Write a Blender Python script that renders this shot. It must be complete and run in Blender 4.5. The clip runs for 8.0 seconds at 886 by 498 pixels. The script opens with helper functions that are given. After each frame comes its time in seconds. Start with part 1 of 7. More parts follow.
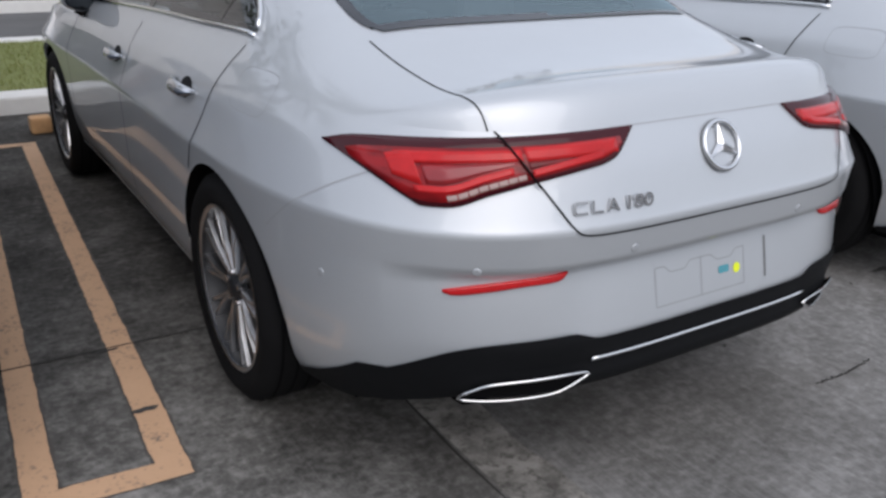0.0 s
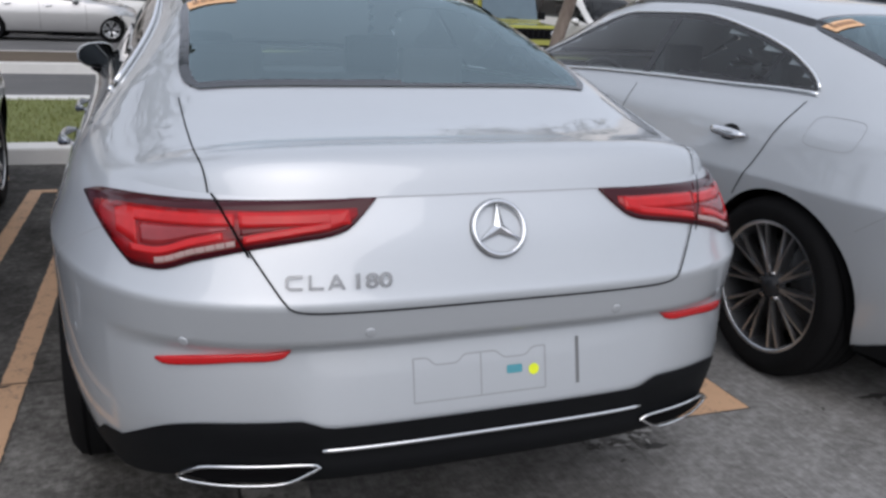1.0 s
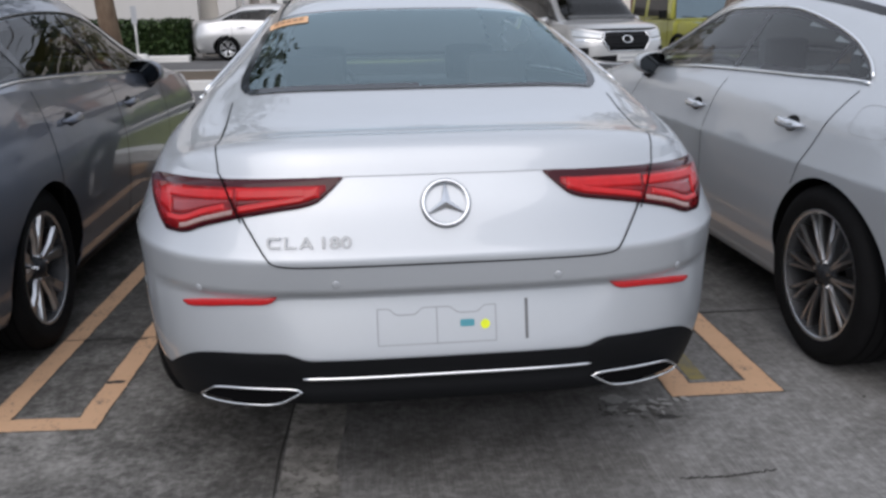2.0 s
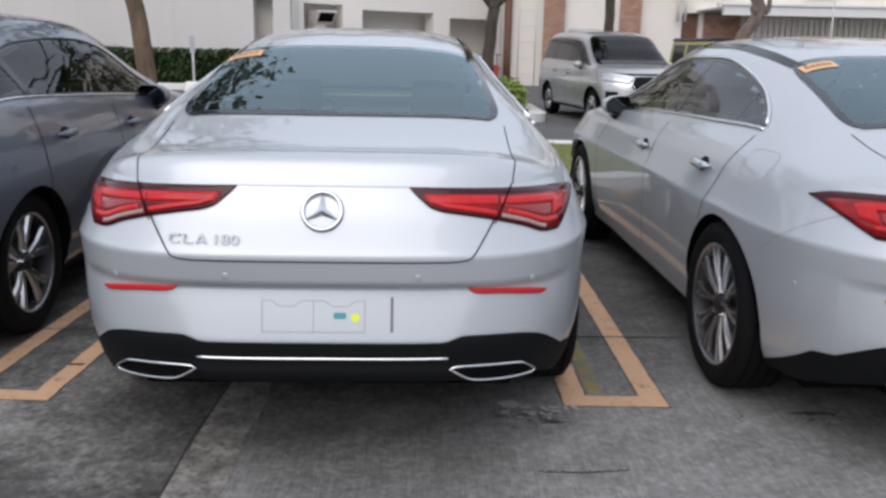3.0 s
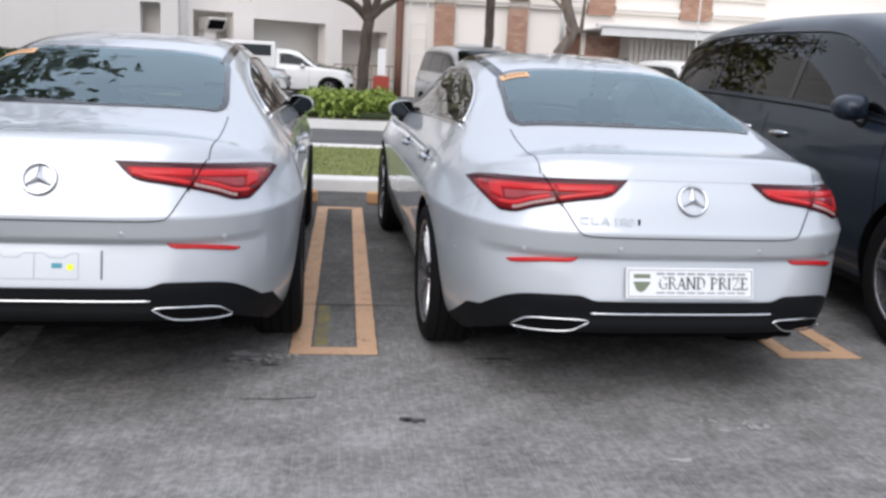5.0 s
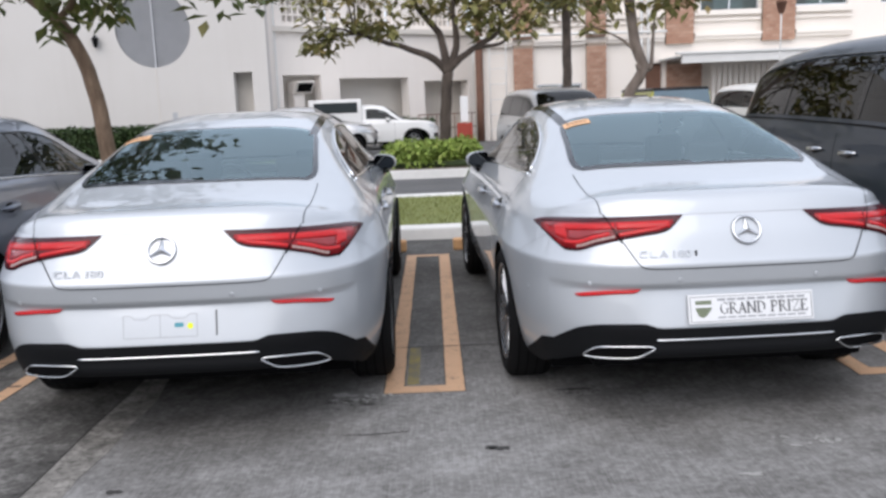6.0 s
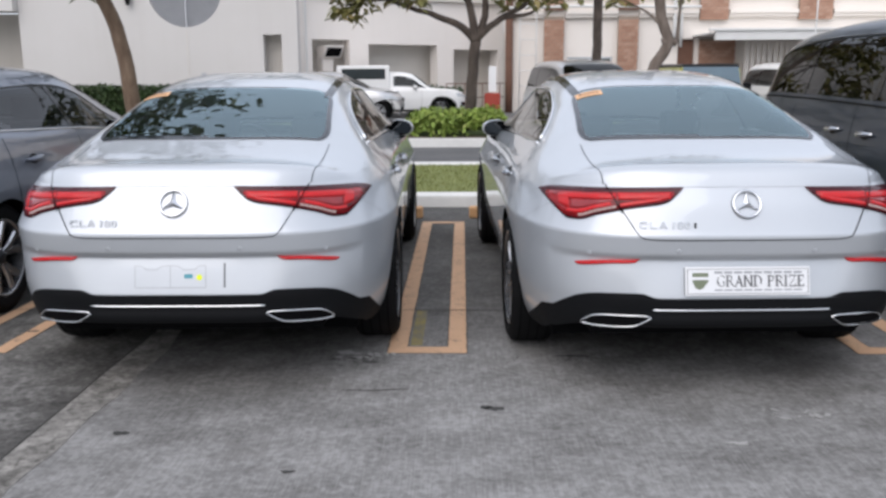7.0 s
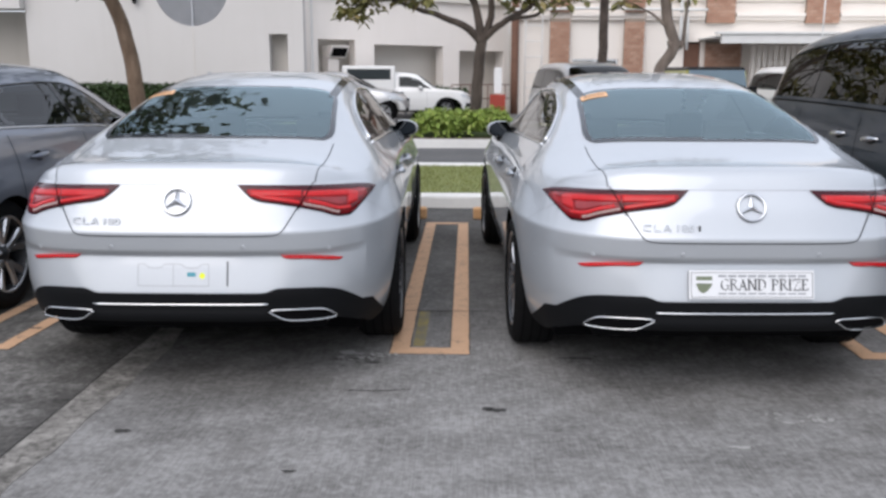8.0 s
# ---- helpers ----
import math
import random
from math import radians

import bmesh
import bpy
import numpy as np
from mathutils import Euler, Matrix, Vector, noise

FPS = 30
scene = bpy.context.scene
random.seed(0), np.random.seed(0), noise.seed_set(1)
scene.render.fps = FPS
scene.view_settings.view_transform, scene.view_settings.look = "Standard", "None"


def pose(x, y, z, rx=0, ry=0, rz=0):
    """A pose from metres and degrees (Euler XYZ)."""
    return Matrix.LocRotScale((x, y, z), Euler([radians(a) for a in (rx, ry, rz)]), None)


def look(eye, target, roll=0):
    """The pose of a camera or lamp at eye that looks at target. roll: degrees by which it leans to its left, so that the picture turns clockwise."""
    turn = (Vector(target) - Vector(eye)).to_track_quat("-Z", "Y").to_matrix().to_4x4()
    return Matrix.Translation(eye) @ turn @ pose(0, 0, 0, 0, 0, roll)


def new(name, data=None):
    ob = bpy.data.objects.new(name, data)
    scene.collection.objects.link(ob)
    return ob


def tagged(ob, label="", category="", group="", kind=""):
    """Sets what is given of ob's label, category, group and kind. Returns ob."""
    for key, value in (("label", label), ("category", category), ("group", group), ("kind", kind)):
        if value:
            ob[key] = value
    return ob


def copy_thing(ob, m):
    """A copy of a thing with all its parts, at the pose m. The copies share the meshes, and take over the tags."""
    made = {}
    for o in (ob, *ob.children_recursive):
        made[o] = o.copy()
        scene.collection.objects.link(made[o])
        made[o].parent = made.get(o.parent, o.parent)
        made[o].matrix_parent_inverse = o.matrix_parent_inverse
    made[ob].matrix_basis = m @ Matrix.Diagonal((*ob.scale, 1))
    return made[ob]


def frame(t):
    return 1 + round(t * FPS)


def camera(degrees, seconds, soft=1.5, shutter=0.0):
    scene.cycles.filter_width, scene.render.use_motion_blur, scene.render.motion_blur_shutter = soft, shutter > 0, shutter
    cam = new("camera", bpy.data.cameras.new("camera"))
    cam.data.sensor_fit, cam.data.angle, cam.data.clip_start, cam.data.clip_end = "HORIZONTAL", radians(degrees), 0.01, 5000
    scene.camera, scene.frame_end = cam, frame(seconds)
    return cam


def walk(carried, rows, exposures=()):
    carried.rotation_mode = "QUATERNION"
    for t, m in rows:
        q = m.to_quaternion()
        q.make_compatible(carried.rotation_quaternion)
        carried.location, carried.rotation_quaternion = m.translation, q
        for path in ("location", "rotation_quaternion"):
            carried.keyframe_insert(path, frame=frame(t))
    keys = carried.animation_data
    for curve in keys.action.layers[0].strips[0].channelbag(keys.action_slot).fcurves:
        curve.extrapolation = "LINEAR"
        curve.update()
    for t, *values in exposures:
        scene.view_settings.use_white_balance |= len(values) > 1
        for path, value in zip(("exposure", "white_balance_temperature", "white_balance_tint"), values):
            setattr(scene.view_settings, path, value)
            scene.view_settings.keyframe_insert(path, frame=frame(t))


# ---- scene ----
cam = camera(55.0, 8.0, 2.8)
PATH = [
    (0, (0.578, 0.232, 1.294), (1.551, 1.828, 0.58), 0.8),
    (0.5, (1.008, 0.09, 1.284), (1.919, 1.745, 0.628), 0.8),
    (1, (1.419, -0.011, 1.268), (2.069, 1.797, 0.713), 2.3),
    (1.2, (1.564, -0.074, 1.265), (1.965, 1.804, 0.706), 4.4),
    (2.3, (2.057, -0.61, 1.298), (2.166, 1.322, 0.793), -0.5),
    (2.5, (2.178, -0.66, 1.298), (2.234, 1.291, 0.866), 1.3),
    (3, (2.387, -0.854, 1.296), (2.417, 1.092, 0.833), 1.1),
    (3.5, (2.549, -1.108, 1.281), (2.692, 0.822, 0.777), 2.1),
    (4, (2.715, -1.262, 1.318), (2.857, 0.678, 0.852), 0.6),
    (4.5, (3.029, -1.374, 1.3), (3.233, 0.567, 0.861), 1.9),
    (4.7, (3.083, -1.432, 1.293), (3.313, 0.507, 0.862), 3.1),
    (5.8, (3.158, -1.804, 1.344), (3.349, 0.143, 0.927), -0.5),
    (6, (3.18, -1.854, 1.367), (3.194, 0.118, 1.034), -2.2),
    (6.5, (3.24, -1.932, 1.365), (3.182, 0.038, 1.027), -0.6),
    (7, (3.268, -1.932, 1.349), (3.223, 0.027, 0.949), -0.3),
    (7.5, (3.269, -1.934, 1.353), (3.188, 0.033, 1.0), -0.6),
    (8, (3.27, -1.926, 1.347), (3.216, 0.034, 0.949), 0.2),
]
walk(cam, [(t, look(eye, target, roll)) for t, eye, target, roll in PATH],
     [(0, -0.02, 6190, 14), (1, -0.1, 6190, 14), (2.5, 0.0, 6190, 14), (3.5, 0.18, 6190, 14), (4.5, 0.40, 6190, 14), (5.8, 0.36, 6190, 14), (6.5, 0.24, 6190, 14), (8, 0.26, 6190, 14)])

# ---- world and light ----
world = bpy.data.worlds.new("world")
scene.world = world
world.use_nodes = True
wn = world.node_tree
sky = wn.nodes.new("ShaderNodeTexSky")
sky.sky_type, sky.sun_disc = "NISHITA", False
SUN_EL, SUN_ROT = radians(45), radians(200)
sky.sun_elevation, sky.sun_rotation = SUN_EL, SUN_ROT
sky.air_density, sky.dust_density, sky.ozone_density = 1.0, 4.0, 1.0
# a thin even cloud veil over the blue
veil = wn.nodes.new("ShaderNodeMix")
veil.data_type = "RGBA"
veil.inputs[0].default_value = 0.72
veil.inputs[7].default_value = (7.4, 7.75, 8.1, 1)
wn.links.new(sky.outputs[0], veil.inputs[6])
wn.links.new(veil.outputs[2], wn.nodes["Background"].inputs[0])
wn.nodes["Background"].inputs[1].default_value = 0.136
sun = new("sun", bpy.data.lights.new("sun", "SUN"))
sun.data.energy, sun.data.angle, sun.data.color = 1.1, radians(65), (1.0, 0.96, 0.90)
sun.matrix_world = look((0, 0, 0), (math.sin(SUN_ROT) * -math.cos(SUN_EL), -math.cos(SUN_ROT) * math.cos(SUN_EL), -math.sin(SUN_EL)))

# ---- materials ----
class Nodes:
    """A node material in the making: a Principled shader with helpers for the textures that feed it."""

    def __init__(self, name, colour=(0.5, 0.5, 0.5), rough=0.5, metal=0.0, **more):
        self.mat = bpy.data.materials.new(name)
        self.mat.use_nodes = True
        self.tree = self.mat.node_tree
        self.out = self.tree.nodes["Principled BSDF"]
        self.set("Base Color", (*colour, 1))
        self.set("Roughness", rough)
        self.set("Metallic", metal)
        for key, value in more.items():
            self.set(key.replace("_", " "), value)

    def set(self, key, value):
        self.out.inputs[key].default_value = value

    def add(self, kind, **values):
        node = self.tree.nodes.new(kind)
        for key, value in values.items():
            node.inputs[key.replace("_", " ")].default_value = value
        return node

    def link(self, a, b):
        self.tree.links.new(a, b)

    def place(self, scale=(1, 1, 1)):
        co = self.add("ShaderNodeTexCoord")
        m = self.add("ShaderNodeMapping", Scale=scale)
        self.link(co.outputs["Object"], m.inputs[0])
        return m.outputs[0]

    def noise(self, scale, detail=4.0, rough=0.55, stretch=(1, 1, 1)):
        n = self.add("ShaderNodeTexNoise", Scale=scale, Detail=detail, Roughness=rough)
        self.link(self.place(stretch), n.inputs["Vector"])
        return n.outputs[0]

    def ramp(self, value, stops):
        r = self.add("ShaderNodeValToRGB")
        el = r.color_ramp.elements
        while len(el) < len(stops):
            el.new(0.5)
        for e, (at, colour) in zip(el, stops):
            e.position = at
            e.color = (*colour, 1) if len(colour) == 3 else colour
        self.link(value, r.inputs[0])
        return r.outputs[0]

    def mix(self, a, b, fac, blend="MIX"):
        m = self.tree.nodes.new("ShaderNodeMix")
        m.data_type, m.blend_type = "RGBA", blend
        for socket, value in ((m.inputs[0], fac), (m.inputs[6], a), (m.inputs[7], b)):
            if isinstance(value, (int, float)):
                socket.default_value = value
            elif isinstance(value, tuple):
                socket.default_value = (*value, 1)
            else:
                self.link(value, socket)
        return m.outputs[2]

    def colour(self, socket):
        self.link(socket, self.out.inputs["Base Color"])

    def rough(self, socket):
        self.link(socket, self.out.inputs["Roughness"])

    def bump(self, height, strength=0.3, distance=0.01):
        b = self.add("ShaderNodeBump", Strength=strength, Distance=distance)
        self.link(height, b.inputs["Height"])
        self.link(b.outputs[0], self.out.inputs["Normal"])


def grey(v):
    return (v, v, v)


def painted_metal(name, colour, flake=0.08, rough=0.32, metal=0.75, coat=1.0, clear=0.03, gloss=0.5, depth=1.5):
    n = Nodes(name, colour, rough, metal, Coat_Weight=coat, Coat_Roughness=clear, Specular_IOR_Level=gloss, Coat_IOR=depth)
    fine = n.noise(900, 2)
    dirt = n.noise(2.2, 5, 0.6)
    base = n.mix(colour, tuple(c * (1 - flake * 2) for c in colour), fine)
    n.colour(n.mix(base, tuple(c * 0.86 for c in colour), n.ramp(dirt, ((0.45, grey(0)), (0.75, grey(0.5))))))
    n.rough(n.ramp(dirt, ((0.3, grey(rough)), (0.8, grey(rough + 0.08)))))
    return n.mat


def plain(name, colour, rough=0.5, metal=0.0, grain=0.12, size=40.0, relief=0.0, **more):
    n = Nodes(name, colour, rough, metal, **more)
    a, b = n.noise(size, 5), n.noise(size / 14, 3)
    c = n.mix(tuple(x * (1 - grain) for x in colour), tuple(min(1, x * (1 + grain)) for x in colour), a)
    n.colour(n.mix(c, tuple(x * (1 - 1.6 * grain) for x in colour), n.ramp(b, ((0.45, grey(0)), (0.8, grey(0.7))))))
    if relief:
        n.bump(a, relief, 0.004)
    return n.mat


def glass(name, tint, rough=0.0, ior=1.6, sheen=(1, 1, 1)):
    """Tinted pane: clear through, with a mirror-like sheen that grows at a grazing view."""
    n = Nodes(name)
    t = n.tree
    see = n.add("ShaderNodeBsdfTransparent", Color=(*tint, 1))
    shine = n.add("ShaderNodeBsdfGlossy", Color=(*sheen, 1), Roughness=rough)
    fres = n.add("ShaderNodeFresnel", IOR=ior)
    m = n.add("ShaderNodeMixShader")
    n.link(fres.outputs[0], m.inputs[0])
    n.link(see.outputs[0], m.inputs[1])
    n.link(shine.outputs[0], m.inputs[2])
    n.link(m.outputs[0], t.nodes["Material Output"].inputs[0])
    return n.mat


SILVER = painted_metal("silver_paint", (0.56, 0.59, 0.62), rough=0.42, metal=0.46, coat=1.0, clear=0.04, depth=1.7)
GREY_PAINT = painted_metal("grey_paint", (0.165, 0.185, 0.23))
SUV_PAINT = painted_metal("dark_paint", (0.014, 0.023, 0.036), rough=0.30, metal=0.1, coat=0.40, gloss=0.3)
SILVER_FAR = painted_metal("van_silver_paint", (0.62, 0.62, 0.62))
WHITE_PAINT = painted_metal("white_paint", (0.82, 0.82, 0.80), metal=0.0, rough=0.35)
LIME_PAINT = painted_metal("lime_paint", (0.46, 0.46, 0.09), metal=0.0, rough=0.35)
BLUE_PAINT = painted_metal("blue_paint", (0.05, 0.075, 0.12), metal=0.2, rough=0.3)
BLACK_PLASTIC = plain("black_plastic", (0.005, 0.0055, 0.0065), 0.65, relief=0.15, size=400, Specular_IOR_Level=0.16)
GLOSS_BLACK = plain("gloss_black", (0.008, 0.008, 0.01), 0.08, grain=0.05)
FRIT = plain("glass_edge", (0.018, 0.022, 0.030), 0.12, grain=0.05, Specular_IOR_Level=0.5, Coat_Weight=0.3)
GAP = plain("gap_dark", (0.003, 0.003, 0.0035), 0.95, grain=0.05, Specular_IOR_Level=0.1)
RUBBER = plain("tyre_rubber", (0.006, 0.006, 0.0065), 0.85, relief=0.3, size=120, grain=0.3, Specular_IOR_Level=0.15)
CHROME = plain("chrome", (0.86, 0.87, 0.88), 0.07, 1.0, grain=0.03)
SATIN = plain("satin_metal", (0.74, 0.75, 0.77), 0.22, 1.0, grain=0.05)
RIM_METAL = plain("rim_metal", (0.72, 0.73, 0.75), 0.28, 1.0, grain=0.08)
RIM_DARK = plain("rim_dark", (0.022, 0.023, 0.026), 0.45, 0.3, grain=0.1)
INTERIOR = plain("interior_cloth", (0.095, 0.10, 0.105), 0.8, grain=0.2, size=90)
PLASTIC_WHITE = plain("white_plastic", (0.8, 0.8, 0.79), 0.35, grain=0.03)
GLASS = glass("tinted_glass", (0.36, 0.42, 0.44))
GLASS_DARK = glass("dark_glass", (0.20, 0.23, 0.24), ior=1.32)
GLASS_REAR = glass("rear_glass", (0.82, 0.95, 0.98), ior=2.6, sheen=(0.74, 0.93, 1.0))
GLASS_SMOKED = glass("smoked_glass", (0.05, 0.06, 0.07), ior=1.42)
GLASS_SIDE = glass("side_glass", (0.74, 0.79, 0.79), ior=1.42)
GLASS_CLEAR = glass("clear_glass", (0.75, 0.82, 0.82))

# ---- building helpers ----
def part(name, bm, material, parent=None, label=""):
    """Links a bmesh as one mesh object under a thing or a part."""
    me = bpy.data.meshes.new(name)
    bm.to_mesh(me)
    bm.free()
    return link_mesh(name, me, material, parent, label)


def link_mesh(name, me, material, parent=None, label="", smooth=False):
    if material is not None:
        me.materials.append(material)
    if smooth:
        me.polygons.foreach_set("use_smooth", [True] * len(me.polygons))
    ob = new(name, me)
    if parent is not None:
        ob.parent = parent
    if label:
        tagged(ob, label)
    return ob


def raw(name, verts, faces, material, parent=None, label="", smooth=True):
    me = bpy.data.meshes.new(name)
    me.from_pydata([tuple(v) for v in verts], [], faces)
    me.update()
    return link_mesh(name, me, material, parent, label, smooth)


def thing(name, label, category, m=None, group="", kind=""):
    ob = new(name)
    ob.empty_display_size = 0.2
    if m is not None:
        ob.matrix_basis = m
    return tagged(ob, label, category, group, kind)


def grid(rows, closed=False):
    """Verts and quads of a sheet given as equal rows of points."""
    nv, nh = len(rows), len(rows[0])
    verts = [p for r in rows for p in r]
    faces = []
    for i in range(nv - 1):
        for j in range(nh if closed else nh - 1):
            k = (j + 1) % nh
            faces.append((i * nh + j, i * nh + k, (i + 1) * nh + k, (i + 1) * nh + j))
    return verts, faces


def curve(*pts):
    """A smooth function through (x, y) points, flat beyond the ends, with no overshoot."""
    xs, ys = np.array([p[0] for p in pts], float), np.array([p[1] for p in pts], float)
    h = np.diff(xs)
    d = np.diff(ys) / h
    m = np.zeros(len(xs))
    for i in range(1, len(xs) - 1):
        if d[i - 1] * d[i] > 0:
            w1, w2 = 2 * h[i] + h[i - 1], h[i] + 2 * h[i - 1]
            m[i] = (w1 + w2) / (w1 / d[i - 1] + w2 / d[i])
    m[0], m[-1] = d[0], d[-1]

    def f(x):
        if x <= xs[0]:
            return float(ys[0])
        if x >= xs[-1]:
            return float(ys[-1])
        i = int(np.searchsorted(xs, x) - 1)
        t = (x - xs[i]) / h[i]
        return float((1 + 2 * t) * (1 - t) ** 2 * ys[i] + t * (1 - t) ** 2 * h[i] * m[i]
                     + t * t * (3 - 2 * t) * ys[i + 1] + t * t * (t - 1) * h[i] * m[i + 1])
    return f


def smooth01(x, a, b):
    t = min(1.0, max(0.0, (x - a) / (b - a)))
    return t * t * (3 - 2 * t)


def box(bm, x0, x1, y0, y1, z0, z1, bevel=0.0):
    vs = [bm.verts.new((x, y, z)) for z in (z0, z1) for y in (y0, y1) for x in (x0, x1)]
    fs = [bm.faces.new([vs[i] for i in q]) for q in
          ((0, 2, 3, 1), (4, 5, 7, 6), (0, 1, 5, 4), (2, 6, 7, 3), (1, 3, 7, 5), (0, 4, 6, 2))]
    if bevel:
        edges = list({e for f in fs for e in f.edges})
        bmesh.ops.bevel(bm, geom=edges, offset=bevel, segments=2, affect="EDGES", profile=0.6)
    return bm


def block(name, dims, material, parent=None, bevel=0.0, label=""):
    return part(name, box(bmesh.new(), *dims, bevel), material, parent, label)


def tube(name, pts, radius, material, parent=None, sides=8, label="", closed=False, flat=1.0):
    """A round bar along points; radius may be a number or one for each point."""
    n = len(pts)
    rad = radius if isinstance(radius, (list, tuple)) else [radius] * n
    rows = []
    side = None
    for i, p in enumerate(pts):
        p = Vector(p)
        a = Vector(pts[(i - 1) % n] if closed or i else pts[0])
        b = Vector(pts[(i + 1) % n] if closed or i < n - 1 else pts[-1])
        d = (b - a).normalized()
        if side is None:
            side = d.orthogonal().normalized()
        side = (side - d * side.dot(d)).normalized()
        up = d.cross(side)
        rows.append([p + (side * math.cos(2 * math.pi * k / sides) + up * flat * math.sin(2 * math.pi * k / sides)) * rad[i] for k in range(sides)])
    if closed:
        rows.append(rows[0])
    v, f = grid(rows, True)
    if not closed:
        f.append(tuple(range(sides))[::-1])
        f.append(tuple((n - 1) * sides + k for k in range(sides)))
    return raw(name, v, f, material, parent, label)


def lathe(name, profile, material, parent=None, sides=40, axis="x", label=""):
    """A turned shape: profile of (along the axis, radius)."""
    rows = []
    for a, r in profile:
        row = []
        for k in range(sides):
            c, s = r * math.cos(2 * math.pi * k / sides), r * math.sin(2 * math.pi * k / sides)
            row.append((a, c, s) if axis == "x" else (c, s, a) if axis == "z" else (c, a, s))
        rows.append(row)
    v, f = grid(rows, True)
    return raw(name, v, f, material, parent, label)


def lettering(name, text, size, depth, material, m, parent=None, label="", align="CENTER", squash=1.0, weight=0.0):
    cu = bpy.data.curves.new(name, "FONT")
    cu.body, cu.size, cu.extrude, cu.align_x, cu.offset = text, size, depth, align, weight
    tmp = bpy.data.objects.new(name, cu)
    scene.collection.objects.link(tmp)
    me = bpy.data.meshes.new_from_object(tmp.evaluated_get(bpy.context.evaluated_depsgraph_get()))
    bpy.data.objects.remove(tmp)
    bpy.data.curves.remove(cu)
    me.transform(Matrix.Diagonal((squash, 1, 1, 1)))
    me.materials.clear()
    ob = link_mesh(name, me, material, parent, label)
    ob.matrix_local = m
    return ob

# ---- motor cars ----
class Shell:
    """The outer skin of a car. Local axes: x to the car's right, y ahead from the rear bumper, z up.
    w, yr, yf: half width, rear and front line by height. zs: shoulder height by y. top: centre line by y."""

    def __init__(self, w, yr, yf, zs, top, arches, sill=0.22, low=None, depth=0.95, fdepth=0.9, m=4.0, n=2.5,
                 lift=(0.7, 1.5, 2.9, 3.6), cabin=None, plan=None, dent=None, fm=2.6, deck=(3.0, 5.5), creases=()):
        self.w, self.yr, self.yf, self.zs, self.top = w, yr, yf, zs, top
        self.arches, self.sill, self.low, self.depth, self.fdepth, self.m, self.n, self.fm = arches, sill, low, depth, fdepth, m, n, fm
        self.lift, self.plan, self.dent, self.deck = lift, plan or (lambda y: 1.0), dent or (lambda x, z: 0.0), deck
        self.creases = creases
        self.cabin = cabin or curve((0, 1), (0.3, 0.99), (0.5, 0.956), (0.61, 0.905), (0.69, 0.81), (0.76, 0.665), (1, 0))
        self.fe = 0.85
        zr = zs(0.0)
        self.y_rear, self.y_front = yr(zr), yf(zr)
        self.y0 = self.y_rear + depth * self.T(self.fe, m)
        self.y1 = self.y_front - fdepth * self.T(self.fe, fm)

    def T(self, f, m):
        return 1 - (1 - min(1.0, f) ** m) ** (1 / self.n)

    def F(self, t, m):
        return (1 - (1 - min(1.0, max(0.0, t))) ** self.n) ** (1 / m)

    def rear(self, x, z, out=0.0):
        """A point of the rear face, out metres proud of it."""
        f = min(0.999, abs(x) / (self.w(z) * self.plan(0)))
        y = self.yr(z) + self.depth * self.T(f, self.m) + self.dent(x, z)
        if not out:
            return Vector((x, y, z))
        return Vector((x, y, z)) + self.rear_normal(x, z) * out

    def rear_normal(self, x, z):
        e = 0.004
        a = self.rear(x + e, z) - self.rear(x - e, z)
        b = self.rear(x, z + e) - self.rear(x, z - e)
        return a.cross(b).normalized()

    def front(self, x, z, out=0.0):
        f = min(0.999, abs(x) / self.w(z))
        y = self.yf(z) - self.fdepth * self.T(f, self.fm)
        return Vector((x, y + out, z))

    def half(self, y, z):
        """Half width of the flank at y, z."""
        a, b = (y - self.yr(z)) / self.depth, (self.yf(z) - y) / self.fdepth
        return self.w(z) * self.plan(y) * (self.F(a, self.m) if a < 1 else 1) * (self.F(b, self.fm) if b < 1 else 1)

    def side(self, y, z, sign, out=0.0):
        return Vector((sign * (self.half(y, z) + out), y, z))

    def arch(self, y):
        for yc, zc, r in self.arches:
            if abs(y - yc) < r:
                return zc + math.sqrt(r * r - (y - yc) ** 2)
        return 0.0

    def bottom(self, y):
        base = self.low(y) if self.low else self.sill
        return max(base, self.arch(y))

    def columns(self):
        """Columns round the right half, from the rear's middle to the front's: (nominal y, place(z))."""
        cols = []
        dr, df = self.depth, self.fdepth
        for f in np.linspace(0, self.fe, 25):
            cols.append((self.y_rear + dr * self.T(f, self.m), "r", f))
        ys = set(np.round(np.arange(self.y0 + 0.05, self.y1 - 0.02, 0.05), 4))
        ys |= set(np.round(np.linspace(self.y0 + 0.008, self.y0 + 0.16, 14), 4))
        for yc, zc, r in self.arches:
            for a in np.linspace(0, math.pi, 25):
                ys.add(round(yc - r * math.cos(a), 4))
            ys |= {round(yc - r - 0.004, 4), round(yc + r + 0.004, 4)}
        ys = sorted(y for y in ys if self.y0 + 0.004 < y < self.y1 - 0.004)
        cols += [(y, "s", 0) for y in ys]
        for f in np.linspace(self.fe, 0, 25):
            cols.append((self.y_front - df * self.T(f, self.fm), "f", f))
        return cols

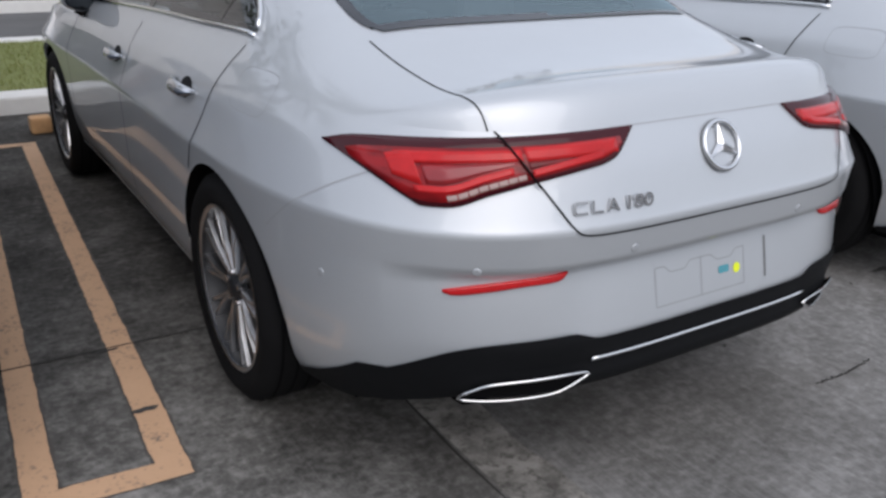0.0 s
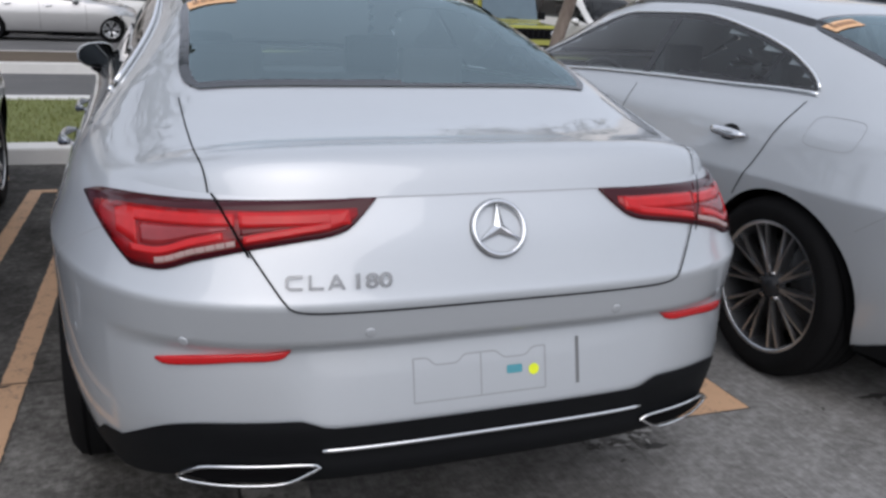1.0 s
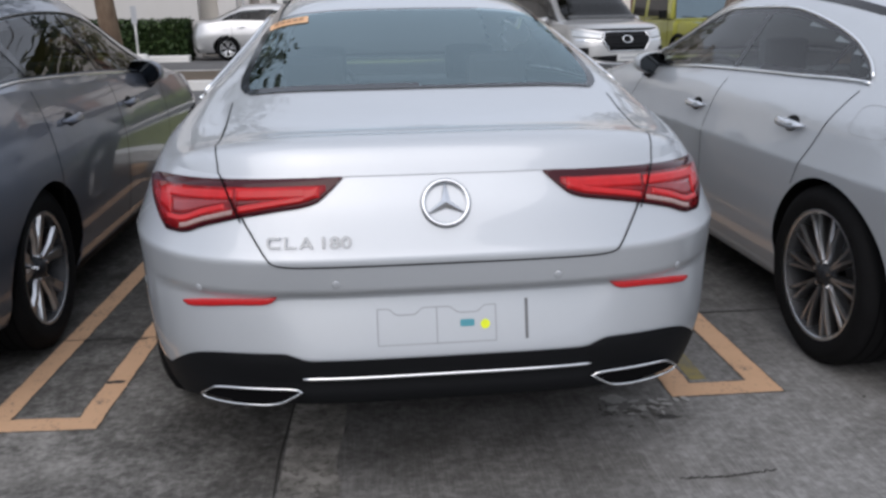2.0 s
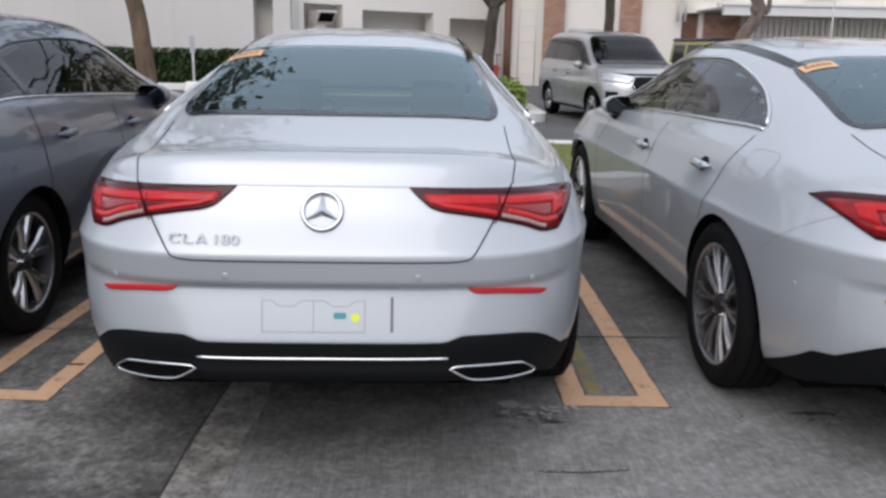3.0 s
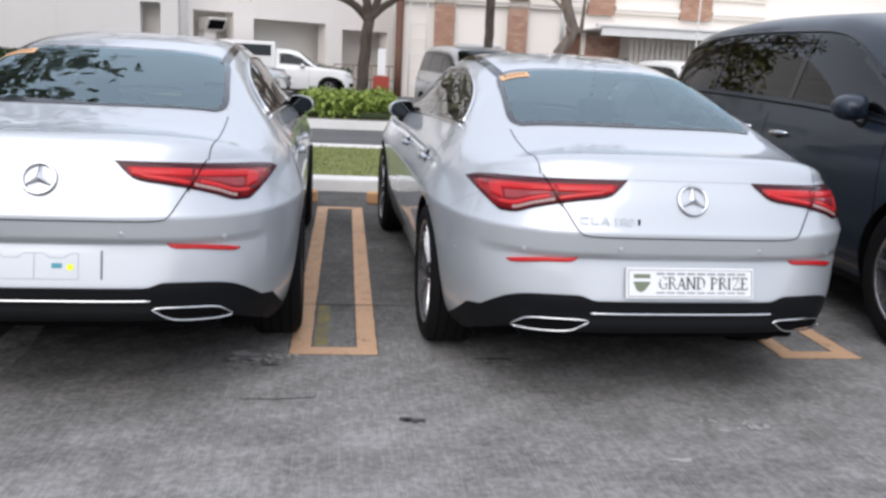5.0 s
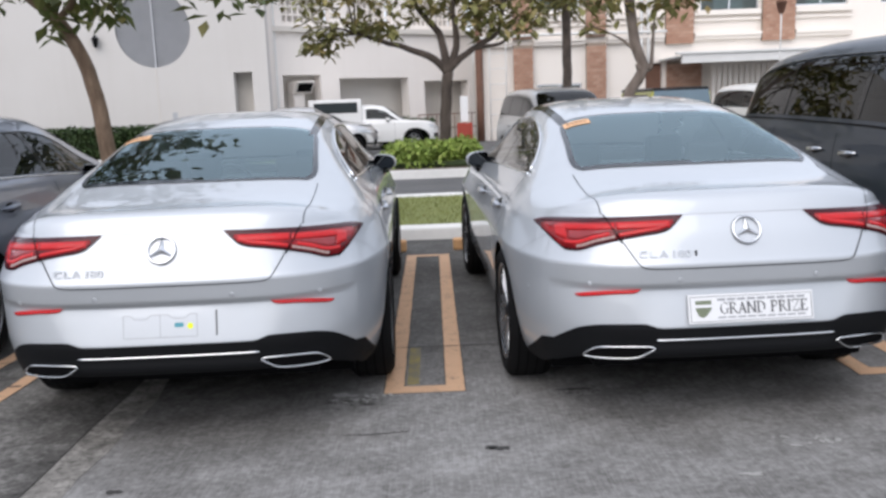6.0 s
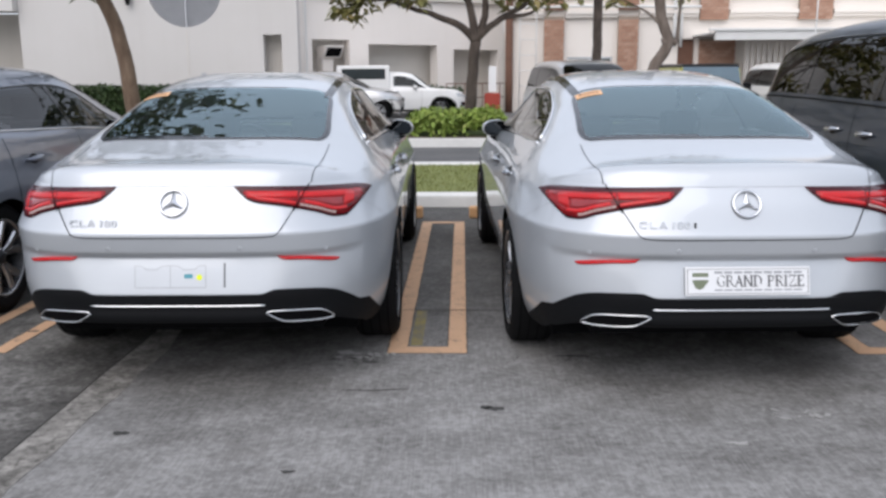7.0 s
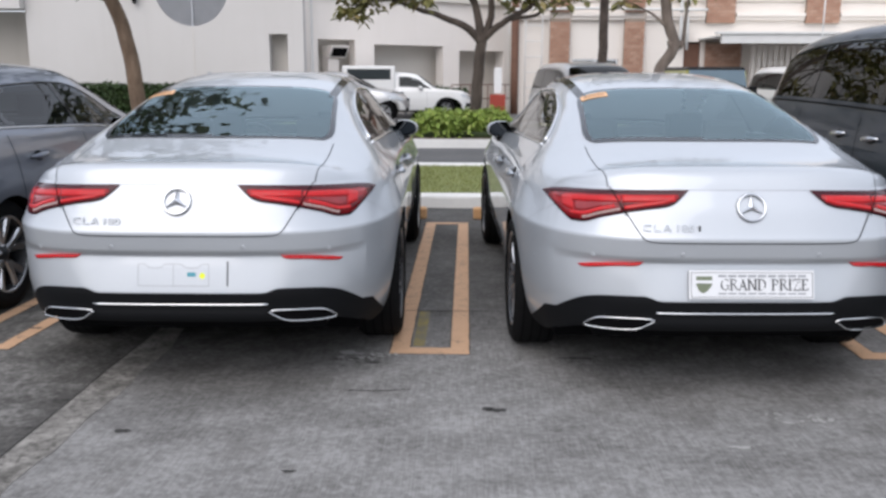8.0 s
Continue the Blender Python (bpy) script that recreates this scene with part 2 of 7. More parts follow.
    def place(self, col, z):
        y, kind, f = col
        if kind == "r":
            x = f * self.w(z) * self.plan(0)
            return Vector((x, self.yr(z) + self.depth * self.T(f, self.m) + self.dent(x, z), z))
        if kind == "f":
            return Vector((f * self.w(z), self.yf(z) - self.fdepth * self.T(f, self.fm), z))
        shift = (self.yr(z) - self.y_rear) * (1 - smooth01(y, self.y0, self.y0 + 0.7)) + (self.yf(z) - self.y_front) * smooth01(y, self.y1 - 0.7, self.y1)
        yy = y + shift
        return Vector((self.half(yy, z), yy, z))

    def ring(self, cols, rows=26):
        """Rows of points from the lower edge to the shoulder; some rows follow the sharp creases."""
        if not self.creases:
            steps = [(0, s) for s in np.linspace(0, 1, rows)]
        else:
            steps = []
            for k, n in enumerate((10, 1, 6, 1, 12)):
                steps += [(k, i / n) for i in range(n)]
            steps.append((4, 1.0))
        columns = []
        for c in cols:
            a, b = self.bottom(c[0]), self.zs(c[0])
            knots = [a]
            for z in self.creases:
                knots.append(min(max(z, knots[-1] + 0.003), b - 0.02))
            knots.append(b)
            columns.append([self.place(c, knots[k] + (knots[k + 1] - knots[k]) * s) for k, s in steps])
        return [[col[i] for col in columns] for i in range(len(steps))]

    def cap(self, xn, ys, out=0.0):
        """A point of the bonnet, cabin or boot: xn across, -1 to 1; ys along the shoulder."""
        if out:
            e = 0.01
            a = self.cap(min(1, xn + e), ys) - self.cap(max(-1, xn - e), ys)
            b = self.cap(xn, ys + e) - self.cap(xn, ys - e)
            return self.cap(xn, ys) + a.cross(b).normalized() * out
        ys = min(self.y1, max(self.y0, ys))
        zsd = self.zs(ys)
        xs = self.half(ys, zsd)
        f = abs(xn) * self.fe
        dr = 1 - smooth01(ys, self.y0, self.y0 + 1.0)
        df = smooth01(ys, self.y1 - 0.7, self.y1)
        y = ys - (self.y0 - self.y_rear - self.depth * self.T(f, self.m)) * dr + (self.y_front - self.fdepth * self.T(f, self.fm) - self.y1) * df
        yc = ys - (self.y0 - self.y_rear) * dr + (self.y_front - self.y1) * df
        zc = self.top(yc)
        a, b, c, d = self.lift
        g = smooth01(yc, a, b) * (1 - smooth01(yc, c, d))
        p = self.deck[0] + (self.deck[1] - self.deck[0]) * smooth01(yc, 0.2, 0.6)
        h = (1 - abs(xn) ** p) * (1 - g) + self.cabin(abs(xn)) * g
        return Vector((xn * xs, y, zsd + (zc - zsd) * h))


def inside(poly_lo, poly_hi, y, v, pad):
    return poly_lo(y) + pad < v < poly_hi(y) - pad


def skin(sh, car, paint, panes, lid=None, doors=(), body_label=""):
    """Meshes of the skin: body, boot lid and doors, with the window openings left out.
    panes: (y range, low xn(y), high xn(y), both sides?)."""
    cols = sh.columns()
    half = sh.ring(cols)
    full = [[Vector((-p.x, p.y, p.z)) for p in row[:0:-1]] + row for row in half]
    groups = {}

    def put(key, quad):
        groups.setdefault(key, []).append(quad)

    def panel(c):
        if lid and lid(c):
            return "boot_lid"
        for name, y0, y1 in doors:
            if y0 < c.y < y1 and c.z > sh.sill + 0.08 and abs(c.x) > 0.3 and c.z < 1.05 * sh.zs(c.y) + 0.05:
                return name + ("_r" if c.x > 0 else "_l")
        return "body"

    def quads(rows, keep=None):
        for i in range(len(rows) - 1):
            for j in range(len(rows[0]) - 1):
                q = (rows[i][j], rows[i][j + 1], rows[i + 1][j + 1], rows[i + 1][j])
                if keep and not keep(i, j):
                    continue
                c = (q[0] + q[1] + q[2] + q[3]) / 4
                put(panel(c), q)
    quads(full)
    ysides = [sh.y0] + [c[0] for c in cols if c[1] == "s"] + [sh.y1]
    xns = [f / sh.fe for f in np.linspace(0, sh.fe, 25)]
    xns = [-x for x in xns[:0:-1]] + xns
    rows = [[sh.cap(x, y) for x in xns] for y in ysides]

    def keep(i, j):
        y, x = (ysides[i] + ysides[i + 1]) / 2, abs(xns[j] + xns[j + 1]) / 2
        for (ya, yb), lo, hi, both in panes:
            if ya + 0.02 < y < yb - 0.02 and lo(y) + 0.015 < x < hi(y) - 0.015:
                return False
        return True
    quads(rows, keep)
    made = {}
    for key, qs in groups.items():
        index, verts, faces = {}, [], []
        for q in qs:
            f = []
            for p in q:
                k = (round(p.x, 4), round(p.y, 4), round(p.z, 4))
                if k not in index:
                    index[k] = len(verts)
                    verts.append(p)
                if index[k] not in f:
                    f.append(index[k])
            if len(f) > 2:
                faces.append(f)
        name = key[:-2] if key.endswith(("_r", "_l")) else key
        made[key] = raw(name, verts, faces, paint, car, body_label if key == "body" else "")
    return made


def pane(sh, car, name, ya, yb, lo, hi, sign, border, mat, frit, nu=40, nv=14, out=0.004, cut=None):
    """A window with its dark border, laid on the cabin. sign 0: across the whole width."""
    ys = np.linspace(ya, yb, nu)
    clear, edge = ([], []), ([], [])
    rows = []
    for y in ys:
        a, b = lo(y), hi(y)
        if sign == 0:
            rows.append([(x, y) for x in np.linspace(-b, b, nv * 2)])
        else:
            rows.append(sorted([(sign * x, y) for x in np.linspace(a, b, nv)]))
    pts = [[sh.cap(x, y, out) for x, y in r] for r in rows]
    for i in range(len(pts) - 1):
        for j in range(len(pts[0]) - 1):
            q = [pts[i][j], pts[i][j + 1], pts[i + 1][j + 1], pts[i + 1][j]]
            c = sum(q, Vector()) / 4
            d = min((c - (pts[i][0] + pts[i + 1][0]) / 2).length, (c - (pts[i][-1] + pts[i + 1][-1]) / 2).length,
                    (c - pts[0][j]).length, (c - pts[-1][j]).length)
            v, f = edge if d < border else clear
            k = len(v)
            v += q
            f.append((k, k + 1, k + 2, k + 3))
    glass_ob = merged(name, clear, mat, car)
    glass_ob.visible_shadow = False
    merged("window_frame", edge, frit, car, split=True)
    return glass_ob


def merged(name, data, mat, parent, label="", split=False):
    """One mesh with shared corners; split: each connected piece a mesh of its own."""
    index, verts, faces = {}, [], []
    for f in data[1]:
        g = []
        for i in f:
            p = data[0][i]
            k = (round(p.x, 4), round(p.y, 4), round(p.z, 4))
            if k not in index:
                index[k] = len(verts)
                verts.append(p)
            if index[k] not in g:
                g.append(index[k])
        if len(g) > 2:
            faces.append(g)
    if not split:
        return raw(name, verts, faces, mat, parent, label)
    root = list(range(len(verts)))

    def find(i):
        while root[i] != i:
            root[i] = root[root[i]]
            i = root[i]
        return i
    for g in faces:
        for i in g[1:]:
            root[find(i)] = find(g[0])
    pieces = {}
    for g in faces:
        pieces.setdefault(find(g[0]), []).append(g)
    for gs in pieces.values():
        used = sorted({i for g in gs for i in g})
        at = {i: k for k, i in enumerate(used)}
        raw(name, [verts[i] for i in used], [[at[i] for i in g] for g in gs], mat, parent, label)


def ribbon(name, pts, normals, width, mat, parent, label="", lift=0.0008):
    """A thin strip along points of a skin."""
    rows = []
    n = len(pts)
    for i in range(n):
        d = (pts[min(n - 1, i + 1)] - pts[max(0, i - 1)]).normalized()
        s = d.cross(normals[i]).normalized() * (width / 2)
        p = pts[i] + normals[i] * lift
        rows.append([p - s, p + s])
    v, f = grid(rows)
    return raw(name, v, f, mat, parent, label)


def side_line(sh, car, name, path, width, mat, lift=0.0012, label=""):
    """A joint drawn along the flank, on both sides: path of (y, z)."""
    for sign in (-1, 1):
        pts, nor = [], []
        for (ya, za), (yb, zb) in zip(path[:-1], path[1:]):
            k = max(2, int(math.hypot(yb - ya, zb - za) / 0.03))
            for t in np.linspace(0, 1, k, endpoint=False):
                y, z = ya + (yb - ya) * t, za + (zb - za) * t
                pts.append(sh.side(y, z, sign))
                a = sh.side(y + 0.01, z, sign) - sh.side(y - 0.01, z, sign)
                b = sh.side(y, z + 0.01, sign) - sh.side(y, z - 0.01, sign)
                n = a.cross(b).normalized()
                nor.append(n if n.x * sign > 0 else -n)
        ribbon(name, pts, nor, width, mat, car, label, lift)


def smooth_path(pts, n=60):
    """A rounded line through 2-D points."""
    d = [0.0]
    for a, b in zip(pts[:-1], pts[1:]):
        d.append(d[-1] + math.hypot(b[0] - a[0], b[1] - a[1]))
    fx, fy = curve(*[(s, p[0]) for s, p in zip(d, pts)]), curve(*[(s, p[1]) for s, p in zip(d, pts)])
    return [(fx(s), fy(s)) for s in np.linspace(0, d[-1], n)]


def wheel(car, x, y, r, sign, rim_r, spokes="twin", width=0.225, dark=RIM_DARK, bright=RIM_METAL):
    """tyre, barrel, spokes, hub and nuts; the outer face looks along sign."""
    root = raw("wheel", [(0, 0, 0), (0, 0.01, 0), (0, 0, 0.01)], [(0, 1, 2)], dark, car)
    root.location = (x, y, r)
    o = sign
    b = width / 2
    prof = [(-b * 0.86, rim_r), (-b, rim_r + 0.03), (-b * 0.98, r - 0.035), (-b * 0.80, r - 0.006), (-b * 0.45, r),
            (b * 0.45, r), (b * 0.80, r - 0.006), (b * 0.98, r - 0.035), (b * 1.0, rim_r + 0.045), (b * 0.96, rim_r + 0.018), (b * 0.90, rim_r)]
    lathe("tyre", [(a * o, q) for a, q in prof], RUBBER, root, 64)
    for k in range(4):
        a0 = -b * 0.6 + k * b * 0.4
        lathe("groove", [((a0 - 0.004) * o, r + 0.0006), ((a0 + 0.004) * o, r + 0.0006)], GAP, root, 64)
    lathe("rim", [(q * o, s) for q, s in ((b * 0.90, rim_r + 0.004), (b * 0.93, rim_r - 0.003), (b * 0.86, rim_r - 0.009))], bright, root, 64)
    lathe("barrel", [(q * o, s) for q, s in ((b * 0.86, rim_r - 0.009), (b * 0.6, rim_r - 0.020), (-b * 0.7, rim_r - 0.03))], dark, root, 64)
    lathe("brake_disc", [(0.0, 0.02), (0.0, rim_r * 0.72), (-0.02 * o, rim_r * 0.72)], plain("disc_metal_%s" % sign, (0.06, 0.06, 0.062), 0.5, 0.5), root, 40)
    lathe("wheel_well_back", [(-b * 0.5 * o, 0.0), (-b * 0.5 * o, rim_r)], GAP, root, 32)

    def blade(ang0, ang1, w0, w1, r0, r1, x0, x1, mat):
        bm = bmesh.new()
        vs = []
        for ang, wd, rr, xx in ((ang0, w0, r0, x0), ((ang0 + ang1) / 2, (w0 + w1) / 2, (r0 + r1) / 2, (x0 + x1) / 2 + 0.004), (ang1, w1, r1, x1)):
            c, s = math.cos(ang), math.sin(ang)
            row = []
            for side, dep in ((-1, 0), (-0.7, 0.012), (0.7, 0.012), (1, 0), (0.8, -0.03), (-0.8, -0.03)):
                row.append(bm.verts.new(((xx + dep - 0.012) * o, rr * c - side * wd / 2 * s, rr * s + side * wd / 2 * c)))
            vs.append(row)
        for i in range(2):
            for j in range(6):
                bm.faces.new((vs[i][j], vs[i][(j + 1) % 6], vs[i + 1][(j + 1) % 6], vs[i + 1][j]))
        bm.faces.new(vs[0][::-1])
        bm.faces.new(vs[2])
        part("spoke", bm, mat, root)
    face = b * 0.80
    if spokes == "twin":
        for k in range(10):
            a = 2 * math.pi * k / 10
            blade(a - 0.04, a - 0.105, 0.013, 0.013, 0.05, rim_r - 0.012, face - 0.012, face, bright)
            blade(a + 0.04, a + 0.105, 0.013, 0.013, 0.05, rim_r - 0.012, face - 0.012, face, bright)
    elif spokes == "five":
        for k in range(5):
            a = 2 * math.pi * k / 5 + math.pi / 2
            blade(a - 0.10, a - 0.26, 0.030, 0.052, 0.05, rim_r - 0.012, face - 0.02, face, bright)
            blade(a + 0.10, a + 0.26, 0.030, 0.052, 0.05, rim_r - 0.012, face - 0.02, face, bright)
    else:
        for k in range(6):
            a = 2 * math.pi * k / 6
            blade(a, a, 0.05, 0.06, 0.05, rim_r - 0.012, face - 0.02, face, bright)
    lathe("hub_cap", [((face + 0.002) * o, 0.001), ((face + 0.001) * o, 0.024), ((face - 0.008) * o, 0.033), ((face - 0.03) * o, 0.062)], dark, root, 24)
    for k in range(5):
        a = 2 * math.pi * k / 5 + 0.3
        bm = bmesh.new()
        bmesh.ops.create_cone(bm, cap_ends=True, segments=6, radius1=0.009, radius2=0.008, depth=0.014,
                              matrix=Matrix.Translation(((face - 0.012) * o, 0.046 * math.cos(a), 0.046 * math.sin(a))) @ Matrix.Rotation(math.pi / 2, 4, "Y"))
        part("wheel_nut", bm, SATIN, root)
    return root


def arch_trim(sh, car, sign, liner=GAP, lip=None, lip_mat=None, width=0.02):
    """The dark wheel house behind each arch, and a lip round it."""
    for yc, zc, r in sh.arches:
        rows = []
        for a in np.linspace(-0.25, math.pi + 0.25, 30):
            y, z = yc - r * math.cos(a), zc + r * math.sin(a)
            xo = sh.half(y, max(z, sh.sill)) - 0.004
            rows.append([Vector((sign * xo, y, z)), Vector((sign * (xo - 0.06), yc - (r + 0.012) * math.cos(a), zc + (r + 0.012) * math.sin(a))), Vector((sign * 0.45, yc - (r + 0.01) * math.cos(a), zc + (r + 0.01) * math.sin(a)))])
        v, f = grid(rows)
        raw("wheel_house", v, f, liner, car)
        if lip_mat:
            rows = []
            for a in np.linspace(-0.05, math.pi + 0.05, 30):
                c, s = math.cos(a), math.sin(a)
                row = []
                for dr, out in ((-0.004, 0.0), (-0.004, 0.008), (width * 0.5, 0.011), (width, 0.006), (width + 0.002, -0.004)):
                    y, z = yc - (r + dr) * c, zc + (r + dr) * s
                    row.append(sh.side(y, max(z, 0.16), sign, out))
                rows.append(row)
            v, f = grid(rows)
            raw("arch_trim", v, f, lip_mat, car)


def flank_handle(sh, car, y, z, sign, mat, length=0.21, cup=True):
    """A pull handle: a curved bar over a shallow dark cup."""
    rows = []
    for i, t in enumerate(np.linspace(-1, 1, 15)):
        yy = y + t * length / 2
        grip = 0.014 * (1 - abs(t) ** 4) + 0.004
        out = 0.034 * (1 - t ** 4) + 0.002
        row = []
        for k in range(8):
            a = 2 * math.pi * k / 8
            p = sh.side(yy, z + grip * math.sin(a) + 0.004 * t, sign, out + 0.010 * math.cos(a))
            row.append(p)
        rows.append(row)
    v, f = grid(rows, True)
    f.append(tuple(range(8)))
    f.append(tuple(14 * 8 + k for k in range(8)))
    h = raw("door_handle", v, f, mat, car)
    if cup:
        rows = []
        for rr in (0.0, 0.5, 1.0):
            rows.append([sh.side(y + 0.055 * rr * math.cos(a), z - 0.004 + 0.030 * rr * math.sin(a), sign, 0.0015) for a in np.linspace(0, 2 * math.pi, 20, endpoint=False)])
        v, f = grid(rows, True)
        raw("handle_cup", v, f, BLACK_PLASTIC if mat is not CHROME else SATIN, h)
    return h


def mirror(sh, car, y, z, sign, shell_mat, size=(0.24, 0.15), reach=0.10, back=1):
    """A door mirror: foot, shell and glass that looks back along the car."""
    base = sh.half(y, z)
    cx = base + reach + size[0] / 2
    rows = []
    for t in np.linspace(0, 1, 12):
        yy = y + 0.15 * t * back
        k = math.sqrt(max(0.0, 1 - (max(0, t - 0.15) / 0.85) ** 2.2)) * (0.93 + 0.07 * min(1, t / 0.15))
        row = []
        for i in range(28):
            a = 2 * math.pi * i / 28
            ca, sa = math.cos(a), math.sin(a)
            ex = abs(ca) ** 0.7 * (1 if ca > 0 else -1) * size[0] / 2
            ez = abs(sa) ** 0.75 * (1 if sa > 0 else -1) * size[1] / 2 * (1 - 0.22 * ca)
            row.append(Vector((sign * (cx + ex * k + 0.02 * t), yy, z + 0.03 + ez * k)))
        rows.append(row)
    v, f = grid(rows, True)
    f.append(tuple(11 * 28 + i for i in range(28)))
    m = raw("wing_mirror", v, f, shell_mat, car)
    rim = [p + Vector((0, 0.004 * back, 0)) for p in rows[0]]
    c = sum(rim, Vector()) / 28
    pl = [c + (p - c) * 0.95 for p in rim]
    pl = [p + Vector((0, 0.012 * back + (abs(p.x) - cx) * -0.30 * back + (p.z - c.z) * -0.28 * back, 0)) for p in pl]
    raw("mirror_glass", pl, [tuple(range(28))], DARK_MIRROR, m, smooth=False)
    raw("mirror_bezel", rim + pl, [(i, (i + 1) % 28, 28 + (i + 1) % 28, 28 + i) for i in range(28)], GLOSS_BLACK, m)
    tube("mirror_foot", [(sign * (base - 0.01), y + 0.07 * back, z - 0.05), (sign * (base + 0.05), y + 0.075 * back, z - 0.03), (sign * (cx - size[0] * 0.25), y + 0.07 * back, z - 0.01)],
         [0.035, 0.028, 0.03], GLOSS_BLACK, m, 10)
    return m


# near-black metal: the mirror's dark reflection is put into its colour
DARK_MIRROR = plain("mirror_dark", (0.04, 0.045, 0.05), 0.01, 1.0, grain=0.0)


def cabin_fit(sh, car, rows_y, floor_z, head_z, half_w, dash_y, hip=0.42):
    """Seats with headrests, dashboard and tub, seen through the glass."""
    bm = bmesh.new()
    box(bm, -half_w, half_w, rows_y[0] - 0.35, dash_y + 0.25, floor_z - 0.02, floor_z)
    box(bm, -half_w, half_w, rows_y[0] - 0.75, rows_y[0] - 0.12, head_z - 0.28, head_z - 0.26)
    part("cabin_floor", bm, INTERIOR, car)
    block("dashboard", (-half_w, half_w, dash_y, dash_y + 0.35, floor_z + 0.25, head_z - 0.22), INTERIOR, car, 0.04)
    for ry in rows_y:
        for sx in (-0.36, 0.36):
            s = block("car_seat", (sx - 0.24, sx + 0.24, ry - 0.08, ry + 0.06, floor_z + 0.1, head_z - 0.20), INTERIOR, car, 0.045)
            block("cushion", (sx - 0.24, sx + 0.24, ry + 0.0, ry + 0.48, floor_z + 0.05, floor_z + 0.22), INTERIOR, s, 0.04)
            block("headrest", (sx - 0.12, sx + 0.12, ry - 0.09, ry - 0.01, head_z - 0.17, head_z), INTERIOR, s, 0.035)
    ring = [(-0.36 + 0.18 * math.cos(a), dash_y - 0.12 + 0.05 * math.sin(a), head_z - 0.30 + 0.17 * math.sin(a)) for a in np.linspace(0, 2 * math.pi, 28, endpoint=False)]
    tube("steering_wheel", ring, 0.015, INTERIOR, car, 8, closed=True)


# ---- the two silver coupes ----
LAMP_RED = Nodes("lamp_red_lens", (0.34, 0.010, 0.013), 0.12, 0.0, Coat_Weight=0.15, Coat_Roughness=0.03, Specular_IOR_Level=0.3)
LAMP_RED.colour(LAMP_RED.mix((0.30, 0.009, 0.012), (0.10, 0.004, 0.006), LAMP_RED.ramp(LAMP_RED.noise(9, 3, 0.5, (1, 1, 3.0)), ((0.40, grey(0)), (0.66, grey(1))))))
LAMP_RED = LAMP_RED.mat
LAMP_BRIGHT = plain("lamp_red_bar", (0.52, 0.014, 0.016), 0.16, grain=0.25, size=30, Coat_Weight=0.15, Specular_IOR_Level=0.3)
LAMP_SHEEN = plain("lamp_sheen_red", (0.26, 0.018, 0.022), 0.12, grain=0.4, size=16, Coat_Weight=0.4)
LAMP_DARK = plain("lamp_smoked", (0.046, 0.004, 0.008), 0.10, grain=0.1, Coat_Weight=0.1, Specular_IOR_Level=0.3)
LAMP_CLEAR = plain("lamp_clear", (0.36, 0.24, 0.22), 0.15, grain=0.15, size=200)
REFLECTOR = plain("reflector_red", (0.50, 0.012, 0.014), 0.22, grain=0.1, size=300)
STICKER_ORANGE = plain("sticker_orange", (0.78, 0.47, 0.25), 0.6, grain=0.08)
STICKER_TEAL = plain("sticker_teal", (0.08, 0.30, 0.36), 0.6, grain=0.05)
STICKER_YELLOW = plain("sticker_yellow", (0.78, 0.86, 0.02), 0.6, grain=0.03)
INK = plain("ink_dark", (0.035, 0.035, 0.04), 0.6, grain=0.05)
BADGE = plain("badge_chrome", (0.60, 0.61, 0.63), 0.12, 1.0, grain=0.05)
EMBLEM = plain("emblem_chrome", (0.74, 0.75, 0.77), 0.10, 1.0, grain=0.05)
INK_PRINT = plain("ink_print", (0.08, 0.083, 0.09), 0.6, grain=0.1)
INK_BROWN = plain("ink_brown", (0.36, 0.20, 0.11), 0.6, grain=0.1)
INK_GREEN = plain("ink_green", (0.17, 0.20, 0.13), 0.6, grain=0.1)
SEAT_LINE = plain("seat_line_grey", (0.36, 0.37, 0.39), 0.5, grain=0.1)
FAINT_LINE = plain("faint_line_grey", (0.33, 0.34, 0.36), 0.5, grain=0.1)
INK_GREY = plain("ink_grey", (0.16, 0.165, 0.17), 0.6, grain=0.1)
PLATE_WHITE = plain("plate_white", (0.74, 0.75, 0.76), 0.4, grain=0.03)


def coupe_dent(x, z):
    """The lower bumper leans in below a sharp shelf, and fades out at the corners."""
    a = abs(x)
    lean = min(1.0, max(0.0, (z - 0.455) / 0.165))
    cut = 1.0 if z < 0.619 else 1 - smooth01(z, 0.619, 0.631)
    return 0.036 * lean * cut * (1 - 0.45 * smooth01(a, 0.36, 0.46)) * (1 - smooth01(a, 0.64, 0.78))


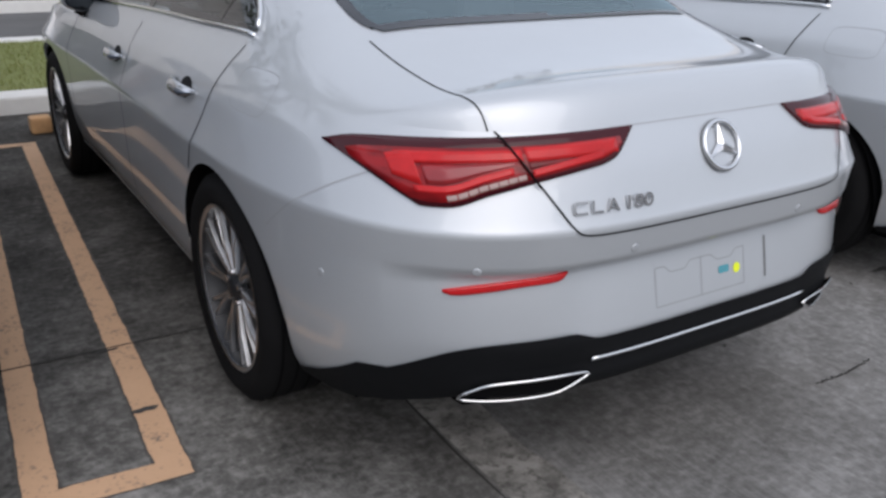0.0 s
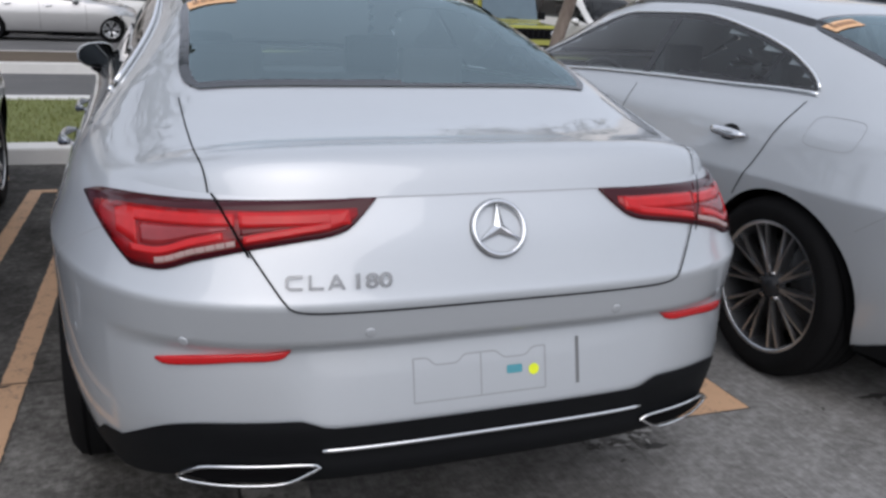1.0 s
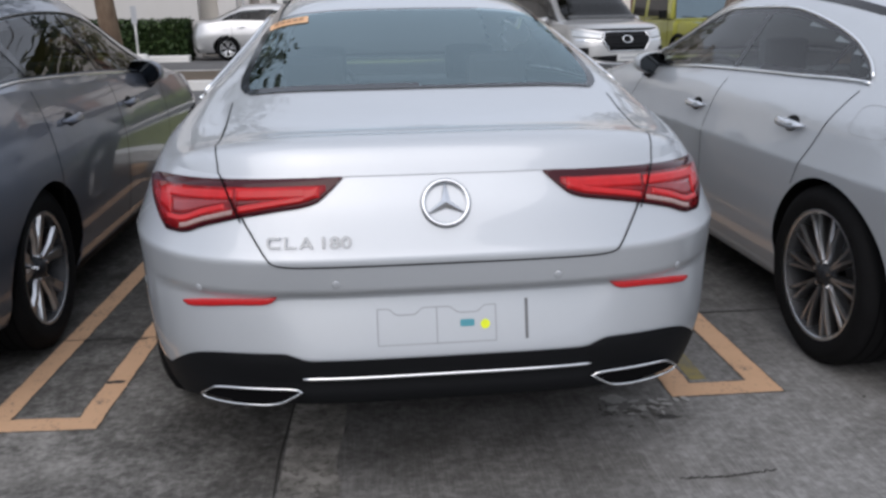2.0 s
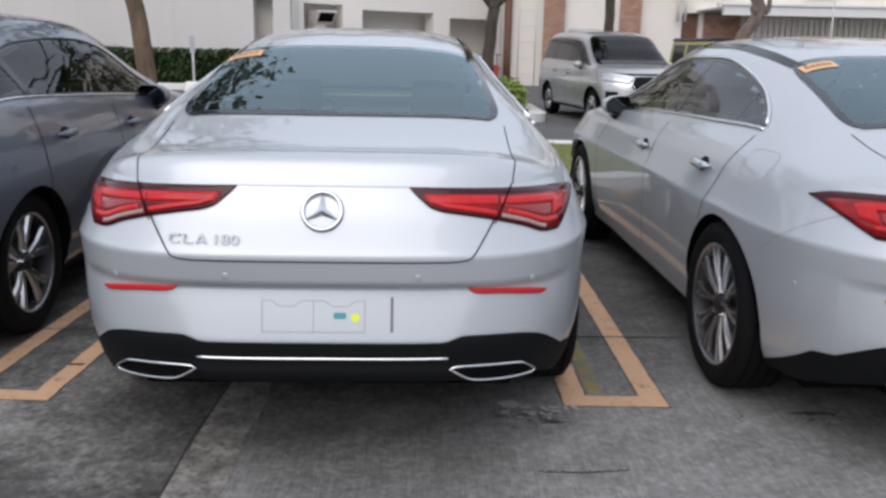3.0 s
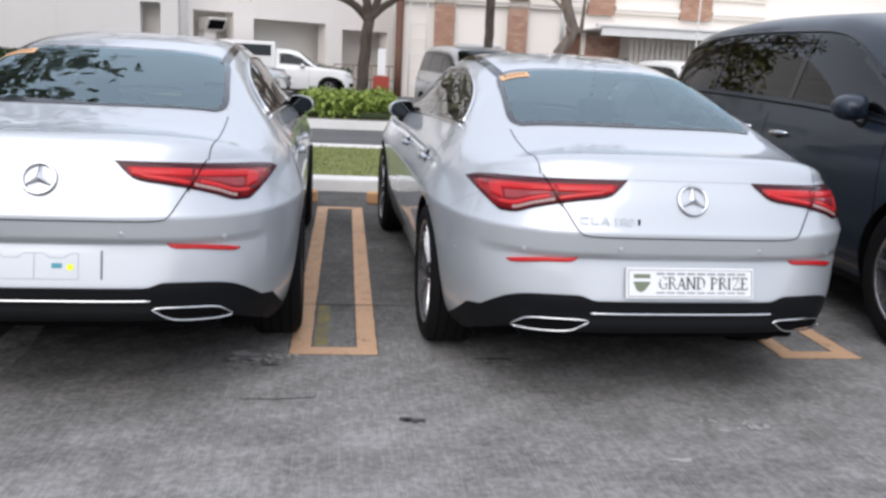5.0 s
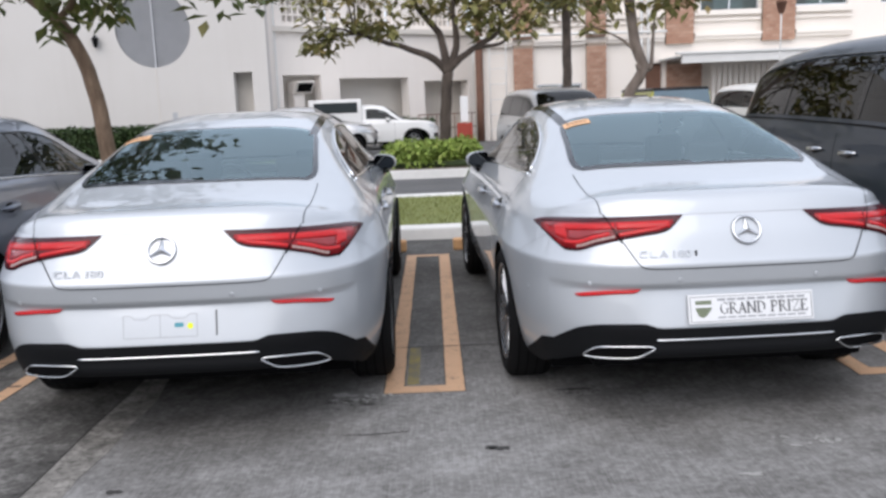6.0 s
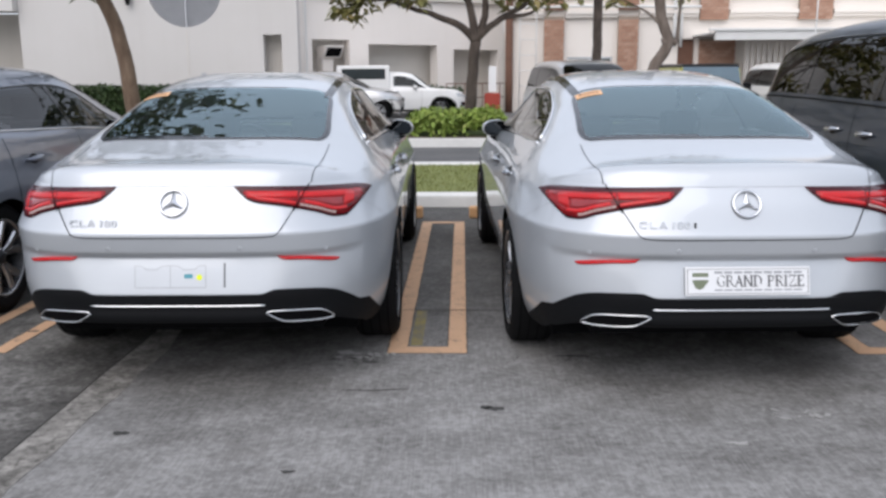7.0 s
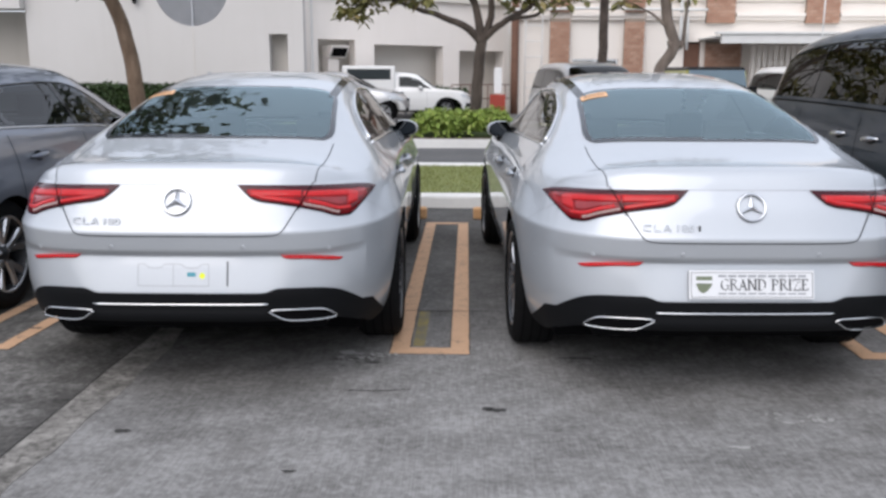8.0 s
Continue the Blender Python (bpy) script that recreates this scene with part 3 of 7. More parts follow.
COUPE = Shell(
    w=curve((0.16, 0.785), (0.30, 0.848), (0.45, 0.872), (0.60, 0.877), (0.66, 0.879), (0.716, 0.880), (0.724, 0.877), (0.76, 0.863), (0.80, 0.848), (0.87, 0.822), (0.93, 0.783), (0.99, 0.732)),
    yr=curve((0.16, 0.12), (0.30, 0.055), (0.40, 0.022), (0.47, 0.012), (0.55, 0.011), (0.62, 0.012), (0.66, 0.007), (0.70, 0.002), (0.716, 0.0), (0.724, 0.004), (0.757, 0.016), (0.836, 0.045), (0.903, 0.082)),
    yf=curve((0.16, 4.60), (0.35, 4.68), (0.55, 4.70), (0.70, 4.64), (0.80, 4.52), (0.95, 4.40)),
    zs=curve((0.0, 0.903), (0.45, 0.905), (0.75, 0.945), (1.05, 0.985), (1.5, 0.975), (2.2, 0.955), (3.0, 0.925), (3.5, 0.90), (4.1, 0.83), (4.55, 0.72), (4.7, 0.66)),
    top=curve((0.082, 0.903), (0.090, 0.924), (0.099, 0.946), (0.112, 0.966), (0.132, 0.981), (0.155, 0.988), (0.178, 0.990), (0.198, 0.988), (0.27, 0.985), (0.40, 0.998), (0.62, 1.050), (0.80, 1.118), (1.05, 1.206), (1.30, 1.282), (1.6, 1.341), (2.0, 1.375),
              (2.35, 1.372), (2.7, 1.318), (3.1, 1.15), (3.42, 0.995), (3.6, 0.975), (4.1, 0.895), (4.45, 0.80), (4.6, 0.72), (4.7, 0.66)),
    arches=((0.972, 0.335, 0.350), (3.65, 0.335, 0.352)),
    low=curve((0.0, 0.473), (0.10, 0.472), (0.15, 0.466), (0.20, 0.450), (0.26, 0.413), (0.322, 0.373), (0.42, 0.315), (0.53, 0.264), (0.62, 0.235), (4.0, 0.235), (4.7, 0.25)),
    deck=(4.8, 6.0), dent=coupe_dent, plan=curve((0, 1.0), (1.0, 1.0), (2.2, 0.978), (3.0, 0.968), (3.6, 0.97), (4.7, 0.965)), lift=(0.62, 1.55, 2.75, 3.5), creases=(0.619, 0.631, 0.716, 0.724))


def coupe_low(x):
    """Lower edge of the painted bumper across the rear."""
    a = abs(x)
    return 0.453 + 0.019 * smooth01(a, 0.345, 0.415)


def lid_edge(z):
    """Half width of the boot lid on the rear face."""
    return 0.375 + 0.185 * (z - 0.70) / 0.255 if z > 0.70 else 0.0


def coupe_lid(c):
    if c.z < 0.702:
        return False
    if c.y < 0.30 and c.z < 0.955:
        return abs(c.x) < lid_edge(c.z) + 0.02 and c.y < 0.28
    return abs(c.x) < 0.558 and c.y < 0.60 and c.z > 0.93


def rear_patch(sh, car, name, xs, lo, hi, out, mat, sign, rows=8, label="", edge=0.012):
    """A sheet on the rear face between two heights given along x, with its rim turned in."""
    pts = []
    for x in xs:
        a, b = lo(x), hi(x)
        row = []
        for k in range(rows):
            t = k / (rows - 1)
            row.append(sh.rear(sign * x, a + (b - a) * t, out))
        pts.append(row)
    first = [[sh.rear(sign * xs[0], lo(xs[0]) + (hi(xs[0]) - lo(xs[0])) * k / (rows - 1), -edge) for k in range(rows)]]
    last = [[sh.rear(sign * xs[-1], lo(xs[-1]) + (hi(xs[-1]) - lo(xs[-1])) * k / (rows - 1), -edge) for k in range(rows)]]
    pts = first + pts + last
    full = []
    for i, row in enumerate(pts):
        x = xs[min(len(xs) - 1, max(0, i - 1))]
        full.append([sh.rear(sign * x, lo(x), -edge)] + row + [sh.rear(sign * x, hi(x), -edge)])
    v, f = grid(full)
    return raw(name, v, f, mat, car, label)


def tail_lamp(sh, car, sign):
    top = curve((0.245, 0.903), (0.40, 0.899), (0.55, 0.893), (0.68, 0.884), (0.74, 0.874), (0.775, 0.856))
    low = curve((0.245, 0.900), (0.275, 0.872), (0.31, 0.846), (0.345, 0.836), (0.40, 0.828), (0.49, 0.812), (0.58, 0.789), (0.655, 0.764), (0.69, 0.763), (0.705, 0.774), (0.74, 0.810), (0.775, 0.852))
    xs = list(np.linspace(0.245, 0.775, 46))
    lamp = rear_patch(sh, car, "tail_lamp", xs, low, top, 0.006, LAMP_DARK, sign, 8, "smoked red tail lamp with a bright bar")

    def band(name, xa, xb, lo, hi, out, mat, label=""):
        rear_patch(sh, lamp, name, list(np.linspace(xa, xb, 26)), lo, hi, out, mat, sign, 4, label, 0.004)
    # shapes behind the lens: a deep red field and a bright hooked bar in each half; the paler middle paints the lens's
    # sky sheen
    band("lens_field", 0.285, 0.755, lambda x: low(x) + 0.008, lambda x: top(x) - 0.018, 0.0070, LAMP_RED)
    band("inner_field", 0.52, 0.672, lambda x: low(x) + 0.040, lambda x: top(x) - 0.046, 0.0078, LAMP_SHEEN)
    band("inner_field", 0.355, 0.50, lambda x: low(x) + 0.026, lambda x: top(x) - 0.046, 0.0078, LAMP_RED)
    band("light_bar", 0.300, 0.500, lambda x: top(x) - 0.045, lambda x: top(x) - 0.021, 0.0092, LAMP_BRIGHT)
    band("light_bar", 0.300, 0.338, lambda x: max(low(x) + 0.012, 0.882 - (x - 0.300) * 1.9), lambda x: top(x) - 0.021, 0.0094, LAMP_BRIGHT)
    band("light_bar", 0.330, 0.495, lambda x: low(x) + 0.012, lambda x: low(x) + 0.024, 0.0092, LAMP_BRIGHT)
    band("light_bar", 0.508, 0.700, lambda x: top(x) - 0.044, lambda x: top(x) - 0.024, 0.0092, LAMP_BRIGHT)
    band("light_bar", 0.678, 0.712, lambda x: max(low(x) + 0.012, 0.800 + (x - 0.678) * 0.4), lambda x: top(x) - 0.024 - 0.25 * max(0.0, x - 0.690), 0.0094, LAMP_BRIGHT)
    band("light_bar", 0.530, 0.690, lambda x: low(x) + 0.025, lambda x: low(x) + 0.037, 0.0092, LAMP_BRIGHT)
    for k in range(8):
        xa = 0.510 + k * 0.0175
        band("clear_segment", xa, xa + 0.0158, lambda x: low(x) + 0.010, lambda x: low(x) + 0.020, 0.0092, LAMP_CLEAR, "clear ribbed segment" if k == 0 else "")
    return lamp


def exhaust_tip(sh, car, sign):
    """A wide flattened chrome frame, following the bumper's bow, with a black plate painted as its dark mouth."""
    outline = smooth_path([(0.366, 0.381), (0.376, 0.387), (0.41, 0.389), (0.52, 0.386), (0.572, 0.380), (0.610, 0.356), (0.622, 0.342), (0.613, 0.335), (0.58, 0.334), (0.47, 0.338), (0.435, 0.342), (0.380, 0.371), (0.366, 0.381)], 54)[:-1]
    cx, cz = 0.51, 0.362
    outline = [(x, z + 0.003) for x, z in outline]
    ringp = [sh.rear(sign * x, z, 0.024) for x, z in outline]
    tip = tube("exhaust_tip", ringp, 0.0036, CHROME, car, 8, "flattened chrome tailpipe surround", True)
    rows = []
    # shallow plate before the valance; its black stands for the pipe's unlit depth
    for s, dep in ((0.99, 0.026), (0.93, 0.0238), (0.5, 0.0236), (0.0, 0.0236)):
        rows.append([sh.rear(sign * (cx + (x - cx) * s), cz + (z - cz) * s, 0) + Vector((0, -dep, 0)) for x, z in outline])
    v, f = grid(rows, True)
    raw("tailpipe_dark_plate", v, f, GAP, tip)
    return tip


def coupe_badge(sh, car, extra=False):
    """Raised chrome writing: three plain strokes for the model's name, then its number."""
    z = 0.745

    def seat(x):
        """Local frame on the lid at x: right, up along the lid, out."""
        r = (sh.rear(x + 0.02, z) - sh.rear(x - 0.02, z)).normalized()
        out = (sh.rear_normal(x, z + 0.013) + Vector((0, -1.2, 0))).normalized()
        out = (out - r * out.dot(r)).normalized()
        m = Matrix.Identity(4)
        for i, axis in enumerate((r, out.cross(r), out)):
            m.col[i][:3] = axis
        m.translation = sh.rear(x, z, 0.0015)
        return m
    h, w = 0.028, 0.0052
    shapes = (
        [[(0.006, 0), (0.032, 0), (0.032, w), (0.008, w)], [(0, 0.006), (0.006, 0), (0.008, w), (w, 0.009)], [(0, 0.006), (w, 0.009), (w, 0.019), (0, 0.022)], [(0, 0.022), (w, 0.019), (0.008, h - w), (0.006, h)], [(0.006, h), (0.008, h - w), (0.032, h - w), (0.032, h)]],
        [[(0, 0), (0.028, 0), (0.028, w), (w, w)], [(0, 0), (w, w), (w, h), (0, h)]],
        [[(0, 0), (0.0058, 0), (0.0188, h), (0.0130, h)], [(0.0130, h), (0.0188, h), (0.034, 0), (0.0278, 0)], [(0.0088, 0.006), (0.0245, 0.006), (0.0222, 0.0105), (0.011, 0.0105)]])
    for x, strokes in zip((-0.430, -0.388, -0.353), shapes):
        bm = bmesh.new()
        for k, quad in enumerate(strokes):
            lo = [bm.verts.new((a, b, 0)) for a, b in quad]
            hi = [bm.verts.new((a, b, 0.003 + 0.0002 * k)) for a, b in quad]
            bm.faces.new(hi)
            for i in range(4):
                bm.faces.new((lo[i], lo[(i + 1) % 4], hi[(i + 1) % 4], hi[i]))
        bmesh.ops.recalc_face_normals(bm, faces=bm.faces)
        part("badge_stroke", bm, BADGE, car).matrix_local = seat(x)
    lettering("badge_number", "180", 0.040, 0.002, BADGE, seat(-0.269), car, "chrome model number", squash=1.34, weight=0.0008)
    if extra:
        p = sh.rear(-0.21, z + 0.012)
        bm = box(bmesh.new(), -0.214, -0.206, p.y - 0.004, p.y + 0.002, z + 0.002, z + 0.024)
        part("badge_mark", bm, INK, car)


def emblem(sh, car):
    """A chrome ring with three tapering arms."""
    c = sh.rear(0, 0.838)
    n = sh.rear_normal(0, 0.838)
    u, v = Vector((1, 0, 0)), Vector((0, 0, 1))
    v = (v - n * v.dot(n)).normalized()
    pts = [c + n * 0.006 + (u * math.cos(a) + v * math.sin(a)) * 0.0545 for a in np.linspace(0, 2 * math.pi, 48, endpoint=False)]
    ob = tube("emblem", pts, 0.0055, EMBLEM, car, 8, "round chrome emblem with three arms", True)
    edge = [c + n * 0.002 + (p - c - n * 0.006) * 1.075 for p in pts]
    tube("emblem_seat", edge, 0.0028, INK_GREY, ob, 6, "", True)
    for k in range(3):
        a = math.pi / 2 + k * 2 * math.pi / 3
        d, s = u * math.cos(a) + v * math.sin(a), -u * math.sin(a) + v * math.cos(a)
        base = c + n * 0.004
        vs = [base + s * 0.011 + d * 0.005, base - s * 0.011 + d * 0.005, base + d * 0.050 + s * 0.002, base + d * 0.050 - s * 0.002, base + n * 0.008, base + d * 0.050 + n * 0.003]
        raw("arm", vs, [(0, 4, 5, 2), (4, 1, 3, 5), (2, 5, 3)], EMBLEM, ob, smooth=False)
    return ob


def build_coupe():
    sh = COUPE
    car = thing("coupe", "silver four-door coupe parked nose-in beside the orange lines", "car", group="silver coupes")
    # window outlines along the shoulder: across (rear, front) and on the flanks
    rear_hi = curve((0.78, 0.68), (0.82, 0.725), (0.88, 0.738), (1.15, 0.710), (1.285, 0.68), (1.33, 0.62))
    front_hi = curve((2.72, 0.60), (2.78, 0.66), (3.3, 0.80), (3.40, 0.78))
    zero = lambda y: -1.0
    top_x = curve((1.03, 0.958), (1.075, 0.925), (1.16, 0.880), (1.30, 0.824), (1.5, 0.780), (1.9, 0.738), (2.45, 0.735), (2.75, 0.78), (3.1, 0.87), (3.30, 0.955))
    bot_x = lambda y: 0.965
    doors = (("rear_door", 1.20, 2.06), ("front_door", 2.06, 3.12))
    skin(sh, car, SILVER, [((0.78, 1.33), zero, rear_hi, True), ((2.72, 3.40), zero, front_hi, True), ((1.03, 3.30), top_x, bot_x, True)], coupe_lid, doors, "silver metallic painted bodywork")
    pane(sh, car, "rear_window", 0.78, 1.33, zero, rear_hi, 0, 0.030, GLASS_REAR, FRIT, 44, 22)
    pane(sh, car, "windscreen", 2.72, 3.40, zero, front_hi, 0, 0.04, GLASS_CLEAR, GLOSS_BLACK, 40, 20)
    for sign in (-1, 1):
        for ya, yb in ((1.035, 1.30), (1.31, 2.02), (2.07, 3.29)):
            pane(sh, car, "side_window", ya, yb, bot_x, top_x, sign, 0.014, GLASS_SIDE, GLOSS_BLACK, 30, 12)
        # dark pillar trim between the side windows, and roof joint strips
        for ya, yb in ((1.30, 1.312), (2.02, 2.072)):
            pane(sh, car, "pillar_trim", ya, yb, bot_x, top_x, sign, 1.0, GLASS_DARK, GLOSS_BLACK, 4, 12, 0.005)
        rim = [sh.cap(sign * 0.972, y, 0.004) for y in np.linspace(1.015, 3.32, 60)]
        tube("window_trim", rim, 0.008, CHROME, car, 6, "chrome strip under the side windows", flat=1.0)
        arc = [sh.cap(sign * (top_x(y) - 0.008), y, 0.007) for y in np.linspace(1.03, 3.30, 70)]
        tube("window_trim", arc, 0.007, CHROME, car, 6)
        edge = [sh.cap(sign * (0.625 + 0.03 * smooth01(2.6 - y, 0, 1.2)), y) for y in np.linspace(1.24, 2.70, 40)]
        nor = [((p - Vector((0, p.y, 0.6))).normalized()) for p in edge]
        ribbon("roof_joint", edge, nor, 0.042, GLOSS_BLACK, car, lift=0.003)
    # boot lid joint
    zz = smooth_path([(0.0, 0.701), (0.20, 0.701), (0.355, 0.7015), (0.397, 0.704), (0.421, 0.711), (0.435, 0.725), (0.450, 0.748), (0.494, 0.820), (0.541, 0.903), (0.56, 0.953)], 70)
    for sign in (-1, 1):
        pts = [sh.rear(sign * x, min(z, 0.902)) for x, z in zz if z < 0.903]
        nor = [sh.rear_normal(sign * x, z) for x, z in zz if z < 0.903]
        ribbon("boot_joint", pts, nor, 0.0038, GAP, car, lift=0.0026)
        path = []
        for y in np.linspace(sh.y0 + 0.001, sh.y0 + 0.66, 70):
            xn = 0.66
            for _ in range(3):
                at = sh.cap(xn, y).y
                x = 0.541 + 0.022 * smooth01(at, 0.10, 0.26) + 0.004 * smooth01(at, 0.30, 0.62)
                xn = x / sh.half(y, sh.zs(y))
            if at < 0.655:
                path.append((sign * xn, y))
        pts = [sh.cap(x, y) for x, y in path]
        nor = [(sh.cap(x, y, 0.01) - sh.cap(x, y)).normalized() for x, y in path]
        ribbon("boot_joint", pts, nor, 0.0034, GAP, car, lift=0.0012)
        tail_lamp(sh, car, sign)
        pts = [sh.rear(sign * (0.541 - 0.044 * (0.903 - z) / 0.085), z, 0.011) for z in np.linspace(0.80, 0.903, 12)]
        ribbon("boot_joint", pts, [sh.rear_normal(p.x, p.z) for p in pts], 0.0045, GAP, car)
        # reflector with its bright lower edge
        top = curve((0.418, 0.616), (0.52, 0.610), (0.60, 0.601), (0.660, 0.588))
        low = curve((0.418, 0.614), (0.436, 0.600), (0.52, 0.594), (0.60, 0.583), (0.645, 0.577), (0.660, 0.583))
        rear_patch(sh, car, "reflector", list(np.linspace(0.418, 0.660, 20)), low, top, 0.006, REFLECTOR, sign, 4, "red rear reflector strip", 0.01)
        exhaust_tip(sh, car, sign)
        flank = (sh.side(0.43, 0.567, sign) - sh.side(0.41, 0.567, sign)).cross(Vector((0, 0, 1))).normalized() * sign
        spots = [(sh.rear(sign * x, z), sh.rear_normal(sign * x, z)) for x, z in ((0.272, 0.655), (0.612, 0.634))]
        for c, n in spots + [(sh.side(0.42, 0.567, sign), flank)]:
            q = n.to_track_quat("Z", "Y").to_matrix().to_4x4()
            ob = lathe("parking_sensor", [(0.0012, 0.0005), (0.0011, 0.007), (0.0005, 0.0098), (-0.002, 0.0102)], SILVER, car, 20, "z")
            ob.matrix_local = Matrix.Translation(c) @ q
            lathe("sensor_joint", [(0.0003, 0.0100), (0.0003, 0.0108)], SEAT_LINE, ob, 20, "z")
    pts = [sh.rear(x, 0.903) for x in np.linspace(-0.30, 0.30, 40)]
    ribbon("crease_joint", pts, [Vector((0, -0.8, 0.6))] * 40, 0.0028, SEAT_LINE, car)
    # black valance, from arch to arch
    half = [(f, None) for f in np.linspace(0, 0.85, 36)] + [(None, y) for y in np.linspace(sh.y0 + 0.02, 0.615, 18)]
    rows = []
    for s in np.linspace(0, 1, 14):
        row = []
        for f, y in half:
            yn = y if f is None else sh.y_rear + sh.depth * sh.T(f, sh.m)
            z1 = (coupe_low(f * 0.88) if f is not None and f < 0.5 else sh.low(yn)) + 0.006
            z0 = 0.330 - 0.113 * smooth01(yn, 0.12, 0.50)
            z = z0 + (z1 - z0) * s
            blade = -0.004 - 0.012 * smooth01(0.40 - z, 0, 0.04) + 0.05 * smooth01(0.345 - z, 0, 0.05)
            if f is None:
                row.append(Vector((sh.half(yn, z) + 0.004, yn, z)))
            else:
                row.append(sh.rear(f * sh.w(z), z) + Vector((0, blade * (1 - smooth01(yn, 0.12, 0.25)) - 0.004, 0)))
        rows.append([Vector((-p.x, p.y, p.z)) for p in row[:0:-1]] + row)
    v, f = grid(rows)
    raw("valance", v, f, BLACK_PLASTIC, car, "matt black lower bumper")
    # body colour below the middle of the bumper
    rows = []
    for s in np.linspace(0, 1, 5):
        rows.append([sh.rear(x, coupe_low(x) + (0.475 - coupe_low(x)) * s, 0.0) for x in np.linspace(-0.42, 0.42, 61)])
    v, f = grid(rows)
    raw("bumper_skirt", v, f, SILVER, car)
    pts = [sh.rear(x, 0.414, 0.014) for x in np.linspace(-0.362, 0.362, 40)]
    tube("chrome_strip", pts, 0.0045, CHROME, car, 8, "thin chrome strip across the lower bumper")
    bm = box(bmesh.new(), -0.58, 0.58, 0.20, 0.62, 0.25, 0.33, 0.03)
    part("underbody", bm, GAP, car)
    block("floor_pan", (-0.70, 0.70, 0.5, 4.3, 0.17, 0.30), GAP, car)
    # sills
    for sign in (-1, 1):
        rows = []
        for y in np.linspace(1.20, 3.32, 40):
            rows.append([sh.side(y, 0.262, sign, -0.004), sh.side(y, 0.245, sign, 0.004), sh.side(y, 0.20, sign, -0.004), sh.side(y, 0.165, sign, -0.03), Vector((sign * 0.6, y, 0.16))])
        v, f = grid(rows)
        raw("sill", v, f, SILVER, car)
        arch_trim(sh, car, sign)
        for y, x in ((0.972, 0.762), (3.65, 0.752)):
            wheel(car, sign * x, y, 0.330, sign, 0.238, "twin")
        flank_handle(sh, car, 1.30, 0.845, sign, SATIN)
        flank_handle(sh, car, 2.22, 0.825, sign, SATIN)
        mirror(sh, car, 2.93, 0.94, sign, SILVER, (0.165, 0.12), -0.04)
    # door joints and fuel flap
    side_line(sh, car, "door_joint", smooth_path([(1.035, 0.985), (1.065, 0.91), (1.12, 0.76), (1.195, 0.62)], 24), 0.005, GAP)
    side_line(sh, car, "bumper_joint", smooth_path([(0.235, 0.850), (0.36, 0.795), (0.50, 0.715), (0.64, 0.615)], 16), 0.003, SEAT_LINE)
    side_line(sh, car, "door_joint", [(2.06, 0.95), (2.08, 0.28)], 0.005, GAP)
    side_line(sh, car, "door_joint", smooth_path([(3.06, 0.92), (3.18, 0.72), (3.19, 0.45), (3.16, 0.28)], 20), 0.005, GAP)
    fp = [(0.835 + 0.108 * math.copysign(abs(math.cos(a)) ** 0.45, math.cos(a)), 0.900 + 0.050 * math.copysign(abs(math.sin(a)) ** 0.45, math.sin(a))) for a in np.linspace(0, 2 * math.pi, 40)]
    pts = [sh.side(y, z, -1) for y, z in fp]
    nor = [Vector((-0.9, 0, 0.4))] * len(pts)
    ribbon("fuel_flap_joint", pts, nor, 0.0025, SEAT_LINE, car)
    emblem(sh, car)
    cabin_fit(sh, car, (1.55, 2.35), 0.28, 1.12, 0.68, 3.1)
    block("parcel_shelf", (-0.62, 0.62, 0.72, 1.45, 0.93, 0.95), INTERIOR, car, 0.005)
    return car


def plate_blank(car, sh):
    """Empty number-plate seat: outlines, screw slot and two small stickers."""
    def seat_line(name, pts, w, mat):
        p3 = [sh.rear(x, z) for x, z in pts]
        ribbon(name, p3, [sh.rear_normal(x, z) for x, z in pts], w, mat, car)
    faint = FAINT_LINE
    seat_line("plate_slot", [(0.198, z) for z in np.linspace(0.488, 0.588, 8)], 0.008, INK_GREY)
    for a, b in (((-0.175, 0.488), (0.12, 0.488)), ((0.12, 0.488), (0.12, 0.577)), ((-0.175, 0.577), (-0.175, 0.488)), ((-0.028, 0.577), (-0.028, 0.488))):
        seat_line("plate_outline", [(a[0] + (b[0] - a[0]) * t, a[1] + (b[1] - a[1]) * t) for t in np.linspace(0, 1, 8)], 0.003, faint)
    seat_line("plate_outline", smooth_path([(-0.175, 0.577), (-0.15, 0.577), (-0.125, 0.561), (-0.085, 0.561), (-0.06, 0.577), (0.0, 0.577), (0.03, 0.561), (0.07, 0.561), (0.095, 0.577), (0.12, 0.577)], 40), 0.003, faint)
    for name, xc, zc, rx, rz, mat in (("sticker", 0.048, 0.535, 0.018, 0.009, STICKER_TEAL), ("sticker", 0.093, 0.530, 0.012, 0.012, STICKER_YELLOW)):
        n = 24
        pw = 0.3 if rx != rz else 1.0
        pts = [sh.rear(xc + rx * math.copysign(abs(math.cos(a)) ** pw, math.cos(a)), zc + rz * math.copysign(abs(math.sin(a)) ** pw, math.sin(a)), 0.0012) for a in np.linspace(0, 2 * math.pi, n, endpoint=False)]
        raw(name, pts, [tuple(range(n))], mat, car, "round yellow sticker" if rx == rz else "small teal sticker", smooth=False)


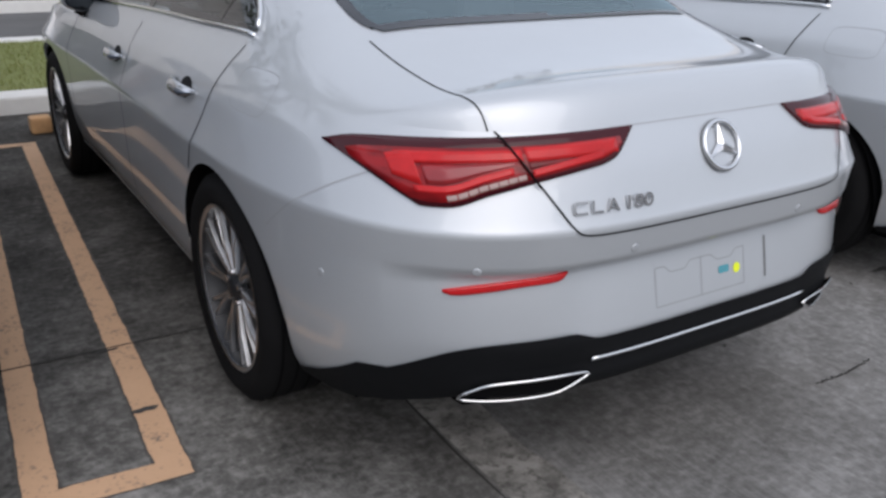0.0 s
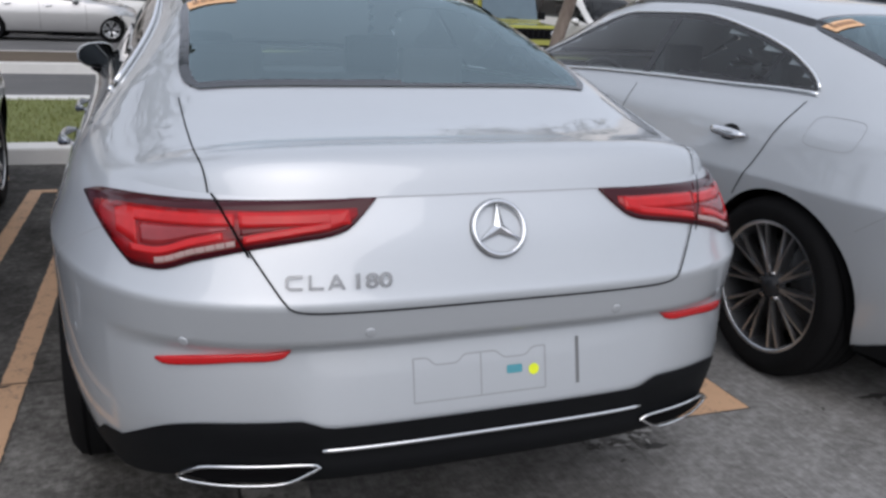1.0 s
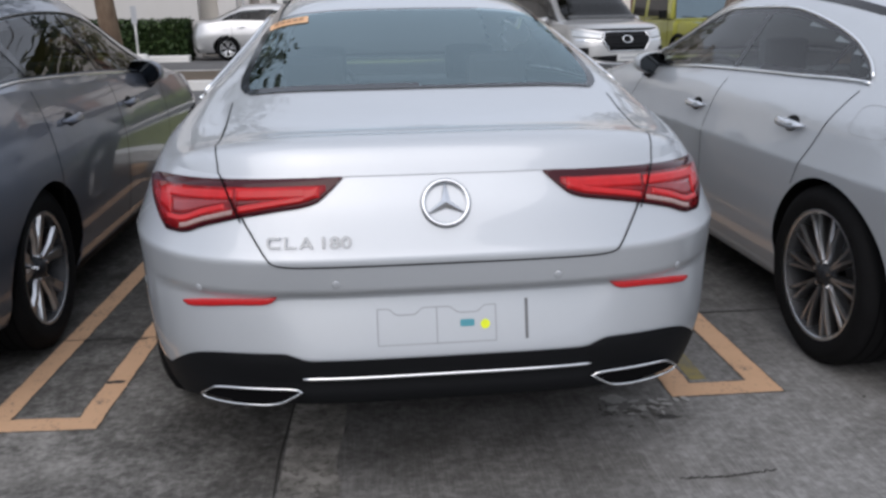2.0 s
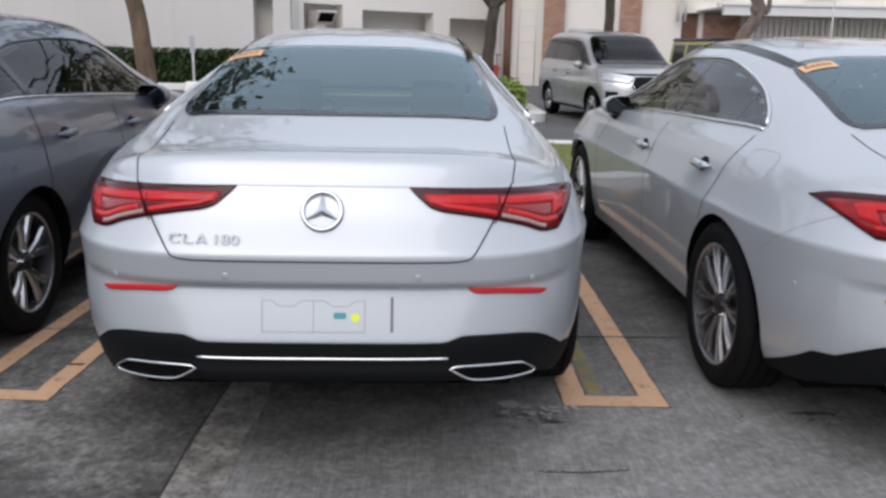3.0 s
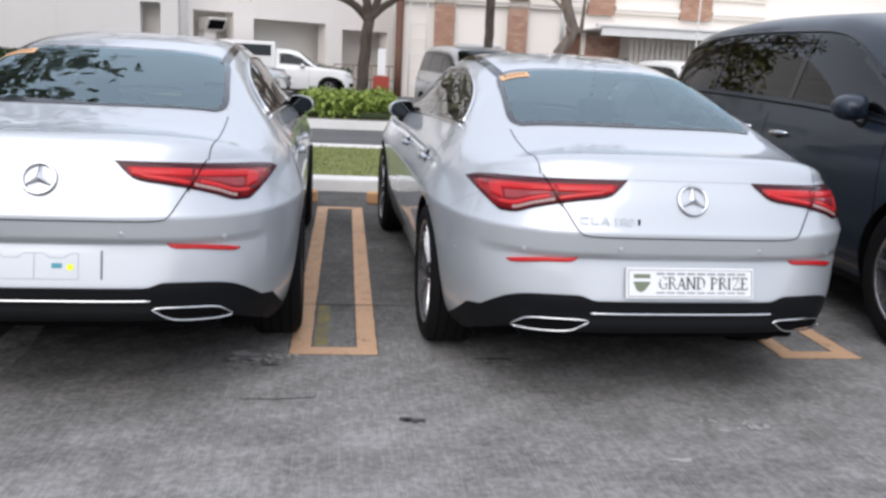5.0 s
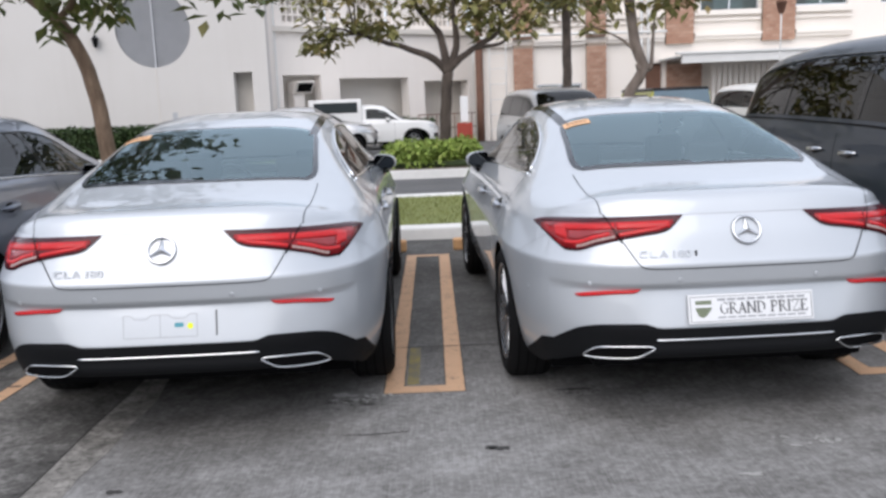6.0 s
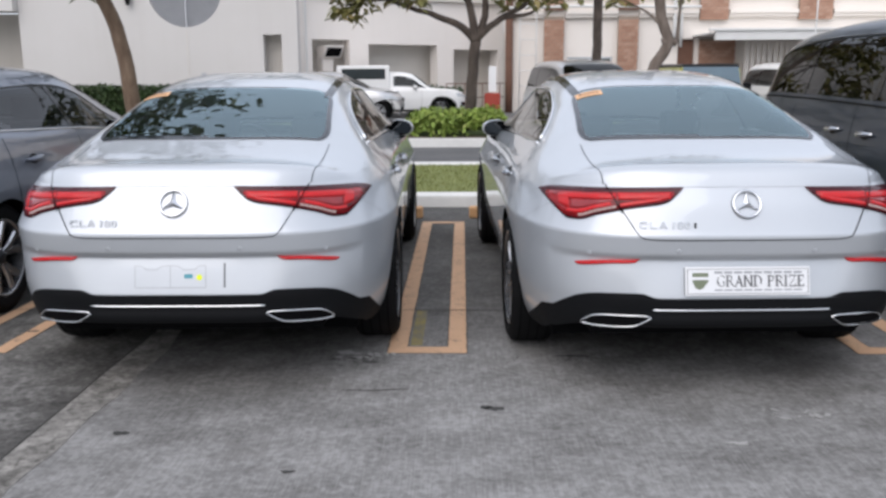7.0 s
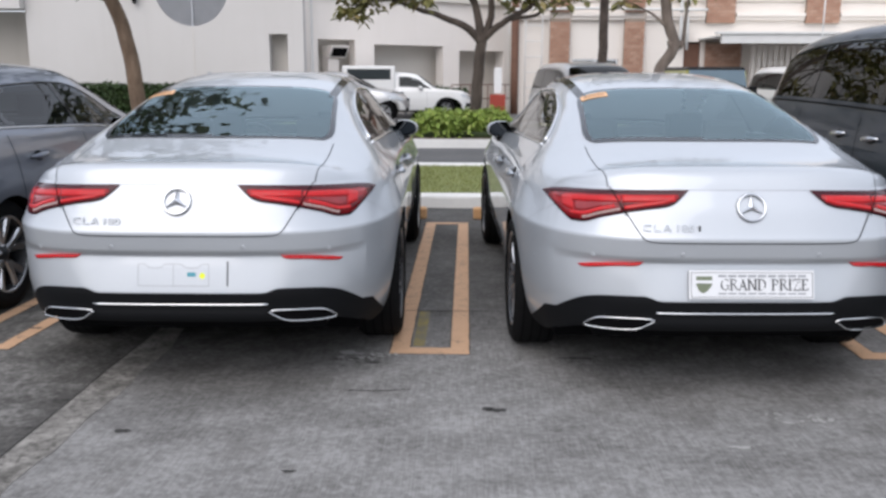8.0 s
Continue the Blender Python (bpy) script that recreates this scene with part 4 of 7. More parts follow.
def roof_sticker(car, sh):
    """Orange inspection sticker inside the rear window's corner."""
    rows = [[sh.cap(x, y, 0.007) for x in np.linspace(-0.668, -0.488, 6)] for y in (1.200, 1.23, 1.268)]
    v, f = grid(rows)
    s = raw("window_sticker", v, f, STICKER_ORANGE, car, "orange paper sticker in the rear window")
    for k in range(5):
        rows = [[sh.cap(x, y, 0.009) for x in (-0.648 + k * 0.029, -0.625 + k * 0.029)] for y in (1.222, 1.246)]
        v, f = grid(rows)
        raw("printed_bar", v, f, INK_BROWN, s)


coupe = build_coupe()
coupe.matrix_basis = pose(4.405, 1.412, 0, 0, 0, 2.1)
other = copy_thing(coupe, pose(2.082, 1.462, 0, 0, 0, 1.1))
coupe_badge(COUPE, coupe, extra=True)
coupe_badge(COUPE, other)
plate_blank(other, COUPE)
roof_sticker(coupe, COUPE)
roof_sticker(other, COUPE)
tagged(coupe, "silver four-door coupe with a white prize plate on its bumper")
tagged(other, "silver four-door coupe with an empty plate seat and small stickers")
# the prize plate
holder = block("number_plate", (-0.252, 0.252, -0.012, 0.0, -0.058, 0.058), PLATE_WHITE, coupe, 0.004, "white show plate with dark lettering")
holder.matrix_local = Matrix.Translation((0.012, 0.020, 0.529)) @ Matrix.Rotation(radians(-13), 4, "X")
up = Matrix.Rotation(math.pi / 2, 4, "X")
for z0, z1, x0, x1 in ((-0.050, -0.048, -0.243, 0.243), (0.048, 0.050, -0.243, 0.243)):
    block("printed_border", (x0, x1, -0.0135, -0.011, z0, z1), INK_GREY, holder)
for x0, x1 in ((-0.2445, -0.2425), (0.2425, 0.2445)):
    block("printed_border", (x0, x1, -0.0135, -0.011, -0.05, 0.05), INK_GREY, holder)
# upright serif capitals: stems, hairlines, bowls and feet in a unit box
STEM, HAIR = 0.15, 0.065
GLYPHS = {
    "G": (0.84, [[(0.78, 0.80), (0.62, 0.95), (0.42, 0.97), (0.20, 0.82), (0.10, 0.5), (0.20, 0.18), (0.44, 0.03), (0.64, 0.08), (0.72, 0.20)]], [(0.72, 0.06, 0.44)], [(0.72, 0.42)]),
    "R": (0.84, [[(0.2, 0.96), (0.5, 0.95), (0.64, 0.76), (0.5, 0.54), (0.2, 0.52)], [(0.42, 0.52), (0.60, 0.26), (0.80, 0.03)]], [(0.2, 0, 1)], [(0.2, 0.03), (0.16, 0.97)]),
    "A": (0.84, [[(0.12, 0.03), (0.26, 0.36), (0.40, 0.72), (0.46, 0.94)], [(0.42, 0.97), (0.56, 0.6), (0.72, 0.03)], [(0.24, 0.34), (0.60, 0.34)]], [], [(0.10, 0.03), (0.74, 0.03)]),
    "N": (0.92, [[(0.18, 0.97), (0.45, 0.52), (0.74, 0.05)]], [(0.16, 0, 1), (0.78, 0, 1)], [(0.16, 0.03), (0.14, 0.97), (0.78, 0.97)]),
    "D": (0.90, [[(0.2, 0.96), (0.48, 0.95), (0.72, 0.78), (0.78, 0.5), (0.72, 0.22), (0.48, 0.05), (0.2, 0.04)]], [(0.2, 0, 1)], [(0.16, 0.03), (0.16, 0.97)]),
    "P": (0.74, [[(0.2, 0.96), (0.5, 0.95), (0.65, 0.74), (0.5, 0.50), (0.2, 0.48)]], [(0.2, 0, 1)], [(0.2, 0.03), (0.16, 0.97)]),
    "I": (0.44, [], [(0.2, 0, 1)], [(0.2, 0.03), (0.2, 0.97)]),
    "Z": (0.78, [[(0.10, 0.97), (0.68, 0.97)], [(0.68, 0.94), (0.40, 0.5), (0.10, 0.06)], [(0.10, 0.03), (0.70, 0.03)]], [(0.10, 0.78, 0.97), (0.70, 0.03, 0.22)], []),
    "E": (0.76, [[(0.2, 0.96), (0.62, 0.96)], [(0.2, 0.52), (0.5, 0.52)], [(0.2, 0.04), (0.66, 0.04)]], [(0.2, 0, 1), (0.62, 0.80, 0.97), (0.66, 0.03, 0.22)], [(0.16, 0.03), (0.16, 0.97)]),
    " ": (0.40, [], [], [])}


def serif_words(words, x, z, width, height, y, mat, parent):
    """Flat printed capitals from x along the plate, one mesh."""
    scale = width / sum(GLYPHS[c][0] for c in words)
    bm = bmesh.new()

    def quad(pts, k):
        vs = [bm.verts.new((x + at * scale + px * scale, y - 0.00004 * k, z + pz * height)) for px, pz in pts]
        bm.faces.new(vs)
    at, k = 0.0, 0
    for c in words:
        wide, lines, stems, feet = GLYPHS[c]
        for line in lines:
            for (xa, za), (xb, zb) in zip(line[:-1], line[1:]):
                flat = abs(xb - xa) / (abs(xb - xa) + abs(zb - za))
                down = STEM * (1.15 if xb > xa and zb < za else 0.75)
                hx, hz = (down * (1 - flat) + 0.01) / 2, HAIR * 1.2 * flat / 2
                k += 1
                quad([(xa - hx, za - hz), (xb - hx, zb - hz), (xb + hx, zb + hz), (xa + hx, za + hz)], k)
        for sx, z0, z1 in stems:
            wd = STEM if z1 - z0 > 0.5 else 0.08
            k += 1
            quad([(sx - wd / 2, z0), (sx + wd / 2, z0), (sx + wd / 2, z1), (sx - wd / 2, z1)], k)
        for sx, fz in feet:
            k += 1
            quad([(sx - 0.15, fz - 0.03), (sx + 0.15, fz - 0.03), (sx + 0.15, fz + 0.03), (sx - 0.15, fz + 0.03)], k)
        at += wide
    return part("printed_text", bm, mat, parent)


serif_words("GRAND PRIZE", -0.128, -0.022, 0.356, 0.046, -0.0135, INK_PRINT, holder)
for k in range(9):
    block("printed_bar", (-0.135 + k * 0.040, -0.103 + k * 0.040, -0.0135, -0.011, 0.031, 0.040), FAINT_LINE, holder)
    block("printed_bar", (-0.135 + k * 0.040, -0.103 + k * 0.040, -0.0135, -0.011, -0.038, -0.032), FAINT_LINE, holder)
bm = bmesh.new()
vs = [bm.verts.new((x, -0.0135, z)) for x, z in ((-0.224, 0.034), (-0.160, 0.034), (-0.160, 0.0), (-0.180, -0.026), (-0.196, -0.034), (-0.212, -0.026), (-0.224, 0.0))]
bm.faces.new(vs)
part("printed_crest", bm, INK_GREEN, holder)
block("printed_bar", (-0.228, -0.156, -0.015, -0.0130, 0.006, 0.018), PLATE_WHITE, holder)


# ---- ground ----
def concrete():
    """Old broomed concrete: blotches at several scales, pale grit, bays stained and painted dark for car shade, and a
    darker old slab.
    """
    n = Nodes("worn_concrete", (0.2, 0.2, 0.2), 0.9, Specular_IOR_Level=0.2)
    big, mid, blot, fine, pit = n.noise(0.9, 4), n.noise(5, 8, 0.78), n.noise(21, 6, 0.75), n.noise(55, 4, 0.7), n.noise(150, 3)
    rake = n.noise(170, 2, 0.5, (1.0, 0.03, 1))
    fract, fract2 = n.noise(2.6, 13, 0.80), n.noise(1.7, 13, 0.76)
    chunk = n.noise(34, 4, 0.62)
    base = n.ramp(fract, ((0.36, (0.105, 0.101, 0.095)), (0.50, (0.215, 0.210, 0.202)), (0.64, (0.330, 0.324, 0.315))))
    base = n.mix(base, n.ramp(n.mix(chunk, mid, 0.5), ((0.42, (0.118, 0.114, 0.108)), (0.50, (0.215, 0.211, 0.204)), (0.58, (0.340, 0.335, 0.327)))), 0.48)
    base = n.mix(base, (0.105, 0.098, 0.088), n.ramp(fract2, ((0.54, grey(0)), (0.66, grey(0.5)))))
    base = n.mix(base, (0.070, 0.066, 0.060), n.ramp(n.noise(11, 7, 0.74), ((0.62, grey(0)), (0.69, grey(0.6)))))
    base = n.mix(base, (0.060, 0.057, 0.052), n.ramp(pit, ((0.60, grey(0)), (0.72, grey(0.4)))))
    base = n.mix(base, (0.11, 0.105, 0.098), n.ramp(rake, ((0.50, grey(0)), (0.66, grey(0.20)))))
    base = n.mix(base, (0.40, 0.395, 0.385), n.ramp(rake, ((0.36, grey(0.16)), (0.48, grey(0)))))
    # the older slab is darker, damp and oily; the bays are stained by parked cars, whose shade is painted in
    co = n.add("ShaderNodeTexCoord")
    xyz = n.add("ShaderNodeSeparateXYZ")
    n.link(co.outputs["Object"], xyz.inputs[0])

    def along(axis, lo, hi, top=1.0):
        m = n.add("ShaderNodeMapRange", From_Min=lo, From_Max=hi, To_Min=0.0, To_Max=top)
        n.link(xyz.outputs[axis], m.inputs["Value"])
        return m.outputs[0]
    grit = n.ramp(n.mix(fract, chunk, 0.25), ((0.38, (0.024, 0.023, 0.021)), (0.50, (0.082, 0.078, 0.072)), (0.62, (0.25, 0.242, 0.228))))
    worn = n.ramp(n.mix(fract2, chunk, 0.25), ((0.40, (0.030, 0.029, 0.026)), (0.49, (0.125, 0.120, 0.111)), (0.60, (0.36, 0.348, 0.325))))
    slab = n.mix(grit, worn, along(1, 1.6, 1.95))
    base = n.mix(base, slab, n.mix(grey(0), grey(0.85), along(0, 1.62, 1.60)))
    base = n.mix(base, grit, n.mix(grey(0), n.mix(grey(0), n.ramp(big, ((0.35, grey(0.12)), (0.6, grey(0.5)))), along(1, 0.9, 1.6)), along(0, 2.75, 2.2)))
    # bay middles darkened for oily stains and the shade under the cars, one every 2.32 m
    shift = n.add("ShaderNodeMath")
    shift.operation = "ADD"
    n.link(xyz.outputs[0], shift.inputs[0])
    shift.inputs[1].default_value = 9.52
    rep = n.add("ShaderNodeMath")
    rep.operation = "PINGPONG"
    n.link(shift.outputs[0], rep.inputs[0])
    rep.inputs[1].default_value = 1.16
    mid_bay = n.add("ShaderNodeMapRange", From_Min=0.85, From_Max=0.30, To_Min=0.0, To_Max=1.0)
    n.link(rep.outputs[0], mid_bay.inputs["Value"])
    oil_shade = n.mix(grey(0), n.ramp(n.mix(mid, blot, 0.4), ((0.40, grey(0.95)), (0.60, grey(0.55)))), along(1, 1.75, 2.6))
    base = n.mix(base, (0.024, 0.021, 0.018), n.mix(grey(0), oil_shade, mid_bay.outputs[0]))
    # deeper bay darkness round the cars: grime plus shade put into the colour
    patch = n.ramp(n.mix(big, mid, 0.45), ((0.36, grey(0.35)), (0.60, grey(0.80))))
    bay_shade = n.ramp(n.mix(mid, blot, 0.5), ((0.45, (0.012, 0.011, 0.010)), (0.52, (0.034, 0.032, 0.029)), (0.58, (0.105, 0.10, 0.092))))
    base = n.mix(base, bay_shade, n.mix(grey(0), patch, along(1, 2.0, 3.3)))
    n.colour(n.mix(base, (0.060, 0.057, 0.052), n.ramp(big, ((0.57, grey(0)), (0.80, grey(0.4))))))
    n.bump(n.mix(n.mix(mid, fine, 0.5), rake, 0.25), 0.5, 0.012)
    return n.mat


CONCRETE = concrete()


def road_mat():
    n = Nodes("asphalt", (0.07, 0.07, 0.07), 0.9)
    a, b = n.noise(0.8, 5), n.noise(150, 3)
    n.colour(n.mix(n.ramp(a, ((0.3, grey(0.085)), (0.7, grey(0.13)))), grey(0.17), n.ramp(b, ((0.5, grey(0)), (0.7, grey(0.7))))))
    n.bump(b, 0.4, 0.01)
    return n.mat


ASPHALT = road_mat()


def line_paint():
    n = Nodes("orange_line_paint", (0.5, 0.28, 0.13), 0.7)
    a, b, c = n.noise(7, 6, 0.7), n.noise(70, 4, 0.6), n.noise(1.5, 3)
    base = n.mix((0.66, 0.42, 0.255), (0.53, 0.325, 0.19), a)
    base = n.mix(base, (0.13, 0.115, 0.10), n.ramp(n.mix(a, b, 0.5), ((0.54, grey(0)), (0.64, grey(0.8)))))
    n.colour(base)
    n.bump(b, 0.3, 0.004)
    return n.mat


LINE = line_paint()
LINE_EDGE = plain("line_grime", (0.085, 0.078, 0.070), 0.9, grain=0.35, size=30, relief=0.3)
KERB_WHITE = plain("kerb_white", (0.74, 0.73, 0.70), 0.7, grain=0.1, size=12, relief=0.2)
SOIL = plain("soil", (0.10, 0.075, 0.05), 0.95, grain=0.3, size=8, relief=0.4)
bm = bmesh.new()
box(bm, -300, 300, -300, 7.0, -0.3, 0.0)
tagged(part("ground", bm, CONCRETE), "worn grey concrete car-park paving with dark stains and painted bay shade", "ground", kind="structure")
tagged(block("road", (-300, 300, 7.0, 300, -0.3, -0.004), ASPHALT), "grey asphalt road behind the planted strip", "road", kind="structure")


def ragged_bar(bm, x0, x1, y0, y1, z, rough, seed):
    """A thin painted bar whose long edges wander a little."""
    long_y = y1 - y0 > x1 - x0
    span = y1 - y0 if long_y else x1 - x0
    n = max(6, int(span / 0.02))
    rows = []
    for i in range(n + 1):
        t = i / n
        da = rough * (0.5 * noise.noise(Vector((t * span * 9, seed, 0))) + 0.7 * noise.noise(Vector((t * span * 70, seed, 4))))
        db = rough * (0.5 * noise.noise(Vector((t * span * 9, seed, 9))) + 0.7 * noise.noise(Vector((t * span * 70, seed, 14))))
        if long_y:
            y = y0 + span * t
            row = [(x0 + da, y, -0.01), (x0 + da, y, z), (x1 + db, y, z), (x1 + db, y, -0.01)]
        else:
            x = x0 + span * t
            row = [(x, y1 + da, -0.01), (x, y1 + da, z), (x, y0 + db, z), (x, y0 + db, -0.01)]
        rows.append([bm.verts.new(p) for p in row])
    for a, b in zip(rows[:-1], rows[1:]):
        for k in range(3):
            bm.faces.new((a[k], a[k + 1], b[k + 1], b[k]))
    bm.faces.new(rows[0][::-1])
    bm.faces.new(rows[-1])


def line_box(x, width, y0, y1, w, turn, seed):
    """One painted double line with closed ends, a few millimetres thick."""
    length = y1 - y0
    bars = ((0, w, 0, length), (width - w, width, 0, length), (w - 0.012, width - w + 0.012, 0.001, w), (w - 0.012, width - w + 0.012, length - w, length - 0.001))
    rim = 0.007
    edge, bm = bmesh.new(), bmesh.new()
    for k, (a, b, c, d) in enumerate(bars):
        ragged_bar(bm, a, b, c, d, 0.003 if k < 2 else 0.0035, 0.006, seed + k * 3.7)
        if k < 2:
            ragged_bar(edge, a - rim, b + rim, c - rim, d + rim, 0.0012, 0.009, seed + k * 3.7 + 50)
        else:
            ragged_bar(edge, a + rim, b - rim, c - rim, d + rim, 0.0012, 0.009, seed + k * 3.7 + 50)
    for ob, text in ((part("line_edge", edge, LINE_EDGE), "dark grime along the edges of the painted line"), (part("parking_line", bm, LINE), "worn orange painted parking bay line")):
        ob.matrix_basis = pose(x, y0, 0, 0, 0, turn)
        tagged(ob, text, "line", kind="structure")


for k, (x, width, w, turn) in enumerate(((0.60, 0.385, 0.080, -1.6), (2.897, 0.392, 0.092, 0.0), (5.21, 0.40, 0.095, 0.0), (-1.735, 0.39, 0.09, -1.0), (7.525, 0.40, 0.095, 0.0))):
    line_box(x, width, 2.095, 5.95, w, turn, k * 11.3)
tagged(block("kerb", (-40, 40, 6.86, 7.14, -0.1, 0.125), KERB_WHITE, None, 0.02), "white painted concrete kerb", "kerb", kind="structure")
tagged(block("kerb", (-40, 40, 10.15, 10.40, -0.1, 0.125), KERB_WHITE, None, 0.02), "white painted concrete kerb", "kerb", kind="structure")
GRASS = plain("lawn", (0.19, 0.215, 0.065), 0.9, grain=0.25, size=60, relief=0.5)
tagged(block("lawn", (-40, 40, 7.14, 10.15, -0.1, 0.10), GRASS), "mown green grass strip between two kerbs", "grass", kind="structure")


# ---- the other vehicles ----
LAMP_GLASS = plain("headlamp_glass", (0.55, 0.57, 0.58), 0.08, 0.4, grain=0.1, size=80, Coat_Weight=1.0)
PLATE_BAR = plain("plate_grey", (0.62, 0.63, 0.62), 0.5, grain=0.06)


def front_patch(sh, car, name, x0, x1, lo, hi, out, mat, sign=1, label="", n=14, rows=5):
    pts = []
    for x in np.linspace(x0, x1, n):
        pts.append([sh.front(sign * x, lo(x) + (hi(x) - lo(x)) * t, -0.03 if t in (0.0, 1.0) else out) for t in (0.0, *np.linspace(0.001, 0.999, rows), 1.0)])
    v, f = grid(pts)
    return raw(name, v, f, mat, car, label)


def vehicle(name, label, category, sh, paint, side, wheels, handles=(), mirrors=None, doors=(), pillars=(), rear_glass=None, front_glass=None,
            trim=None, spokes="five", rim=0.2, tyre=0.32, clad=None, dark=GLASS_DARK, handle_mat=SATIN, seats=(1.5, 2.4), heads=1.2, rails=None, track=None):
    car = thing(name, label, category)
    zero = lambda y: -1.0
    (ya, yb), lo, hi = side
    panes = [((ya, yb), lo, hi, True)]
    for g in (rear_glass, front_glass):
        if g:
            panes.append((g[0], zero, g[1], True))
    skin(sh, car, paint, panes, None, doors, "")
    for g, nm in ((rear_glass, "rear_window"), (front_glass, "windscreen")):
        if g:
            pane(sh, car, nm, g[0][0], g[0][1], zero, g[1], 0, 0.035, dark, GLOSS_BLACK, 26, 12)
    cuts = [ya] + list(pillars) + [yb]
    for sign in (-1, 1):
        for a, b in zip(cuts[:-1], cuts[1:]):
            pane(sh, car, "side_window", a + 0.012 * (a != ya), b - 0.012 * (b != yb), hi, lo, sign, 0.016, dark, GLOSS_BLACK, 22, 9)
        for p in pillars:
            pane(sh, car, "pillar_trim", p - 0.03, p + 0.03, hi, lo, sign, 1.0, dark, GLOSS_BLACK, 4, 9, 0.007)
        if trim:
            tube("window_trim", [sh.cap(sign * min(1.0, hi(y) + 0.01), y, 0.004) for y in np.linspace(ya - 0.01, yb + 0.01, 40)], 0.007, trim, car, 6)
            tube("window_trim", [sh.cap(sign * (lo(y) - 0.01), y, 0.004) for y in np.linspace(ya, yb, 40)], 0.006, GLOSS_BLACK, car, 6)
        arch_trim(sh, car, sign, lip_mat=clad, width=0.05 if clad else 0.02)
        rows = [[sh.side(y, sh.sill + 0.03, sign, 0.003), sh.side(y, sh.sill - 0.01, sign, 0.003), Vector((sign * 0.6, y, sh.sill - 0.04))] for y in np.linspace(sh.arches[0][0] + sh.arches[0][2], sh.arches[1][0] - sh.arches[1][2], 20)]
        v, f = grid(rows)
        raw("sill", v, f, BLACK_PLASTIC, car)
        for yc, zc, r in sh.arches:
            wheel(car, sign * (track or (sh.w(zc) - 0.125)), yc, tyre, sign, rim, spokes, 0.215)
        for y, z in handles:
            flank_handle(sh, car, y, z, sign, handle_mat)
        if mirrors:
            mirror(sh, car, mirrors[0], mirrors[1], sign, paint, (0.19, 0.14), mirrors[2] if len(mirrors) > 2 else -0.02)
        if rails:
            tube("roof_rail", [sh.cap(sign * rails[2], y, 0.045 if 0 < i < 19 else 0.0) for i, y in enumerate(np.linspace(rails[0], rails[1], 20))], 0.016, BLACK_PLASTIC, car, 8)
    for _, y0, y1 in doors:
        for y in (y0, y1):
            side_line(sh, car, "door_joint", [(y, sh.zs(y) - 0.01), (y + 0.01, sh.zs(y) - 0.35), (y + 0.005, sh.sill + 0.05)], 0.006, GAP)
    block("floor_pan", (-0.70, 0.70, 0.4, sh.yf(0.5) - 0.4, sh.sill - 0.04, sh.sill + 0.10), GAP, car)
    cabin_fit(sh, car, seats, sh.sill + 0.1, heads, 0.66, front_glass[0][1] - 0.35 if front_glass else 3.0)
    return car


def bonnet_end(sh, car, grille, lamps, plate=True, fog=True, bar=CHROME):
    """Grille, head lamps, lower intake and plate on a vehicle's nose."""
    gx, g0, g1 = grille
    g = front_patch(sh, car, "grille", -gx, gx, lambda x: g0 + 0.02 * (abs(x) / gx) ** 2, lambda x: g1, 0.012, BLACK_PLASTIC)
    for k in range(3):
        z = g0 + (g1 - g0) * (k + 1) / 4
        tube("grille_bar", [sh.front(x, z, 0.018) for x in np.linspace(-gx * 0.95, gx * 0.95, 14)], 0.008, bar if k == 1 else GLOSS_BLACK, g, 6)
    badge = lathe("badge", [(0.0, 0.001), (0.0, 0.05), (-0.02, 0.055)], SATIN, g, 20, "y")
    badge.location = sh.front(0, (g0 + g1) / 2 + 0.02, 0.035)
    x0, x1, l0, l1 = lamps
    for sign in (-1, 1):
        front_patch(sh, car, "head_lamp", x0, x1, lambda x: l0 + 0.04 * (x - x0) / (x1 - x0), lambda x: l1 + 0.03 * (x - x0) / (x1 - x0), 0.012, LAMP_GLASS, sign, "clear head lamp")
        if fog:
            front_patch(sh, car, "fog_lamp_bezel", x0 + 0.06, x1 - 0.06, lambda x: 0.42, lambda x: 0.56, 0.010, BLACK_PLASTIC, sign)
    front_patch(sh, car, "lower_intake", -gx * 1.1, gx * 1.1, lambda x: 0.30, lambda x: 0.42, 0.010, BLACK_PLASTIC)
    front_patch(sh, car, "skid_strip", -gx * 1.2, gx * 1.2, lambda x: 0.265, lambda x: 0.295, 0.014, SATIN)
    if plate:
        p = sh.front(0, 0.47)
        block("number_plate", (-0.20, 0.20, p.y + 0.010, p.y + 0.022, 0.43, 0.53), PLATE_BAR, car, 0.003)
        block("printed_bar", (-0.15, 0.15, p.y + 0.0225, p.y + 0.024, 0.465, 0.50), INK, car)


SALOON_SIDE = ((0.90, 3.05), curve((0.90, 0.955), (1.0, 0.88), (1.2, 0.80), (1.5, 0.76), (2.2, 0.755), (2.55, 0.80), (2.85, 0.89), (3.05, 0.955)), lambda y: 0.965)


